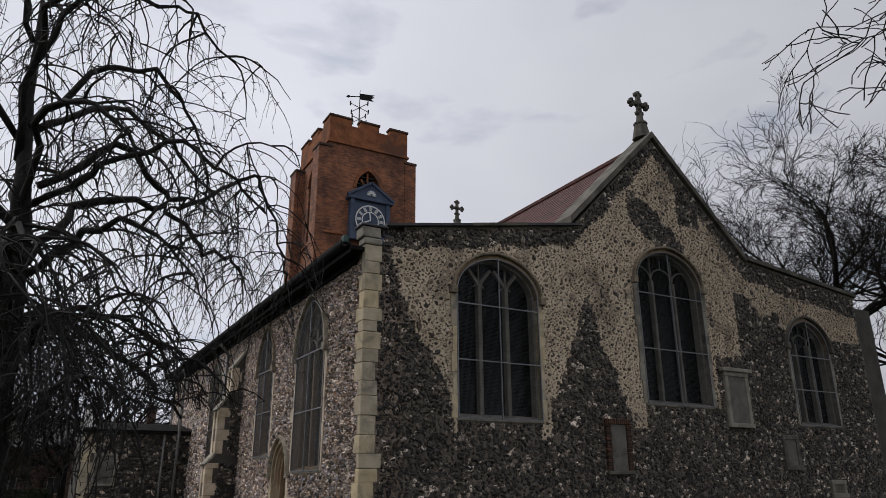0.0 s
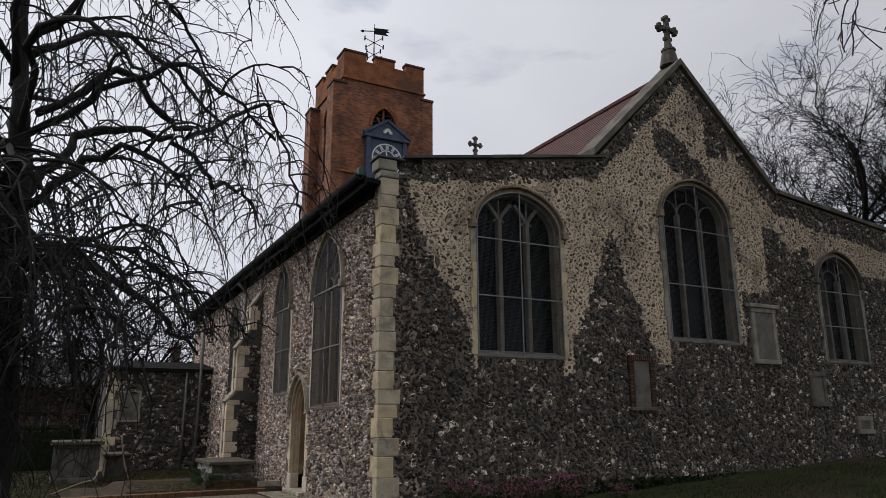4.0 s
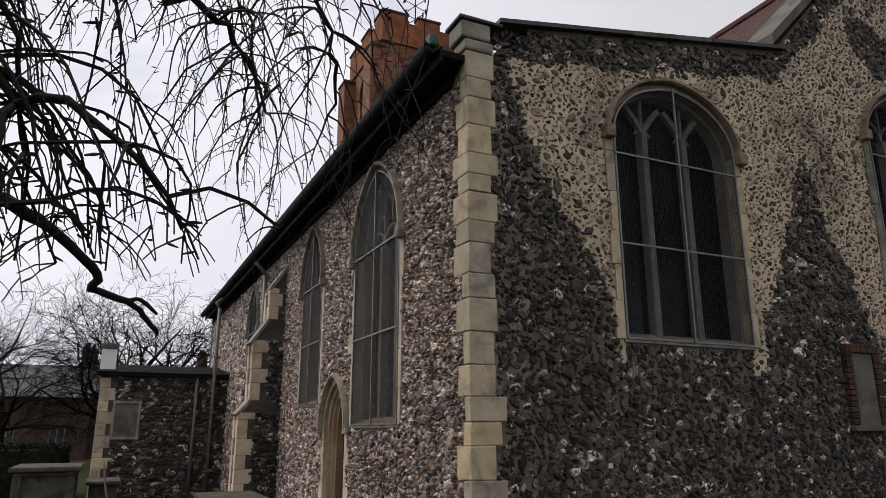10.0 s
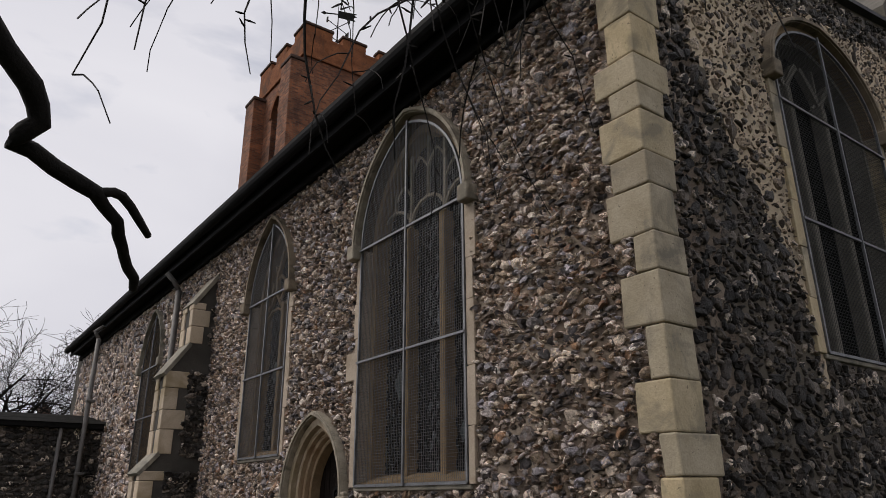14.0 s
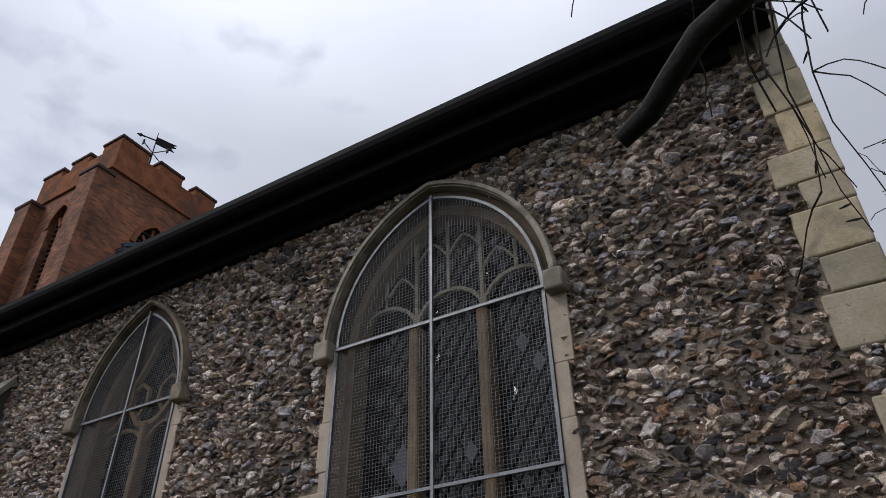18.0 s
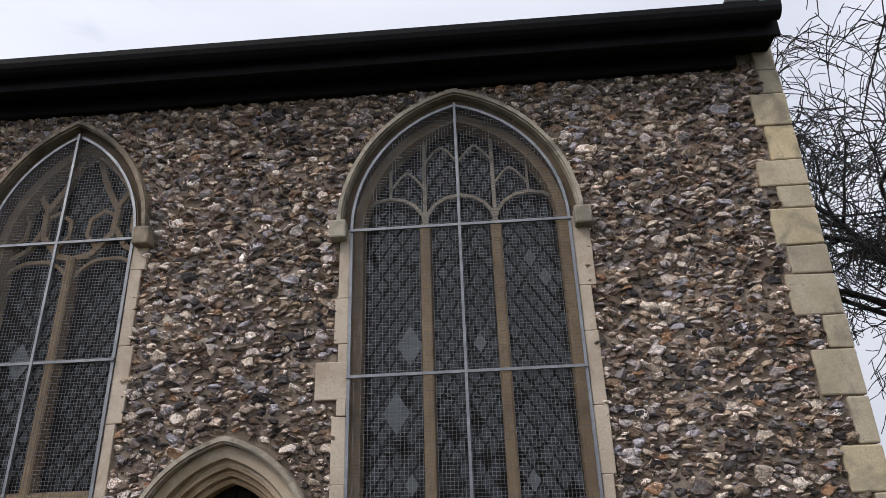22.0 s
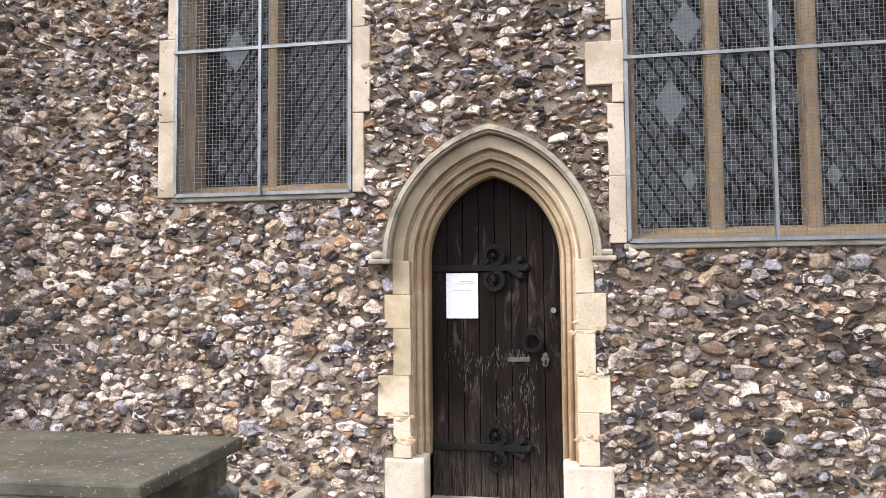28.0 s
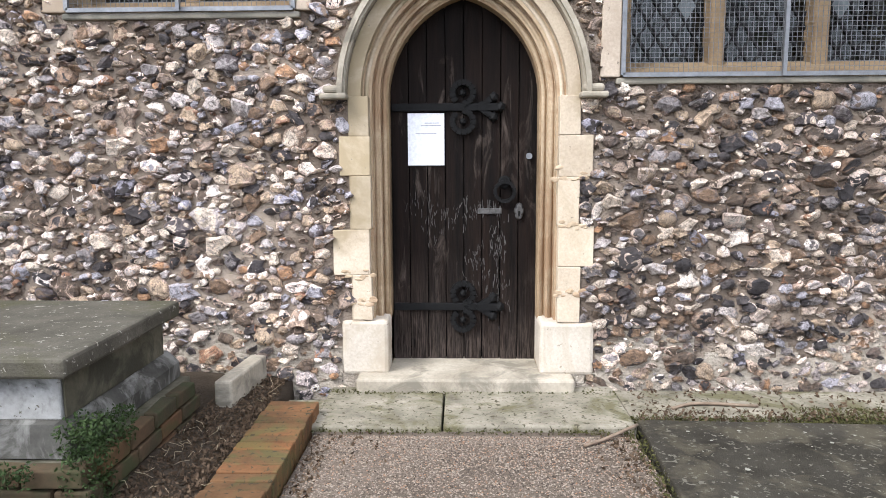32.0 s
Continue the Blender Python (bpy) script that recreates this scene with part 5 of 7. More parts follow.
def downpipe(x, z0, z1, y=-0.12):
    p = root("downpipe", HERE, "grey painted iron rainwater pipe on a flint wall", "downpipe", "rainwater pipes")
    pts = [(x, y, z0), (x, y, z1)]
    bm = bmesh.new()
    tube(bm, pts, 0.05, 10)
    part("pipe", bm, "pipe", p, smooth=True)
    for z in np.arange(z0 + 0.6, z1 - 0.2, 1.5):
        part("collar", boxes((x - 0.075, x + 0.075, y - 0.06, y + 0.12, z, z + 0.06), bevel=0.015), "pipe", p)
    bm = bmesh.new()
    tube(bm, [(x, y, z1), (x, y - 0.1, z1 + 0.15), (x, -0.36, z1 + 0.28)], 0.045, 8)
    part("swan_neck", bm, "pipe", p, smooth=True)


def build_annex():
    a = root("annex", pose(-14.6, 0, 0, 0, 0, 90), "low flint annex with stone corner blocks and slate roof", "annex", kind="structure")
    bm = bmesh.new()
    prism(bm, [(-3.2, -0.5), (0, -0.5), (0, 3.05), (-3.2, 3.05)], 0, 5.5)
    core = part("core", bm, "mortar_dark", a)
    rnd = random.Random(6)
    z, k = -0.2, 0
    while z < 3.0:
        h = rnd.uniform(0.24, 0.34)
        w = 0.36 if k % 2 else 0.22
        part("quoin", boxes((-3.225, -3.2 + w, -0.025, 0.4 if k % 2 else 0.25, z + 0.003, min(z + h, 3.03) - 0.003), bevel=0.012), "quoin", a)
        z, k = z + h, k + 1
    part("eaves_board", boxes((-3.3, -0.03, -0.14, 0.02, 3.05, 3.17), bevel=0.01), "soffit", a)
    for i in range(7):
        bm = bmesh.new()
        prism(bm, [(-3.3, 3.16 + i * 0.05), (0.0, 3.16 + i * 0.05), (0.0, 3.21 + i * 0.05), (-3.3, 3.21 + i * 0.05)], -0.16 + i * 0.33, 0.22 + i * 0.33)
        part("slate_course", bm, "slate", a)
    fr = root("wall_tablet", pose(-14.6, -2.53, 1.93, 0, 0, 90), "grey slate tablet in a pale stone frame", "tablet", "wall tablets")
    part("panel", boxes((-0.27, 0.27, -0.03, 0.0, -0.42, 0.42)), "slate_plaque", fr)
    for d in ((-0.34, -0.27, -0.06, 0, -0.49, 0.49), (0.27, 0.34, -0.06, 0, -0.49, 0.49), (-0.27, 0.27, -0.06, 0, 0.42, 0.49), (-0.27, 0.27, -0.06, 0, -0.49, -0.42)):
        part("frame", boxes(d, bevel=0.008), "limestone_grey", fr)
    ch = root("chimney_stub", pose(-14.75, -3.08, 3.16), "white rendered chimney stub with dark cap", "chimney")
    part("stack", boxes((-0.25, 0.12, -0.2, 0.17, -0.1, 0.60), bevel=0.01), "white_paint", ch)
    part("cap", boxes((-0.3, 0.16, -0.24, 0.21, 0.60, 0.74), bevel=0.02), "slate", ch)
    return core


buttress = build_buttress(-8.38, -7.88)
downpipe(-9.6, 0, 5.0)
downpipe(-14.46, 0, 5.0, y=-0.42)
annex_core = build_annex()
dp = root("downpipe", HERE, "thin grey rainwater pipe on the annex wall", "downpipe", "rainwater pipes")
bm = bmesh.new()
tube(bm, [(-14.52, -0.85, 0), (-14.52, -0.85, 3.05)], 0.04, 8)
part("pipe", bm, "pipe", dp, smooth=True)


# ---- wall tablets of the gable ----
def brick_niche(u, z0, z1, w):
    """A pale slab let into a frame of small bricks on edge."""
    t = root("wall_tablet", EAST @ Matrix.Translation((u, 0, 0)), "pale stone slab framed with small weathered bricks", "tablet", "wall tablets")
    part("panel", boxes((-w / 2, w / 2, -0.05, 0.0, z0, z1 - 0.09), bevel=0.006), "slate_plaque", t)
    rnd, z = random.Random(3), z0 + 0.02
    while z < z1 - 0.1:
        for s in (-1, 1):
            a = s * (w / 2 + 0.065)
            part("brick", boxes((a - 0.06, a + 0.06, -0.07 - rnd.uniform(0, 0.012), 0, z, z + 0.058), bevel=0.006), "niche_brick", t)
        z += 0.068
    x = -w / 2 - 0.12
    while x < w / 2 + 0.1:
        part("brick", boxes((x, x + 0.042, -0.09, 0, z1 - 0.085, z1 + rnd.uniform(0.0, 0.02)), bevel=0.005), "niche_brick", t)
        x += 0.052
    part("sill", boxes((-w / 2 - 0.14, w / 2 + 0.14, -0.09, 0, z0 - 0.07, z0 + 0.0), bevel=0.012), "coping", t)


M["niche_brick"] = plain("sooty_brick", (0.035, 0.022, 0.016), (0.10, 0.052, 0.034), 9, 0.9, fine=60, vary=((0.6, 0.7, 0.7), (1.4, 1.2, 1.1)))


def tablet(u, z0, z1, w, label, frame_mat="limestone_grey", cornice=True, mat="slate_plaque"):
    t = root("wall_tablet", EAST @ Matrix.Translation((u, 0, 0)), label, "tablet", "wall tablets")
    part("panel", boxes((-w / 2, w / 2, -0.05, 0.0, z0 + 0.1, z1 - 0.1), bevel=0.006), mat, t)
    for s in (-1, 1):
        part("side", boxes((s * (w / 2 + 0.05) - 0.05, s * (w / 2 + 0.05) + 0.05, -0.07, 0, z0 + 0.1, z1 - 0.1), bevel=0.008), frame_mat, t)
    part("base", boxes((-w / 2 - 0.12, w / 2 + 0.12, -0.09, 0, z0, z0 + 0.1), bevel=0.01), frame_mat, t)
    part("head", boxes((-w / 2 - 0.12, w / 2 + 0.12, -0.08, 0, z1 - 0.1, z1), bevel=0.01), frame_mat, t)
    if cornice:
        part("cornice", boxes((-w / 2 - 0.2, w / 2 + 0.2, -0.13, 0, z1, z1 + 0.09), bevel=0.015), frame_mat, t)
    return t


brick_niche(5.5, 1.69, 2.66, 0.40)
tablet(9.23, 2.62, 3.86, 0.58, "large grey memorial tablet in a pale stone frame")
tablet(10.85, 1.72, 2.5, 0.36, "plain pale memorial tablet", "coping", False)
tablet(12.42, 1.1, 1.5, 0.36, "small framed notice board", "limestone_grey", False)


# ---- ground ----
def ground_z(x, y):
    rise = 0.055 * min(max(y + 1.0, 0), 12) * min(max((x + 1.5) / 2.0, 0), 1)
    return -0.05 + rise


def build_ground():
    def lines(a, b, step, far):
        near = list(np.arange(a, b + 1e-6, step))
        return [-f + a for f in reversed(far)] + near + [b + f for f in far]
    far = [4, 12, 30, 80, 200, 600]
    xs, ys = lines(-18, 16, 0.5, far), lines(-14, 20, 0.5, far)
    verts, faces = [], []
    for y in ys:
        for x in xs:
            z = ground_z(x, y) + 0.03 * noise.noise(Vector((x * 0.7, y * 0.7, 0)))
            if -6 < x < -1.5 and -10 < y < 0.5:
                z = -0.085
            verts.append((x, y, z))
    n = len(xs)
    for j in range(len(ys) - 1):
        for i in range(n - 1):
            faces.append((j * n + i, j * n + i + 1, (j + 1) * n + i + 1, (j + 1) * n + i))
    ob = new("ground", arrays_mesh("ground", verts, np.array(faces), "grass"))
    tagged(ob, "rough winter grass of a churchyard", "ground", kind="structure")


build_ground()


def slab(name, x0, x1, y0, y1, z0, z1, mat, parent, turn=0.0, bevel=0.012, rough=0.006):
    bm = boxes((x0, x1, y0, y1, z0, z1), bevel=bevel)
    roughen(bm, rough, 3.0, x0)
    if turn:
        c = Matrix.Translation(((x0 + x1) / 2, (y0 + y1) / 2, 0))
        bmesh.ops.transform(bm, matrix=c @ Matrix.Rotation(radians(turn), 4, "Z") @ c.inverted(), verts=bm.verts)
    return part(name, bm, mat, parent)


# ---- path and paving at the door ----
path = root("pavement", HERE, "gravel path with mossy stone slabs before a door", "pavement", kind="structure")
slab("gravel", -4.98, -3.45, -9.0, -0.58, -0.2, -0.006, "gravel", path)
slab("paving_slab", -5.0, -4.37, -0.61, -0.03, -0.15, 0.022, "slab", path)
slab("paving_slab", -4.36, -3.44, -0.60, -0.03, -0.15, 0.026, "slab", path)
slab("paving_slab", -3.43, -2.55, -0.42, -0.03, -0.15, 0.012, "slab", path)
slab("paving_slab", -2.54, -0.6, -0.40, -0.03, -0.15, 0.006, "slab", path)
slab("paving_slab", -6.2, -5.01, -0.45, -0.10, -0.15, -0.03, "slab", path)
led = root("ledger_slab", HERE, "dark lichen-spotted grave slab set flat beside a path", "grave slab")
slab("slab", -3.45, -2.2, -2.6, -0.50, -0.12, 0.016, "ledger", led, turn=-2)
led = root("ledger_slab", HERE, "dark lichen-spotted grave slab set flat by a wall", "grave slab")
slab("slab", -2.1, -1.0, -2.5, -0.5, -0.12, 0.012, "ledger", led, turn=1)


# ---- door ----
M["chalk"] = plain("faint_chalk", (0.045, 0.04, 0.037), (0.11, 0.10, 0.095), 30, 0.95)


def build_door():
    d = root("door_1", pose(0, 0, 0), "closed dark oak plank door in a pointed stone arch", "door", kind="structure")
    cx, w = DOOR.cx, DOOR.w
    y0 = 0.262
    n = 8
    for i in range(n):
        a, b = cx - w + 2 * w * i / n + 0.003, cx - w + 2 * w * (i + 1) / n - 0.003
        pts = [(a, 0.09), (b, 0.09)] + [(x, DOOR.top(x) + 0.02) for x in np.linspace(b, a, 5)]
        bm = bmesh.new()
        prism(bm, pts, y0 + 0.002 * (i % 3), y0 + 0.05)
        part("plank", bm, "oak", d)
    # moulded arch and jambs: steps of stone going in
    for k, (d0, d1, ya, yb) in enumerate(((0.0, 0.045, 0.16, 0.30), (0.04, 0.085, 0.105, 0.30), (0.08, 0.135, 0.05, 0.30), (0.13, 0.20, -0.012, 0.30))):
        a, b = DOOR.head(d0, 18), DOOR.head(d1, 18)
        full = lambda line: [(line[0][0], 0.10), *line, (line[-1][0], 0.10)]
        bm = bmesh.new()
        band(bm, full(a), full(b), ya, yb)
        # Inner steps browner: weathering, plus the hollows' shading put into the colour.
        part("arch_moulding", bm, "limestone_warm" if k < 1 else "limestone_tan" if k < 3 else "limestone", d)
        bm = bmesh.new()
        if k == 3:
            bm.free()
            continue
        line = DOOR.head((d0 + d1) / 2, 18)
        tube(bm, [(x, ya + 0.004, z) for x, z in full(line)], 0.014, 6)
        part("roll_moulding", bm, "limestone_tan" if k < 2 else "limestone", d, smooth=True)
    bm = bmesh.new()
    band(bm, DOOR.head(0.205, 18), DOOR.head(0.25, 18), -0.07, 0.02)
    band(bm, DOOR.head(0.218, 18), DOOR.head(0.245, 18), -0.09, -0.065)
    part("hood_mould", bm, "limestone_worn", d)
    for s in (-1, 1):
        x = cx + s * (w + 0.262)
        part("label_stop", boxes((x - 0.075, x + 0.068, -0.10, 0.02, 1.60, 1.632), bevel=0.01), "limestone_worn", d)
        part("label_stop", boxes((x - 0.06, x + 0.05, -0.085, 0.02, 1.634, 1.672), bevel=0.014), "limestone_worn", d)
    # bonded jamb blocks
    for s, rows in JAMBS.items():
        for za, zb, ext in rows[1:]:
            xa, xb = cx + s * (w + 0.09 + 0.006 * math.sin(za * 40)), cx + s * (w + ext)
            bm = boxes((min(xa, xb), max(xa, xb), -0.018, 0.3, za, zb - 0.0015), bevel=0.004)
            roughen(bm, 0.004, 6, za)
            part("jamb_block", bm, "limestone", d)
        xa, xb = cx + s * w, cx + s * (w + rows[0][2])
        part("footing", boxes((cx + s * w - 0.01 if s > 0 else cx - w - 0.27, cx + w + 0.31 if s > 0 else cx - w + 0.01, -0.006, 0.3, -0.06, 0.092)), "mortar_base", d)
        part("jamb_base", boxes((min(xa, xb), max(xa, xb), -0.018, 0.3, 0.085, rows[0][1] - 0.0015), bevel=0.022), "limestone_pale", d)
    bm = boxes((-4.85, -3.66, -0.13, 0.32, -0.02, 0.098), bevel=0.015)
    roughen(bm, 0.006, 4, 2)
    part("threshold", bm, "limestone_worn", d)
    # ironwork
    for z in (1.577, 0.42):
        h = bmesh.new()
        box(h, cx - w + 0.01, cx + 0.10, y0 - 0.022, y0 - 0.004, z - 0.022, z + 0.022, bevel=0.004)
        for k in (-1, 1):
            ribbon(h, [(cx - 0.02 + 0.06 * math.sin(t) + 0.015, z + k * (0.02 + 0.06 - 0.06 * math.cos(t))) for t in np.linspace(0, 5.6, 13)], 0.016, y0 - 0.012)
            bmesh.ops.create_icosphere(h, subdivisions=1, radius=0.022, matrix=Matrix.Translation((cx - 0.005, y0 - 0.012, z + k * 0.08)))
            bar(h, (cx + 0.08, z), (cx + 0.17, z + k * 0.055), 0.016, y0 - 0.012)
        bar(h, (cx + 0.08, z), (cx + 0.21, z), 0.02, y0 - 0.012)
        for q in ((0.17, 0.055), (0.17, -0.055), (0.21, 0)):
            bmesh.ops.create_icosphere(h, subdivisions=1, radius=0.032, matrix=Matrix.Translation((cx + q[0], y0 - 0.012, z + q[1])))
        part("strap_hinge", h, "iron", d)
    bm = bmesh.new()
    ribbon(bm, [(cx + 0.236 + 0.056 * math.cos(t), 1.098 + 0.056 * math.sin(t)) for t in np.linspace(0, 2 * math.pi, 17)], 0.010, y0 - 0.03)
    bmesh.ops.create_cone(bm, cap_ends=True, segments=16, radius1=0.04, radius2=0.03, depth=0.012, matrix=Matrix.Translation((cx + 0.236, y0 - 0.008, 1.15)) @ Matrix.Rotation(math.pi / 2, 4, "X"))
    part("door_handle", bm, "iron", d, "wrought iron ring handle")
    bm = bmesh.new()
    bmesh.ops.create_cone(bm, cap_ends=True, segments=14, radius1=0.018, radius2=0.018, depth=0.014, matrix=Matrix.Translation((cx + 0.375, y0 - 0.008, 1.30)) @ Matrix.Rotation(math.pi / 2, 4, "X"))
    part("lock_cylinder", bm, "guard", d, "bright metal lock cylinder")
    bm = bmesh.new()
    for z, r in ((0.985, 0.03), (0.955, 0.022), (1.012, 0.02)):
        bmesh.ops.create_cone(bm, cap_ends=True, segments=16, radius1=r, radius2=r * 0.7, depth=0.02, matrix=Matrix.Translation((cx + 0.32, y0 - 0.01, z)) @ Matrix.Rotation(math.pi / 2, 4, "X"))
    lock = part("escutcheon", bm, "guard_dull", d, "dull grey metal lock plate")
    part("keyhole", boxes((cx + 0.314, cx + 0.326, y0 - 0.0225, y0 - 0.019, 0.955, 0.985), bevel=0.001), "soffit", lock)
    bm = boxes((cx + 0.08, cx + 0.22, y0 - 0.006, y0, 0.968, 1.0), bevel=0.003)
    part("latch_plate", bm, "guard_dull", d, "worn metal latch plate")
    bm = boxes((cx - w, cx + w, y0 + 0.06, y0 + 0.1, 0, DOOR.za + 0.1))
    part("backing", bm, "soffit", d)
    marks, rm = bmesh.new(), random.Random(14)
    for mx, mz, sx, sz, count in ((-0.27, 1.02, 0.03, 0.05, 16), (-0.20, 0.88, 0.02, 0.07, 26), (-0.10, 0.92, 0.03, 0.05, 26), (0.02, 0.98, 0.03, 0.05, 24), (0.13, 0.98, 0.05, 0.02, 34), (0.06, 0.66, 0.05, 0.06, 34), (0.20, 0.74, 0.03, 0.12, 60), (0.22, 0.45, 0.05, 0.12, 40), (0.12, 0.55, 0.06, 0.06, 22)):
        for _ in range(count):
            x, z, q = cx + mx + rm.gauss(0, sx), mz + rm.gauss(0, sz), rm.uniform(0.01, 0.05)
            if abs(x - cx) < w - 0.03:
                bar(marks, (x, z), (x + rm.gauss(0, 0.2) * q, z + q), rm.uniform(0.0008, 0.0022), y0 + 0.001)
    tagged(part("scratch", marks, "chalk", d), "faint pale scratches and worn streaks", kind="stuff")
    for s, zs in ((-1, (0.655, 0.50)), (1, (0.55, 0.923, 1.19))):
        for z in zs:
            bm = bmesh.new()
            for _ in range(9):
                x, r = cx + s * (w + rm.uniform(0.06, 0.24)), rm.uniform(0.008, 0.02)
                bmesh.ops.create_icosphere(bm, subdivisions=1, radius=1, matrix=Matrix.Translation((x, -0.017, z + rm.gauss(0, 0.014))) @ Matrix.Diagonal((r * 1.6, 0.005, r * 0.8, 1)))
            roughen(bm, 0.006, 40, z)
            part("crumbled_patch", bm, "limestone_tan", d, "crumbled brown patch at a joint")
    p = root("paper_notice", pose(-4.476, y0 - 0.006, 1.397), "white sheet of paper pinned to a door", "notice")
    part("sheet", boxes((-0.105, 0.105, -0.002, 0.003, -0.148, 0.148)), "paper", p)
    for z, a, b in ((0.09, -0.01, 0.075), (0.075, -0.03, 0.085), (0.03, -0.06, 0.06)):
        part("text_line", boxes((a, b, -0.0035, -0.002, z, z + 0.005)), "ink", p)


build_door()


# ---- tombs, brick edging, kerb ----
def build_tombs():
    t = root("chest_tomb", pose(0, 0, -0.05), "low mossy chest tomb with a thick overhanging top", "tomb")
    slab("top", -7.55, -5.64, -1.50, -0.50, 0.59, 0.665, "tomb_top", t, bevel=0.014)
    slab("chest", -7.45, -6.05, -1.44, -0.58, 0.42, 0.59, "tomb_side", t, bevel=0.006)
    slab("chest", -6.045, -5.70, -1.436, -0.584, 0.42, 0.59, "tomb_side", t, bevel=0.006)
    # Added thin sheet: colours the east end dark, shade under the overhang included.
    slab("end_shade_sheet", -5.699, -5.690, -1.42, -0.60, 0.425, 0.585, "tomb_end", t, bevel=0.002, rough=0.001)
    bm = bmesh.new()
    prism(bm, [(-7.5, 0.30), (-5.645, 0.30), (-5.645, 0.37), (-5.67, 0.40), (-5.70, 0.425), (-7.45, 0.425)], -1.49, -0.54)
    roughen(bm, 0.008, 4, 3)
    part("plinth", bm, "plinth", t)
    rnd = random.Random(12)
    for r in range(3):
        z = 0.068 + 0.078 * r
        x = -7.6 + (0.11 if r % 2 else 0)
        while x < -5.60:
            slab("brick", x, min(x + 0.215, -5.545), -1.565 + rnd.uniform(0, 0.008), -1.47, z, z + 0.067, "moss_brick" if rnd.random() < 0.85 else "edging_brick", t, bevel=0.008)
            x += 0.227
        y = -1.46 + (0.06 if r % 2 else 0)
        while y < -0.6:
            slab("brick", -5.65, -5.545 - rnd.uniform(0, 0.008), y, y + 0.205, z, z + 0.067, "moss_brick", t, bevel=0.008)
            y += 0.217
    slab("footing", -7.55, -5.60, -1.51, -0.52, -0.06, 0.292, "footing_stone", t)
    c = root("chest_tomb", pose(-11.2, -3.95, -0.05), "tall panelled chest tomb of pale stone", "tomb")
    slab("top", -0.95, 1.0, -0.62, 0.62, 0.93, 1.03, "tomb_top", c, bevel=0.03)
    slab("moulding", -0.86, 0.92, -0.54, 0.54, 0.85, 0.93, "tomb_far", c, bevel=0.03)
    slab("chest", -0.80, 0.84, -0.46, 0.46, 0.14, 0.86, "tomb_far", c)
    slab("plinth", -0.92, 0.96, -0.56, 0.56, -0.05, 0.14, "tomb_far", c, bevel=0.03)
    for sx, sy in ((0.84, -0.46), (0.84, 0.46), (-0.8, 0.46), (-0.8, -0.46)):
        slab("corner_post", sx - 0.1, sx + 0.06, sy - 0.08, sy + 0.08, 0.14, 0.86, "tomb_far", c, bevel=0.02)
    c = root("chest_tomb", pose(-12.6, -2.9, -0.05), "small worn chest tomb beside the annex", "tomb")
    slab("top", -0.7, 0.7, -0.35, 0.35, 0.55, 0.64, "tomb_top", c, bevel=0.03)
    slab("chest", -0.6, 0.6, -0.28, 0.28, -0.05, 0.56, "tomb_far", c)
    # brick edging beside the path, one brick on edge after the other
    e = root("brick_edging", pose(0, 0, 0), "low orange brick wall edging a path", "edging wall")
    y, k = -0.47, 0
    rnd = random.Random(3)
    while y > -4.2:
        bm = boxes((-0.122, 0.122, -0.0335, 0.0335, -0.07, 0.085), bevel=0.006)
        roughen(bm, 0.003, 9, k)
        part("brick", bm, "edging_brick", e, matrix=pose(-5.11 + 0.0 * y + rnd.uniform(-0.004, 0.004), y, rnd.uniform(-0.003, 0.003), 0, 0, rnd.uniform(-1, 1)))
        y, k = y - 0.073, k + 1
    slab("bed", -5.225, -4.997, -4.2, -0.44, -0.2, 0.074, "pale_joint", e, bevel=0.004, rough=0.001)
    kb = root("kerb_stone", HERE, "loose mossy kerb stone lying by a wall", "kerb stone")
    slab("stone", -5.48, -5.385, -0.50, -0.02, 0.0, 0.205, "limestone_worn", kb, turn=-5, bevel=0.015)
    bm = bmesh.new()
    n = 24
    grid = [[bm.verts.new((x, y, ((0.05 if x > -5.3 else 0.075 if x > -5.6 else 0.10) if -3.2 < y else -0.03 if x < -7 else 0.0) - (0.16 if x in (-8.6, -5.22) or y < -4.1 else 0) + 0.018 * noise.noise(Vector((x * 4, y * 4, 1)))))
             for x in (-8.6, -8.5, -8.0, -7.6, -7.2, -6.8, -6.4, -6.0, -5.75, -5.5, -5.35, -5.23, -5.22)] for y in [-4.2 + 4.2 * k / n for k in range(n + 1)]]
    for ra, rb in zip(grid, grid[1:]):
        for k in range(len(ra) - 1):
            bm.faces.new((ra[k], ra[k + 1], rb[k + 1], rb[k]))
    so = part("soil_bed", bm, "soil", None, smooth=True)
    tagged(so, "leaf-strewn soil bed beside a tomb", "soil", kind="structure")


build_tombs()


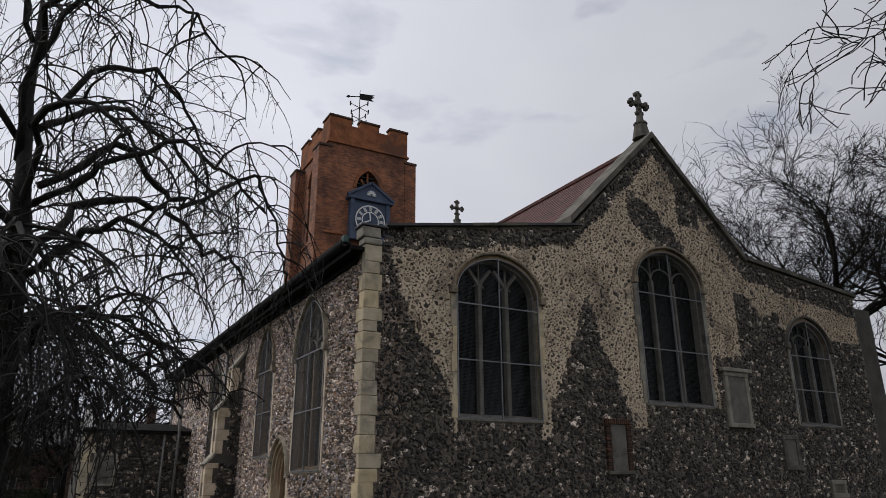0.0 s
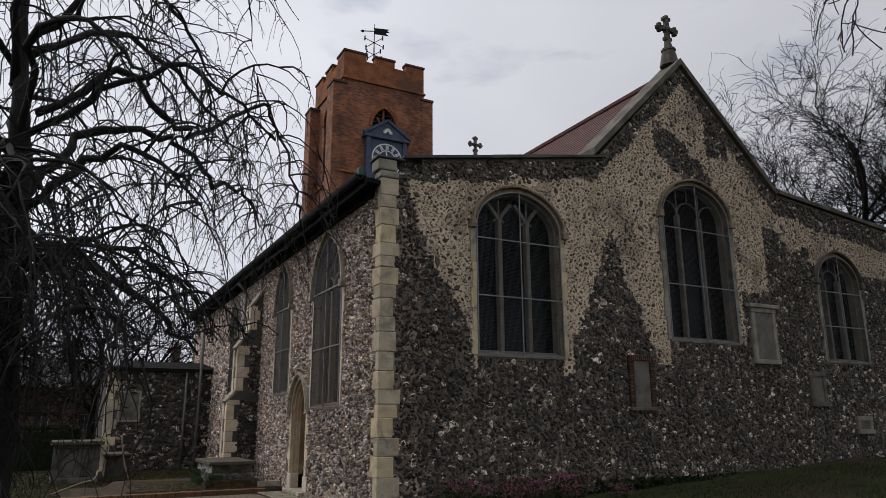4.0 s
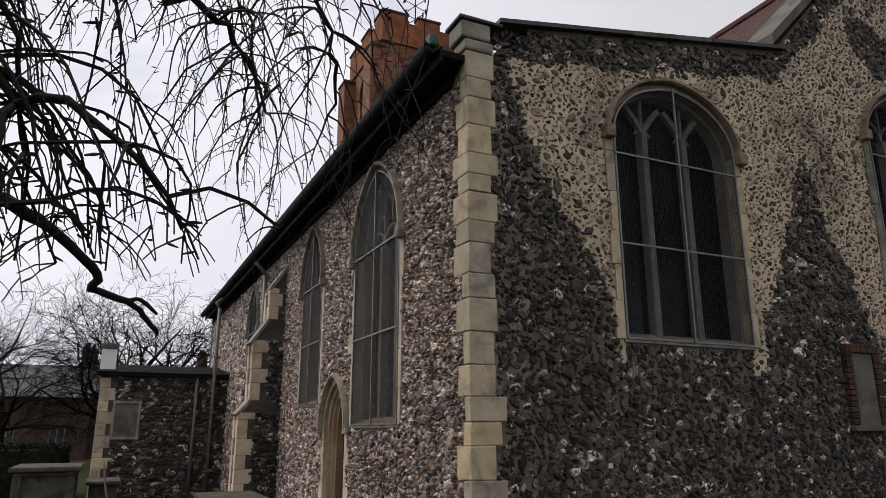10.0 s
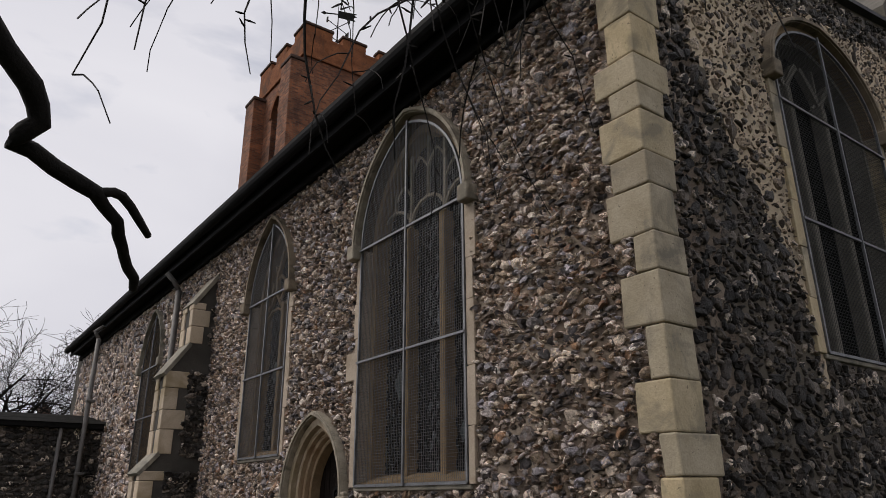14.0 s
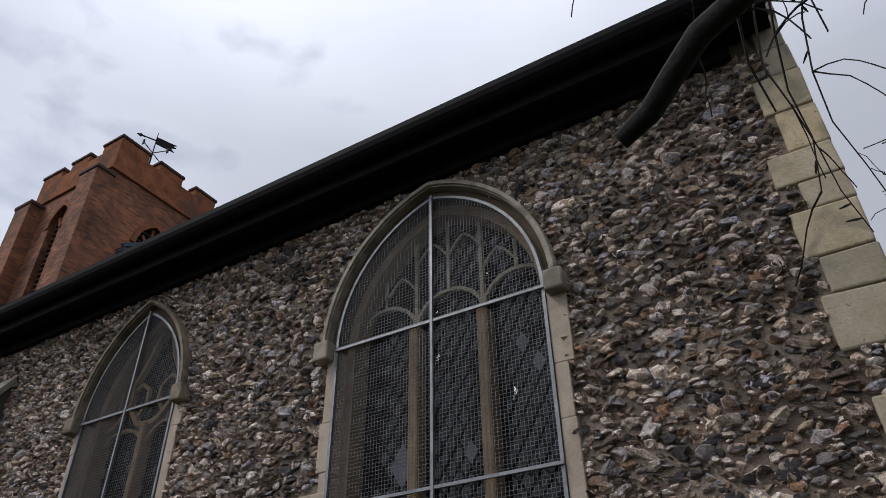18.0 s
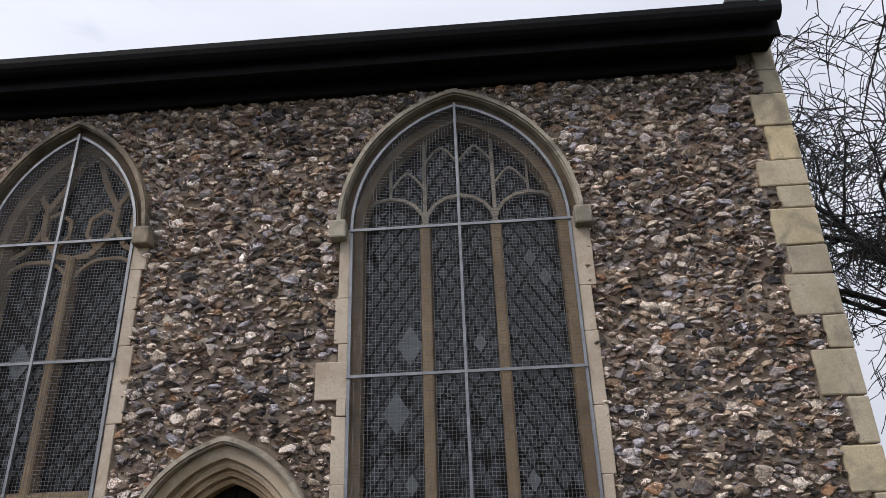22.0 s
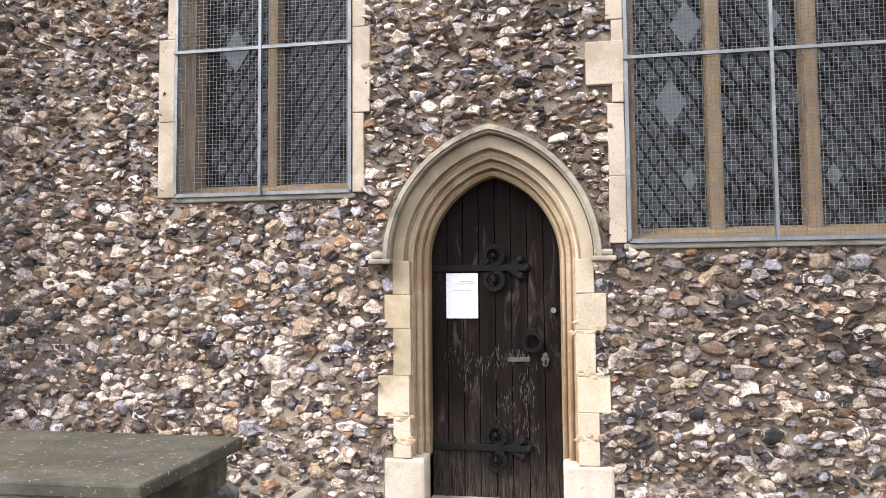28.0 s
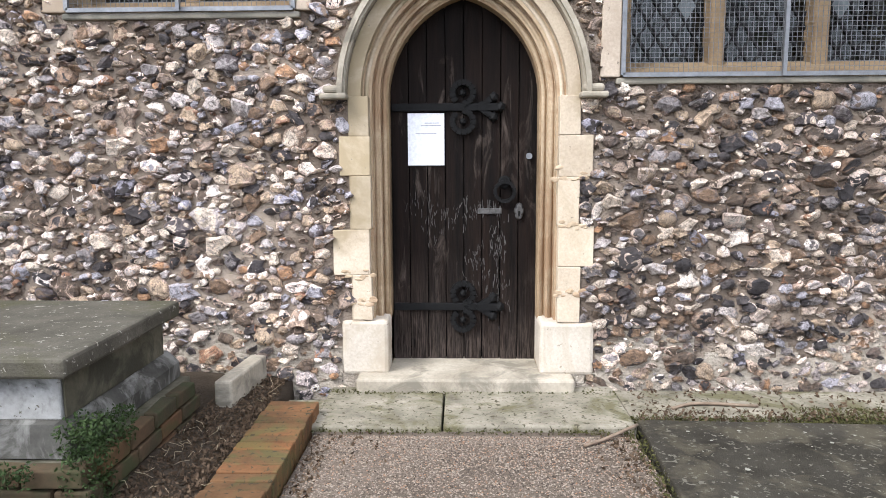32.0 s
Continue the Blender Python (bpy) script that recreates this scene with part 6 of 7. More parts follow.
# ---- trees ----
def grow(bm, p, d, r, length, level, rnd, droop, spread, kids, last, lean=Vector((0, 0, 0)), wander=0.22, rmin=0.004):
    """A branch with its side branches, out to the twigs."""
    n = 5 if level < last else 4
    pts, radii, q, v = [Vector(p)], [r], Vector(p), Vector(d).normalized()
    for i in range(n):
        v = (v + Vector((rnd.gauss(0, wander), rnd.gauss(0, wander), rnd.gauss(0, wander) * 0.7 - droop[level])) + lean).normalized()
        q = q + v * length / n
        pts.append(q.copy())
        radii.append(max(rmin, r * (1 - 0.72 * (i + 1) / n)))
    tube(bm[min(level, len(bm) - 1)], pts, radii, (8, 6, 5, 4, 3, 3)[min(level, 5)])
    if level == last:
        return
    for _ in range(kids[level]):
        f = rnd.uniform(0.25, 1.0)
        i = min(n - 1, int(f * n))
        at = pts[i].lerp(pts[i + 1], f * n - i)
        axis = (pts[i + 1] - pts[i]).normalized()
        side = Vector((rnd.gauss(0, 1), rnd.gauss(0, 1), rnd.gauss(0, 1) * 0.8))
        side = (side - axis * side.dot(axis)).normalized()
        a = radians(rnd.uniform(*spread))
        grow(bm, at, axis * math.cos(a) + side * math.sin(a), max(rmin, radii[i] * rnd.uniform(0.42, 0.66)), length * rnd.uniform(0.45, 0.72), level + 1, rnd, droop, spread, kids, last, lean * 0.6, wander, rmin)


def bare_tree(name, x, y, z, h, r, seed, label, droop, kids, last, spread=(25, 60), limbs=None, mat="bark", lean=(0, 0, 0), trunk=0.4, rmin=0.004, reach=(0.42, 0.62), wander=0.24):
    t = root(name, pose(x, y, z), label, "tree", kind="")
    rnd = random.Random(seed)
    bms = [bmesh.new() for _ in range(3)]
    top, pts, radii = Vector((0, 0, -0.2)), [Vector((0, 0, -0.2))], [r * 1.5]
    for i in range(5):
        top = top + Vector((rnd.gauss(0, 0.1) * h * 0.08 + lean[0] * h * 0.08, rnd.gauss(0, 0.1) * h * 0.08 + lean[1] * h * 0.08, h * trunk / 5))
        pts.append(top.copy())
        radii.append(r * (1 - 0.08 * i))
    tube(bms[0], pts, radii, 10)
    for k in range(limbs or kids[0]):
        a = 2 * math.pi * (k + rnd.uniform(-0.3, 0.3)) / (limbs or kids[0])
        tilt = rnd.uniform(0.5, 1.2)
        i = rnd.choice((3, 4, 5, 5, 5))
        grow([bms[1], bms[1], bms[2]], pts[i], Vector((math.cos(a) * math.sin(tilt), math.sin(a) * math.sin(tilt), math.cos(tilt))), r * rnd.uniform(0.45, 0.7), h * rnd.uniform(*reach), 0, rnd, droop, spread, kids, last, wander=wander, rmin=rmin)
    part("trunk", bms[0], mat, t, smooth=True)
    part("limb_crown", bms[1], mat, t, smooth=True)
    tagged(part("twig_mass", bms[2], mat, t), kind="stuff")
    return t


WALK_X, WALK_Y = (-4.3, -2.3, 0.0, 1.5, 3.2, 5.0, 6.7, 9.0, 10.8), (-4.0, -4.6, -3.6, -3.5, -3.1, -3.0, -3.0, -3.8, -4.6)


def over_path(p):
    """Whether a low twig would hang in the way of someone walking by."""
    return p.z < 2.2 and abs(p.y - float(np.interp(p.x, WALK_X, WALK_Y))) < 0.75


def sprig(bm, p, d, r, length, pull, rnd, n=6, wob=0.20):
    pts, radii, q, v = [Vector(p)], [r], Vector(p), Vector(d).normalized()
    for i in range(n):
        v = (v + Vector((rnd.gauss(0, wob), rnd.gauss(0, wob), -pull + rnd.gauss(0, wob * 0.6)))).normalized()
        q = q + v * length / n
        if over_path(q) or q.x < -0.9 and q.y > -6 or q.y > -0.35 and q.z < 5.9 and q.x < 0.5 or q.z < 0.5:
            break
        pts.append(q.copy())
        radii.append(max(0.0028, r * (1 - 0.75 * (i + 1) / n)))
    if len(pts) > 2:
        tube(bm, pts, radii, 3 if r < 0.012 else 5)
    return pts, radii


def twig_set(bm, pts, rnd, count, length, pull):
    """Hanging twigs with short side shoots and buds along a branch."""
    for _ in range(count):
        k = rnd.randrange(max(1, len(pts) // 4), len(pts))
        side = Vector((rnd.gauss(0, 1), rnd.gauss(0, 1), rnd.uniform(-0.2, 0.7))).normalized()
        got, _ = sprig(bm, pts[k], side, rnd.uniform(0.007, 0.0125), length * rnd.uniform(0.5, 1.25), pull * rnd.uniform(0.6, 1.2), rnd, 9, 0.21)
        for _ in range(3):
            if len(got) < 4:
                break
            j = rnd.randrange(2, len(got))
            s2 = Vector((rnd.gauss(0, 1), rnd.gauss(0, 1), rnd.uniform(-1, 0.2))).normalized()
            sprig(bm, got[j], s2, 0.0045, rnd.uniform(0.15, 0.5), 0.3, rnd, 5, 0.15)
        for _ in range(5 if len(got) > 4 else 0):
            j = rnd.randrange(1, len(got) - 1)
            at, s2 = got[j].lerp(got[j + 1], rnd.random()), Vector((rnd.gauss(0, 1), rnd.gauss(0, 1), rnd.uniform(-0.6, 0.4))).normalized()
            tube(bm, [at, at + s2 * 0.022, at + s2 * rnd.uniform(0.035, 0.06)], [0.0035, 0.006, 0.003], 3)


def smooth_line(pts, n=5):
    """A rounded line through a few points."""
    P = [Vector(p) for p in pts]
    P = [P[0] * 2 - P[1]] + P + [P[-1] * 2 - P[-2]]
    out = []
    for a, b, c, d in zip(P, P[1:], P[2:], P[3:]):
        for i in range(n):
            t = i / n
            out.append(0.5 * (2 * b + (c - a) * t + (2 * a - 5 * b + 4 * c - d) * t * t + (3 * b - a - 3 * c + d) * t ** 3))
    return out + [P[-2]]


def weeping_tree():
    t = root("weeping_tree", pose(0, 0, 0), "bare weeping tree with gnarled limbs and hanging twigs", "tree")
    rnd = random.Random(17)
    bm = bmesh.new()
    stem = smooth_line([(2.35, -5.0, -0.2), (2.25, -4.95, 1.4), (2.3, -5.0, 2.8), (2.1, -5.05, 4.0), (2.2, -5.1, 4.6), (2.05, -5.2, 5.6), (2.0, -5.3, 7.2)])
    tube(bm, stem, [0.27 - 0.24 * (i / (len(stem) - 1)) ** 0.8 for i in range(len(stem))], 10)
    roughen(bm, 0.03, 2.5, 1)
    part("trunk", bm, "bark", t, smooth=True)
    limbs = [([(2.15, -5.05, 3.7), (1.7, -4.6, 4.5), (1.35, -4.0, 5.1), (1.2, -3.4, 4.95), (1.3, -2.9, 4.5), (0.6, -2.4, 4.65), (-0.1, -2.0, 4.4)], 0.085),
             ([(2.2, -5.0, 3.1), (1.6, -4.6, 3.4), (1.1, -4.1, 3.2), (0.7, -3.7, 3.05), (0.35, -3.45, 2.98), (0.10, -3.18, 2.76), (0.02, -3.22, 2.665), (-0.125, -2.95, 2.61), (-0.36, -2.8, 2.53), (-0.60, -2.69, 2.43)], 0.075),
             ([(2.2, -4.95, 4.7), (1.9, -4.19, 5.47), (1.7, -3.7, 5.25), (1.6, -3.26, 4.95), (1.4, -2.8, 5.4), (1.2, -2.33, 5.75), (1.1, -2.0, 5.2), (1.05, -1.75, 4.45)], 0.07),
             ([(2.2, -5.0, 3.6), (2.9, -4.4, 4.0), (3.4, -3.9, 4.0), (3.6, -3.4, 3.5)], 0.07),
             ([(2.1, -5.2, 5.3), (1.3, -4.5, 6.3), (0.6, -3.7, 6.5), (0.1, -2.9, 6.0), (-0.1, -2.3, 5.4)], 0.07),
             ([(2.1, -5.2, 5.0), (3.0, -5.2, 6.2), (3.8, -4.8, 6.5), (4.5, -4.3, 5.9)], 0.07),
             ([(2.2, -5.0, 3.2), (1.4, -5.4, 3.9), (0.4, -5.5, 4.1), (-0.5, -5.2, 3.6)], 0.075),
             ([(2.1, -5.1, 4.4), (1.0, -5.2, 5.4), (-0.1, -4.7, 5.7), (-0.8, -4.2, 5.3)], 0.07),
             ([(2.2, -5.0, 4.0), (2.9, -5.9, 4.8), (3.2, -6.8, 4.8), (3.2, -7.4, 4.2)], 0.08),
             ([(2.1, -5.2, 5.4), (2.3, -4.6, 6.2), (2.5, -4.0, 6.3), (2.5, -3.5, 5.9), (2.4, -3.2, 5.4)], 0.06),
             ([(2.2, -5.0, 2.9), (3.1, -5.1, 3.5), (4.1, -5.2, 3.3), (4.8, -5.1, 2.7)], 0.07),
             ([(2.2, -5.0, 2.4), (3.0, -4.8, 2.9), (3.9, -4.5, 2.8), (4.6, -4.3, 2.3)], 0.06),
             ([(2.2, -5.0, 2.6), (2.7, -4.4, 3.2), (3.0, -3.9, 3.1), (3.2, -3.4, 2.7)], 0.06),
             ([(2.2, -5.0, 2.3), (2.9, -5.6, 2.8), (3.8, -5.9, 2.7), (4.5, -5.9, 2.1)], 0.06),
             ([(2.2, -5.0, 2.5), (3.2, -5.4, 2.9), (4.4, -5.9, 2.7), (5.4, -6.2, 2.0), (5.9, -6.3, 1.4)], 0.06),
             ([(2.2, -5.0, 2.2), (3.2, -5.9, 2.4), (4.4, -6.6, 2.2), (5.3, -6.9, 1.6)], 0.06),
             ([(2.2, -5.0, 2.0), (3.0, -5.4, 2.1), (3.9, -5.5, 1.9), (4.7, -5.6, 1.4)], 0.05),
             ([(2.2, -5.0, 2.7), (3.3, -4.9, 3.3), (4.6, -4.9, 3.4), (5.5, -5.0, 2.9), (5.9, -5.0, 2.4)], 0.055),
             ([(2.1, -5.1, 4.4), (2.7, -4.3, 4.9), (2.75, -3.6, 5.3), (3.0, -3.1, 5.0), (3.1, -2.6, 4.5)], 0.06),
             ([(2.1, -5.2, 5.2), (2.6, -5.9, 6.1), (2.9, -6.5, 6.2), (3.2, -7.1, 5.8), (3.3, -7.6, 5.2)], 0.06),
             ([(2.0, -5.3, 6.2), (2.4, -4.9, 7.1), (2.5, -4.3, 7.3), (2.9, -3.7, 7.0), (3.0, -3.2, 6.5)], 0.055),
             ([(2.0, -5.3, 6.6), (2.5, -5.7, 7.4), (3.0, -6.0, 7.4), (3.5, -6.2, 6.9)], 0.05),
             ([(2.2, -5.0, 3.5), (3.0, -5.6, 4.3), (3.5, -6.1, 4.4), (3.9, -6.4, 3.9), (4.1, -6.6, 3.5)], 0.055),
             ([(2.1, -5.1, 4.2), (2.9, -5.0, 5.1), (3.6, -4.7, 5.2), (4.0, -4.3, 4.8), (4.3, -4.0, 4.3)], 0.06)]
    tw = bmesh.new()
    for k, (pts, r) in enumerate(limbs):
        line = smooth_line(pts, 4)
        line = [q + Vector((rnd.gauss(0, 0.045), rnd.gauss(0, 0.045), rnd.gauss(0, 0.04))) * (0 if i in (0, len(line) - 1) else 0.15 if k == 1 else 1) for i, q in enumerate(line)]
        bm = bmesh.new()
        tip = 0.018 if k == 1 else 0.012
        r = r * 0.72
        tube(bm, line, [(r + (tip - r) * (i / (len(line) - 1))) * rnd.uniform(0.9, 1.1) for i in range(len(line))], 8)
        if k == 1:
            tube(bm, smooth_line([line[-9], (-0.16, -2.86, 2.64), (-0.29, -2.725, 2.556)], 3), [0.02, 0.02, 0.019, 0.018, 0.017, 0.016, 0.013], 6)
        limb = part("limb", bm, "bark", t, smooth=True)
        reach = len(line) // 2 if k == 1 else len(line)
        for _ in range(0 if k == 1 else 14 if 10 <= k < 18 else 8):
            j = rnd.randrange(2, reach)
            d = Vector((rnd.gauss(0, 1), rnd.gauss(0, 1), rnd.uniform(0.0, 0.9)))
            bm = bmesh.new()
            got, _ = sprig(bm, line[j], d, rnd.uniform(0.011, 0.021), rnd.uniform(0.7, 1.5), 0.27, rnd, 8, 0.2)
            if len(got) < 3:
                bm.free()
                continue
            part("branch", bm, "bark", limb, smooth=True)
            twig_set(tw, got, rnd, 6 if 10 <= k < 18 else 3, 1.2, 0.38)
        if k in (0, 2, 4):
            twig_set(tw, line[-9:], rnd, 16, 1.7, 0.5)
        if k != 1:
            twig_set(tw, line[3:], rnd, 28 if 10 <= k < 18 else 10, 1.5, 0.42)
        else:
            twig_set(tw, line[2:-20], rnd, 8, 0.8, 0.3)
    tagged(part("twig_mass", tw, "bark", t, "many thin hanging twigs with buds"), kind="stuff")


weeping_tree()
bare_tree("bare_tree", -10.0, 30.0, 0, 22.5, 0.36, 21, "tall bare winter tree behind the church", (-0.10, -0.08, -0.05, -0.02, 0.0), (5, 6, 5, 4), 4, limbs=9, mat="bark_far", rmin=0.010, reach=(0.27, 0.38), spread=(18, 46), wander=0.26)
bare_tree("bare_tree", -5.6, 31.0, 0, 21, 0.34, 25, "bare winter tree with dense twigs", (-0.10, -0.08, -0.05, -0.02, 0.0), (5, 6, 5, 4), 4, limbs=9, mat="bark_far", rmin=0.010, reach=(0.27, 0.38), spread=(18, 46), wander=0.26)
bare_tree("bare_tree", 9.8, 14.5, 0.5, 17, 0.21, 28, "large dark bare tree beside the gable", (0.01, 0.01, 0.02, 0.03, 0.03), (6, 5, 4, 3), 4, limbs=12, mat="bark", rmin=0.013, spread=(28, 62), trunk=0.5, reach=(0.25, 0.37), wander=0.24)
for i, (x, y, h) in enumerate(((-34, -3, 9), (-38, -8, 8), (-30, -9, 8), (-42, 0, 10), (-36, 4, 9), (-33, -1, 8))):
    bare_tree("bare_tree", x, y, 0, h, 0.2, 40 + i, "distant bare winter tree", (-0.05, -0.04, 0.0, 0.02), (5, 6, 5), 3, limbs=6, mat="bark_far", rmin=0.009)


# ---- far houses and hedge ----
def far_house(x, y, w, d, eave, ridge, label, turn=0):
    h = root("house", pose(x, y, -0.1, 0, 0, turn), label, "house", "houses beyond the churchyard")
    bm = bmesh.new()
    holes = [[(a, z), (a + 0.9, z), (a + 0.9, z + 1.2), (a, z + 1.2)] for a in (-w * 0.36, -0.45, w * 0.36 - 0.9) for z in (0.9, 3.1) if z + 1.3 < eave]
    holed(bm, [(-w / 2, 0), (w / 2, 0), (w / 2, eave), (-w / 2, eave)], holes, 0, 0.3)
    part("wall", bm, "far_brick", h, matrix=pose(0, 0, 0, 0, 0, 90))
    part("wall", boxes((-d, -0.3, -w / 2, -w / 2 + 0.3, 0, eave), (-d, -0.3, w / 2 - 0.3, w / 2, 0, eave), (-d, -d + 0.3, -w / 2 + 0.3, w / 2 - 0.3, 0, eave)), "far_brick", h)
    for loop in holes:
        (a, z0), (b, z1) = loop[0], loop[2]
        wn = part("window", boxes((a, b, 0.12, 0.16, z0, z1)), "far_glass", h, matrix=pose(0, 0, 0, 0, 0, 90))
        part("frame", boxes((a, b, 0.08, 0.12, z0, z0 + 0.07), (a, b, 0.08, 0.12, z1 - 0.07, z1), (a, a + 0.07, 0.08, 0.12, z0, z1), (b - 0.07, b, 0.08, 0.12, z0, z1), ((a + b) / 2 - 0.03, (a + b) / 2 + 0.03, 0.08, 0.12, z0, z1)), "limestone_grey", wn)
    bm = bmesh.new()
    prism(bm, [(0.35, eave - 0.1), (-d / 2, ridge), (-d - 0.35, eave - 0.1), (-d / 2, ridge - 0.25)], -w / 2 - 0.2, w / 2 + 0.2)
    part("roof", bm, "slate", h)
    for y2 in (-w / 2 + 0.6, w / 2 - 0.6):
        c = part("chimney", boxes((-d / 2 - 0.4, -d / 2 + 0.4, y2 - 0.35, y2 + 0.35, ridge - 0.8, ridge + 1.3), bevel=0.03), "far_brick", h)
        for k in (-0.2, 0.2):
            bm = bmesh.new()
            tube(bm, [(-d / 2 + k, y2, ridge + 1.3), (-d / 2 + k, y2, ridge + 1.65)], [0.13, 0.1], 8)
            part("pot", bm, "far_brick", c)


M["far_brick"] = plain("far_brown_brick", (0.06, 0.038, 0.028), (0.10, 0.062, 0.045), 1.5, 0.9)
M["far_glass"] = plain("far_window_glass", (0.02, 0.022, 0.025), (0.04, 0.043, 0.047), 1, 0.2, spec=0.6)
far_house(-46, -8.5, 9, 7, 4.0, 6.2, "brown brick house with slate roof and chimneys")
far_house(-49, -0.2, 9, 7, 4.3, 6.4, "brown brick house half hidden by trees", 4)
far_house(-44, -19, 10, 7, 4.2, 6.4, "brown brick house behind a hedge", -6)


def leaf_cloud(name, boxes_, count, size, mats, seed, parent=None, label="", kind="stuff"):
    """Many small folded leaves through some boxes."""
    rnd = np.random.default_rng(seed)
    vol = np.array([(b[1] - b[0]) * (b[3] - b[2]) * (b[5] - b[4]) for b in boxes_])
    pick = rnd.choice(len(boxes_), count, p=vol / vol.sum())
    B = np.array(boxes_, float)[pick]
    c = B[:, [0, 2, 4]] + rnd.random((count, 3)) * (B[:, [1, 3, 5]] - B[:, [0, 2, 4]])
    a = rnd.normal(size=(count, 3)); a /= np.linalg.norm(a, axis=1)[:, None]
    b = np.cross(a, rnd.normal(size=(count, 3))); b /= np.linalg.norm(b, axis=1)[:, None]
    n = np.cross(a, b)
    s = size * rnd.uniform(0.6, 1.3, (count, 1))
    v = np.stack([c - a * s, c + b * s * 0.55 + n * s * 0.2, c + a * s, c - b * s * 0.55 + n * s * 0.2], 1).reshape(-1, 3)
    f = (np.arange(count)[:, None, None] * 4 + np.array([[0, 1, 2], [0, 2, 3]])[None]).reshape(-1, 3)
    ob = new(name, arrays_mesh(name, v, f, mats, False))
    if parent:
        ob.parent = parent
    return tagged(ob, label, kind=kind)


M["hedge"] = plain("dark_hedge_leaf", (0.009, 0.013, 0.006), (0.022, 0.032, 0.013), 6, 0.7, spec=0.06)
hd = root("hedge", pose(0, 0, 0), "clipped dark evergreen hedge at the churchyard's edge", "hedge")
bm = boxes((-17.4, -16.2, -14, -3.9, -0.1, 1.2), bevel=0.1)
roughen(bm, 0.08, 1.5, 2)
part("core", bm, "hedge", hd)
leaf_cloud("foliage", [(-16.25, -16.1, -14, -3.85, 0.0, 1.3), (-17.4, -16.1, -14, -3.85, 1.15, 1.34), (-17.4, -16.1, -3.95, -3.8, 0, 1.3)], 16000, 0.045, "hedge", 5, hd, "small dark evergreen leaves")


# ---- flower bed at the corner ----
def flower_bed():
    rnd = random.Random(9)
    bed = root("flower_bed", pose(0, 0, 0), "bed of pink heather flowers at the foot of a wall", "flowers")
    rows = []
    for k in range(26):
        y, x = rnd.uniform(0.6, 3.7), rnd.uniform(0.35, 1.3)
        rows.append((x - 0.16, x + 0.16, y - 0.16, y + 0.16, 0.1, rnd.uniform(0.42, 0.62)))
    leaf_cloud("stem_mass", rows, 5200, 0.03, "ivy", 12, bed, "fine green stems and leaves")
    leaf_cloud("petal_mass", [(a, b, c, d, f - 0.14, f + 0.03) for a, b, c, d, e, f in rows[:13]], 1300, 0.022, "petal", 14, bed, "pink and mauve petals")
    leaf_cloud("petal_mass", [(a, b, c, d, f - 0.16, f + 0.02) for a, b, c, d, e, f in rows[13:]], 2600, 0.022, "petal_dull", 15, bed, "faded dusky pink petals")
    so = slab("soil_bed", 0.05, 1.5, 0.3, 4.2, -0.2, 0.16, "soil", None)
    tagged(so, "dark soil bed at the foot of a wall", "soil", kind="structure")
    leaf_cloud("ground_cover", [(0.05, 0.7, 4.2, 14.5, 0.1, 0.40), (0.05, 0.5, 0.0, 4.2, 0.0, 0.25)], 9000, 0.05, "hedge", 16, None, "low dark leafy ground cover along a wall")


M["petal_dull"] = plain("faded_petal", (0.10, 0.035, 0.05), (0.18, 0.07, 0.09), 20, 0.7)
flower_bed()


# ---- litter, ivy, gravel, twigs near the door ----
def blades(name, areas, count, size, mat, seed, label):
    """Short bent grass blades standing on the ground."""
    r = np.random.default_rng(seed)
    B = np.array(areas, float)
    size_of = (B[:, 1] - B[:, 0]) * (B[:, 3] - B[:, 2])
    k = r.choice(len(B), count, p=size_of / size_of.sum())
    x, y = B[k, 0] + r.random(count) * (B[k, 1] - B[k, 0]), B[k, 2] + r.random(count) * (B[k, 3] - B[k, 2])
    z = np.array([ground_z(p, q) - 0.03 for p, q in zip(x, y)])
    a, h, wd = r.uniform(0, 6.28, count), size * r.uniform(0.5, 1.4, count), size * 0.09
    bend = h * r.uniform(0.2, 0.9, count)
    foot = np.stack([x, y, z], 1)
    side = np.stack([-np.sin(a), np.cos(a), 0 * a], 1) * wd
    tip = foot + np.stack([np.cos(a) * bend, np.sin(a) * bend, h], 1)
    mid = foot + np.stack([np.cos(a) * bend * 0.3, np.sin(a) * bend * 0.3, h * 0.65], 1)
    v = np.stack([foot - side, foot + side, mid + side * 0.8, mid - side * 0.8, tip], 1).reshape(-1, 3)
    f = (np.arange(count)[:, None, None] * 5 + np.array([[0, 1, 2], [0, 2, 3], [3, 2, 4]])[None]).reshape(-1, 3)
    tagged(new(name, arrays_mesh(name, v, f, mat, False)), label, kind="stuff")


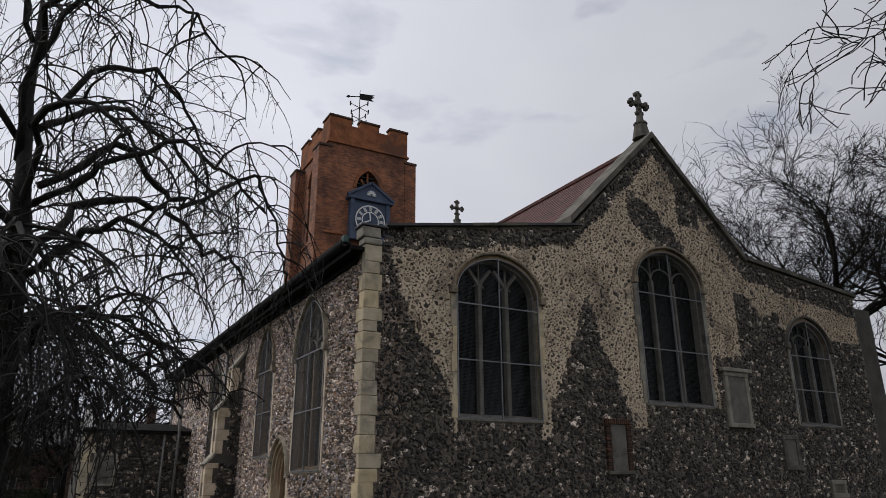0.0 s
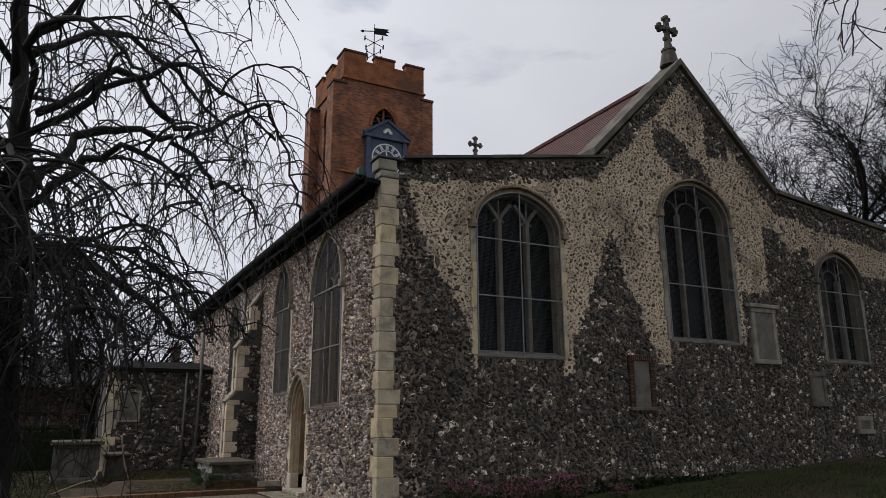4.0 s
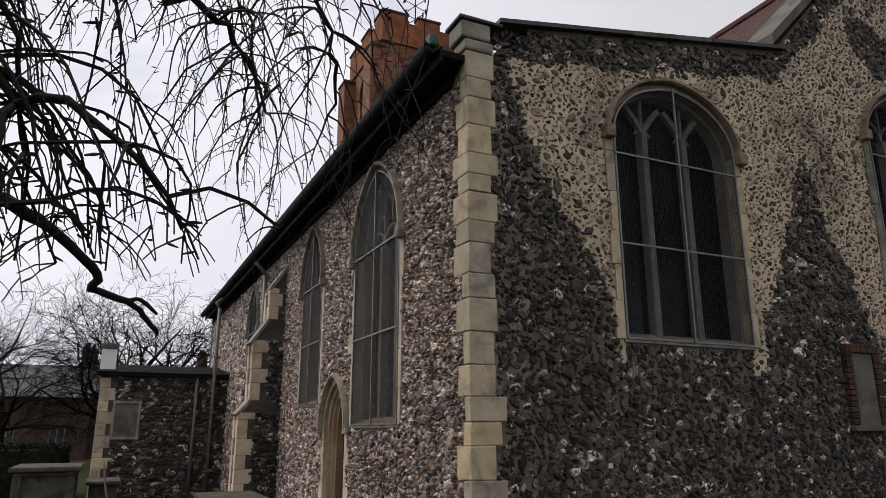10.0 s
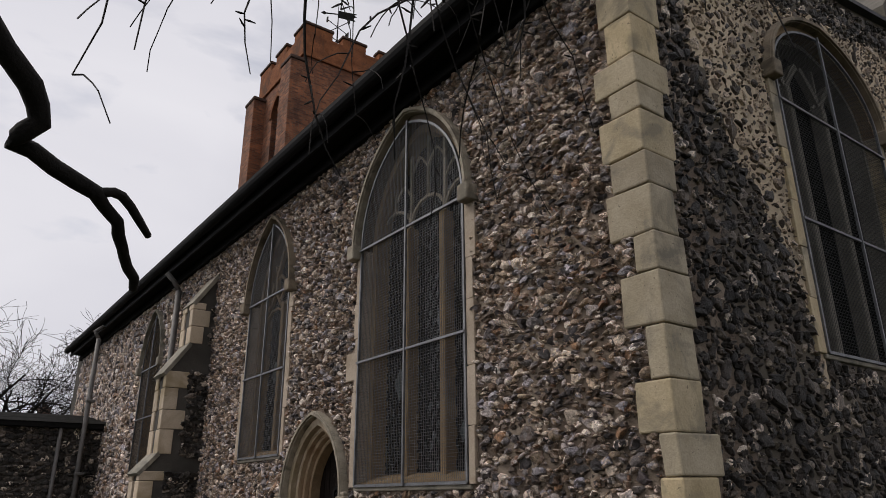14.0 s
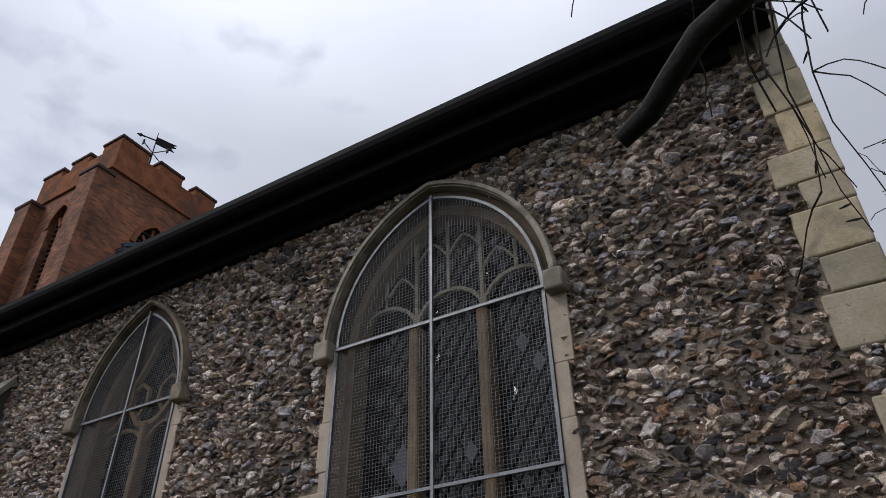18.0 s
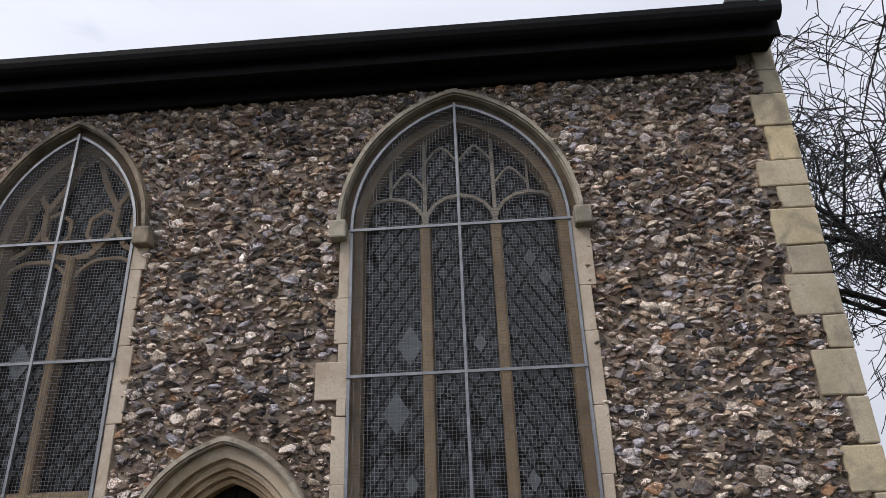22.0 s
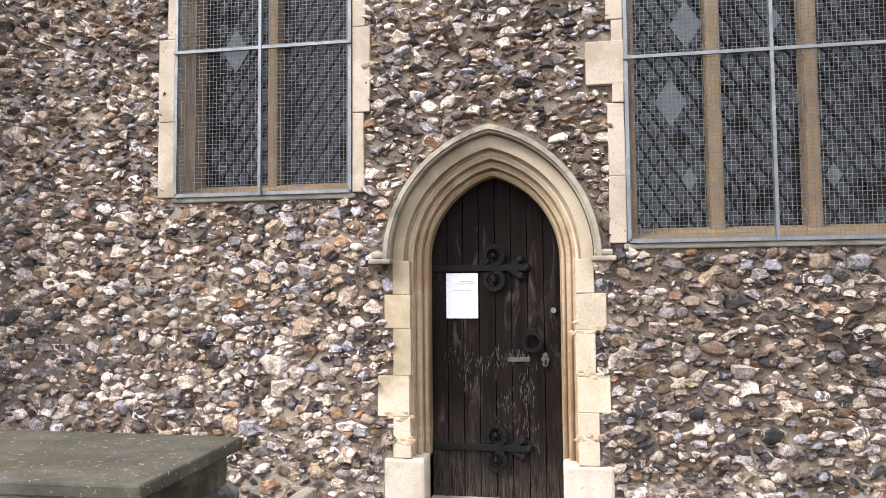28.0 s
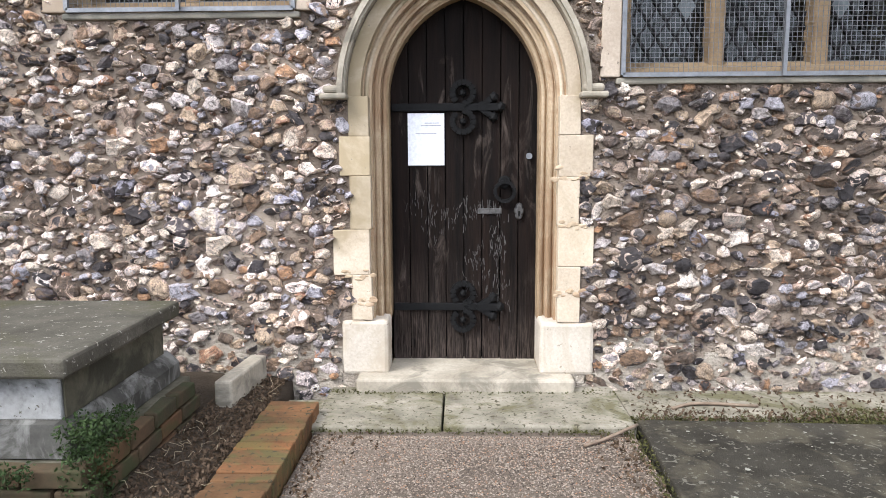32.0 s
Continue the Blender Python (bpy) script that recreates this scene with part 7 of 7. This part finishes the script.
def scatter_small():
    M["blade"] = plain("dull_winter_blade", (0.022, 0.026, 0.010), (0.06, 0.058, 0.026), 6, 0.85, spec=0.06)
    blades("grass", [(0.9, 7.0, -2.0, 14.0), (-15.5, -8.7, -8.0, -2.2), (-8.7, -5.9, -8.0, -4.3), (-14.5, -9.2, -2.2, -0.3), (-1.0, 1.0, -2.4, -0.6)], 90000, 0.06, "blade", 51, "short rough winter grass in a churchyard")
    leaf_cloud("leaf_litter", [(1.0, 5.0, -1.5, 9.0, 0.0, 0.03), (-14.0, -8.7, -6.0, -1.0, -0.05, -0.01)], 6000, 0.03, "leaf_wet", 52, None, "wet brown leaves lying in the grass")
    M["dead_leaf"] = plain("dead_leaf", (0.05, 0.032, 0.021), (0.13, 0.092, 0.06), 25, 0.85, spec=0.06)
    leaf_cloud("leaf_litter", [(-5.54, -5.24, -3.1, -0.05, 0.05, 0.095)], 11000, 0.010, "dead_leaf", 21, None, "brown fallen leaves and twigs on soil")
    leaf_cloud("leaf_litter", [(-4.97, -4.6, -1.0, -0.62, -0.004, 0.006), (-3.7, -3.47, -1.1, -0.62, -0.004, 0.006), (-3.4, -1.0, -0.36, -0.05, 0.008, 0.02), (-7.8, -5.6, -3.0, -1.57, 0.08, 0.12), (-5.6, -5.24, -3.0, -1.57, 0.05, 0.095)], 5000, 0.014, "dead_leaf", 22, None, "brown leaf litter gathered at the edge of paving")
    M["straw"] = plain("dry_straw", (0.16, 0.125, 0.08), (0.34, 0.28, 0.19), 25, 0.9)
    rs, bm = random.Random(77), bmesh.new()
    for _ in range(900):
        x, y = rs.uniform(-7.6, -5.24), rs.uniform(-3.0, -0.1)
        if x < -5.53 and y > -1.58:
            continue
        z, a, q = (0.115 if x < -5.6 else 0.09), rs.uniform(0, 6.28), rs.uniform(0.02, 0.08)
        tube(bm, [(x, y, z), (x + q * 0.5 * math.cos(a), y + q * 0.5 * math.sin(a), z + rs.uniform(0, 0.02)), (x + q * math.cos(a + 0.3), y + q * math.sin(a + 0.3), z + rs.uniform(-0.01, 0.03))], 0.0014, 3)
    tagged(part("dry_straw", bm, "straw"), "dry straw and thin dead stalks on soil", kind="stuff")
    M["tuft"] = plain("dull_grass_blade", (0.05, 0.06, 0.02), (0.12, 0.12, 0.05), 25, 0.9)
    bm = bmesh.new()
    for _ in range(1500):
        x, y = rs.uniform(-7.4, -5.55), rs.triangular(-2.6, -1.58, -1.7)
        a, q = rs.uniform(0, 6.28), rs.uniform(0.03, 0.08)
        tube(bm, [(x, y, 0.09), (x + 0.3 * q * math.cos(a), y + 0.3 * q * math.sin(a), 0.09 + q * 0.7), (x + 0.8 * q * math.cos(a), y + 0.8 * q * math.sin(a), 0.09 + q * 0.8)], [0.002, 0.0015, 0.0006], 3)
    tagged(part("grass", bm, "tuft"), "short tufts of dull grass before a tomb", kind="stuff")
    iv = root("ivy", pose(-5.66, -1.5, 0), "small-leaved green ivy climbing a tomb's corner", "ivy")
    leaf_cloud("leaf", [(0.0, 0.14, -0.08, 0.10, 0.04, 0.40), (-0.36, -0.06, -0.14, -0.07, 0.2, 0.28), (-0.9, -0.36, -0.15, -0.06, 0.05, 0.28), (0.02, 0.13, 0.10, 0.30, 0.22, 0.36), (-1.5, -0.85, -0.14, 0.0, 0.05, 0.42), (-0.75, -0.62, -0.02, 0.05, 0.3, 0.45)], 13000, 0.0085, "ivy", 23, iv, "small ivy leaves")
    bm = bmesh.new()
    rnd = random.Random(5)
    for _ in range(7):
        sprig(bm, (rnd.uniform(-0.7, 0.05), -0.09, 0.05), (rnd.uniform(-0.4, 0.4), -0.2, 1), 0.003, 0.3, -0.02, rnd, 5)
    part("stem", bm, "bark_far", iv)
    M["moss"] = plain("dull_moss", (0.035, 0.036, 0.013), (0.09, 0.085, 0.035), 25, 0.95, spec=0.05)
    leaf_cloud("moss", [(-5.0, -3.44, -0.16, -0.10, 0.02, 0.034), (-5.0, -3.45, -0.64, -0.60, -0.004, 0.012), (-3.45, -1.2, -0.52, -0.42, -0.01, 0.02), (-3.50, -3.42, -1.6, -0.6, -0.004, 0.012), (-2.6, -1.0, -0.5, -0.3, 0.0, 0.022)], 7000, 0.008, "moss", 61, None, "dull green moss in the joints of paving")
    leaf_cloud("leaf_litter", [(-3.4, -1.2, -0.5, -0.36, 0.01, 0.03), (-4.97, -4.86, -2.6, -0.65, -0.004, 0.01), (-3.6, -3.47, -2.2, -0.65, -0.004, 0.01)], 1500, 0.012, "dead_leaf", 62, None, "dead leaves caught at the edge of paving")
    # gravel
    rng = np.random.default_rng(31)
    n = 48000
    c = np.stack([rng.uniform(-4.97, -3.46, n), -0.66 - 3.2 * rng.random(n) ** 1.5, np.full(n, -0.004)], 1)
    base = np.array([(1, 0, 0), (0.3, 0.9, 0), (-0.9, 0.5, 0), (-0.6, -0.8, 0), (0.6, -0.8, 0), (0, 0, 0.7)])
    f0 = np.array([(0, 1, 5), (1, 2, 5), (2, 3, 5), (3, 4, 5), (4, 0, 5)])
    s, a = rng.uniform(0.0026, 0.0062, (n, 1, 1)), rng.uniform(0, 6.28, n)
    R = np.stack([np.stack([np.cos(a), -np.sin(a), 0 * a], 1), np.stack([np.sin(a), np.cos(a), 0 * a], 1), np.stack([0 * a, 0 * a, 0 * a + 1], 1)], 1)
    v = (np.einsum("nij,kj->nki", R, base) * s + c[:, None]).reshape(-1, 3)
    f = (np.arange(n)[:, None, None] * 6 + f0[None]).reshape(-1, 3)
    ob = new("gravel", arrays_mesh("gravel", v, f, "pebble"))
    tagged(ob, "loose pale and brown gravel on a path", kind="stuff")
    # lichen on the grave slab
    rnd = random.Random(8)
    bm = bmesh.new()
    for _ in range(110):
        x, y, r = rnd.uniform(-3.3, -2.3), rnd.uniform(-2.4, -0.6), 0.003 + 0.012 * rnd.random() ** 4
        q = [bm.verts.new((x + r * rnd.uniform(0.7, 1.2) * math.cos(t), y + r * rnd.uniform(0.7, 1.2) * math.sin(t), 0.0225)) for t in np.linspace(0, 6.28, 9)[:-1]]
        bm.faces.new(q)
    ob = part("lichen", bm, "lichen")
    tagged(ob, "pale round lichen spots on a slab", kind="stuff")
    for pts, r in (([(-3.72, -0.78, 0.006), (-3.62, -0.72, 0.012), (-3.44, -0.60, 0.035)], 0.008), ([(-3.2, -0.34, 0.02), (-3.05, -0.28, 0.026), (-2.75, -0.3, 0.02)], 0.009), ([(-5.5, -1.5, 0), (-5.3, -1.3, 0.01)], 0.006),
                   ([(-10.0, -2.7, 0), (-10.15, -2.85, 0.5), (-10.3, -2.95, 1.1)], 0.02), ([(-6.9, -4.4, 0.0), (-7.3, -3.9, 0.16), (-7.9, -3.6, 0.2), (-8.6, -3.5, 0.35)], 0.02)):
        bm = bmesh.new()
        tube(bm, smooth_line(pts, 4), r, 6)
        tagged(part("fallen_stick", bm, "stick", smooth=True), "dry fallen stick lying on the ground", "stick", "fallen sticks")


def pebble_material():
    m, nt, b = material("gravel_pebble", 0.9, 0, 0.08)
    rnd = nt.nodes.new("ShaderNodeNewGeometry").outputs["Random Per Island"]
    nt.links.new(ramp(nt, rnd, [(0, (0.045, 0.036, 0.028)), (0.3, (0.19, 0.152, 0.12)), (0.55, (0.09, 0.07, 0.055)), (0.8, (0.25, 0.212, 0.17)), (1, (0.20, 0.115, 0.07))]), b.inputs["Base Color"])
    return m


M["leaf_wet"] = plain("wet_dead_leaf", (0.03, 0.02, 0.013), (0.08, 0.055, 0.035), 25, 0.8, spec=0.06)
M["pebble"] = pebble_material()
M["lichen"] = plain("pale_lichen", (0.2, 0.195, 0.16), (0.34, 0.335, 0.28), 30, 0.95)
M["stick"] = plain("dry_stick", (0.14, 0.10, 0.07), (0.24, 0.18, 0.13), 20, 0.9)
scatter_small()


# ---- flints, last ----
def door_clear(x, z, d):
    if z < 1.62:
        side = -1 if x < DOOR.cx else 1
        reach = max([ext for za, zb, ext in JAMBS[side] if za - d * 0.4 < z < zb + d * 0.4], default=0.25)
        return abs(x - DOOR.cx) < DOOR.w + reach + d * 0.5
    return abs(x - DOOR.cx) < d * 0.35 and z < 1.66 or DOOR.holds(x, z, 0.27 + d * 0.5)


def free_south(x, z, h):
    if x + h * 0.6 > -quoin_reach(z, 0) or x < -18.65:
        return False
    if z > 5.24:
        return False
    if W1.holds(x, z, 0.075 + h * 0.5, 0.05) or -3.7 < x < -3.4 and 2.63 < z < 2.98 or W2.holds(x, z, 0.065 + h * 0.5, 0.05) or W3.holds(x, z, 0.065 + h * 0.5, 0.05):
        return False
    if -8.40 < x < -7.86 and z < 4.5:
        return False
    return not door_clear(x, z, h)


def free_east(u, z, h):
    if u - h * 0.6 < quoin_reach(z, 1) or u > 14.55 or z > gable_top(u) - 0.06:
        return False
    for L in (E1, E2, E3):
        if L.holds(u, z, 0.08 + h * 0.5, 0.06):
            return False
    for a, b, c, d in ((5.15, 5.85, 1.6, 2.65), (8.8, 9.66, 2.6, 3.95), (10.6, 11.1, 1.7, 2.52), (12.2, 12.65, 1.08, 1.52)):
        if a < u < b and c < z < d:
            return False
    return True


def build_flints():
    rng = np.random.default_rng(3)
    near = pack_flints(-9.9, -0.08, -0.06, 5.32, free_south, rng, lambda u, z: 0.96 if z < 1.9 else 0.9, lambda u, z: 1.0 if z < 1.7 else max(0.84, 1.0 - 0.3 * (z - 1.7)))
    near = broken(near, (near[:, 1] > 1.9) | (rng.random(len(near)) < 0.5), rng)
    sunk = near[:, 1] < 0.32 + 0.06 * np.sin(near[:, 0] * 3)
    near[sunk, 4] *= 0.8
    grey = (near[:, 0] > -3.55 - 0.35 * np.sin(near[:, 1] * 2.3)) & (rng.random(len(near)) < 0.75) & (near[:, 1] < 1.5 + rng.random(len(near)))
    near = np.column_stack([near, grey])
    order = np.argsort(np.hypot(near[:, 0] + 4.26, (near[:, 1] - 0.75) * 1.2))
    single, rest = near[order[:300]], near[order[300:]]
    shapes = {}

    def set_singly(rows, mats, parent):
        for row in rows:
            k, key = int(row[6]), (int(row[6]), mats[int(row[7])])
            if key not in shapes:
                shapes[key] = arrays_mesh("flint", FLINT_SHAPES[k], FLINT_FACES, key[1], k % 5 == 0)
                give_rind(shapes[key], 1)
            ob = new("flint", shapes[key])
            ob.parent = parent
            ob.matrix_basis = Matrix.Translation((row[0], 0, row[1])) @ Matrix.Rotation(-row[5], 4, "Y") @ Matrix.Diagonal((row[2], row[4], row[3], 1))
    set_singly(single, ("flint_one", "flint_grey_one"), south_wall)
    low = rest[:, 1] < 0.30 + 0.06 * np.sin(rest[:, 0] * 3)
    rest = rest[~low | (rng.random(len(rest)) < 0.95)]
    flint_stuff("flint_rubble", rest[rest[:, 7] == 0], "flint", south_wall, "grey, brown and cream flints in mortar")
    flint_stuff("flint_rubble", rest[rest[:, 7] == 1], "flint_grey", south_wall, "darker grey and brown flints in mortar")
    far = lay_flints(-18.6, -9.9, -0.06, 5.32, free_south, rng, height=0.09, width=(0.08, 0.17))
    flint_stuff("flint_rubble", far, "flint", south_wall, "grey and brown flints in mortar")
    dark = pack_flints(0.2, 14.55, -0.1, 9.4, lambda u, z, h: free_east(u, z, h) and not pale_patch(u, z), rng, lambda u, z: 1.0, lambda u, z: 1.05, 0.034, (3, 110, 600, 300), 0.62, 0.8)
    dark = broken(dark, dark[:, 1] > -1, rng)
    order = np.argsort(np.hypot(dark[:, 0] - 0.9, dark[:, 1] - 1.7))
    set_singly(np.column_stack([dark[order[:300]], np.zeros(300)]), ("flint_dark_one",), east_wall)
    dark = dark[order[300:]]
    flint_stuff("flint_rubble", dark, "flint_dark", east_wall, "dense dark weathered flints")
    sparse = pack_flints(0.2, 14.55, 2.2, 9.4, lambda u, z, h: free_east(u, z, h) and pale_patch(u, z), rng, lambda u, z: 1.0, lambda u, z: 1.05, 0.026, (3, 60, 700, 900), 0.85, 0.7)
    sparse = broken(sparse, sparse[:, 1] > -1, rng)
    sparse[:, 2:4] *= rng.uniform(0.7, 0.95, (len(sparse), 1))
    flint_stuff("flint_rubble", sparse, "flint_pit", east_wall, "small dark flints set in pale mortar")
    # pale mortar, laid on in patches
    g, quads = 0.07, []
    for i in range(int(14.5 / g)):
        for j in range(int(9.3 / g)):
            u, z = i * g, j * g
            if pale_patch(u + g / 2, z + g / 2) and z + g < gable_top(u) - 0.1 and not any(L.holds(u + g / 2, z + g / 2, 0.02) for L in (E1, E2, E3)):
                quads.append((u, z))
    q = np.array(quads)
    v = np.stack([np.stack([q[:, 0] + a * g, np.full(len(q), -0.003), q[:, 1] + b * g], 1) for a, b in ((0, 0), (1, 0), (1, 1), (0, 1))], 1).reshape(-1, 3)
    f = np.arange(len(q) * 4).reshape(-1, 4)
    ob = new("mortar_patch", arrays_mesh("mortar_patch", v, f, "mortar_pale"))
    ob.parent = east_wall
    ob["label"] = "pale lime mortar laid over the wall in patches"
    g, quads = 0.03, []
    for i in range(int(8 / g)):
        for j in range(16):
            u, z = -8.0 + i * g, -0.08 + j * g
            if z < 0.28 + 0.07 * math.sin(u * 3) + 0.05 * math.sin(u * 11) + 0.14 * noise.noise(Vector((u * 9, z * 9, 4))) and not door_clear(u + g / 2, z + g / 2, 0.0):
                quads.append((u, z))
    q = np.array(quads)
    v = np.stack([np.stack([q[:, 0] + a * g, np.full(len(q), -0.006), q[:, 1] + b * g], 1) for a, b in ((0, 0), (1, 0), (1, 1), (0, 1))], 1).reshape(-1, 3)
    ob = new("mortar_patch", arrays_mesh("mortar_patch", v, np.arange(len(q) * 4).reshape(-1, 4), "mortar_base"))
    ob.parent = south_wall
    ob["label"] = "pale mortar patched along the foot of the wall"
    # buttress and annex
    for lo, hi, front in ((-0.05, 1.95, 0.77), (2.2, 3.3, 0.585), (3.76, 4.35, 0.325)):
        rows = lay_flints(-front + 0.02, -0.01, lo, hi, lambda u, z, h: u - h > -front + 0.24, rng)
        ob = flint_stuff("flint_rubble", rows, "flint_dark", buttress, "dark flints in the buttress")
        ob.matrix_basis = pose(-7.88, 0, 0, 0, 0, 90)
    rows = lay_flints(-3.15, -0.02, -0.06, 3.05, lambda u, z, h: u - h > -2.9 and not (-2.9 < u < -2.17 and 1.42 < z < 2.44), rng, height=0.085, width=(0.08, 0.16))
    flint_stuff("flint_rubble", rows, "flint_dark", annex_core, "dark and pale flints in mortar")


build_flints()
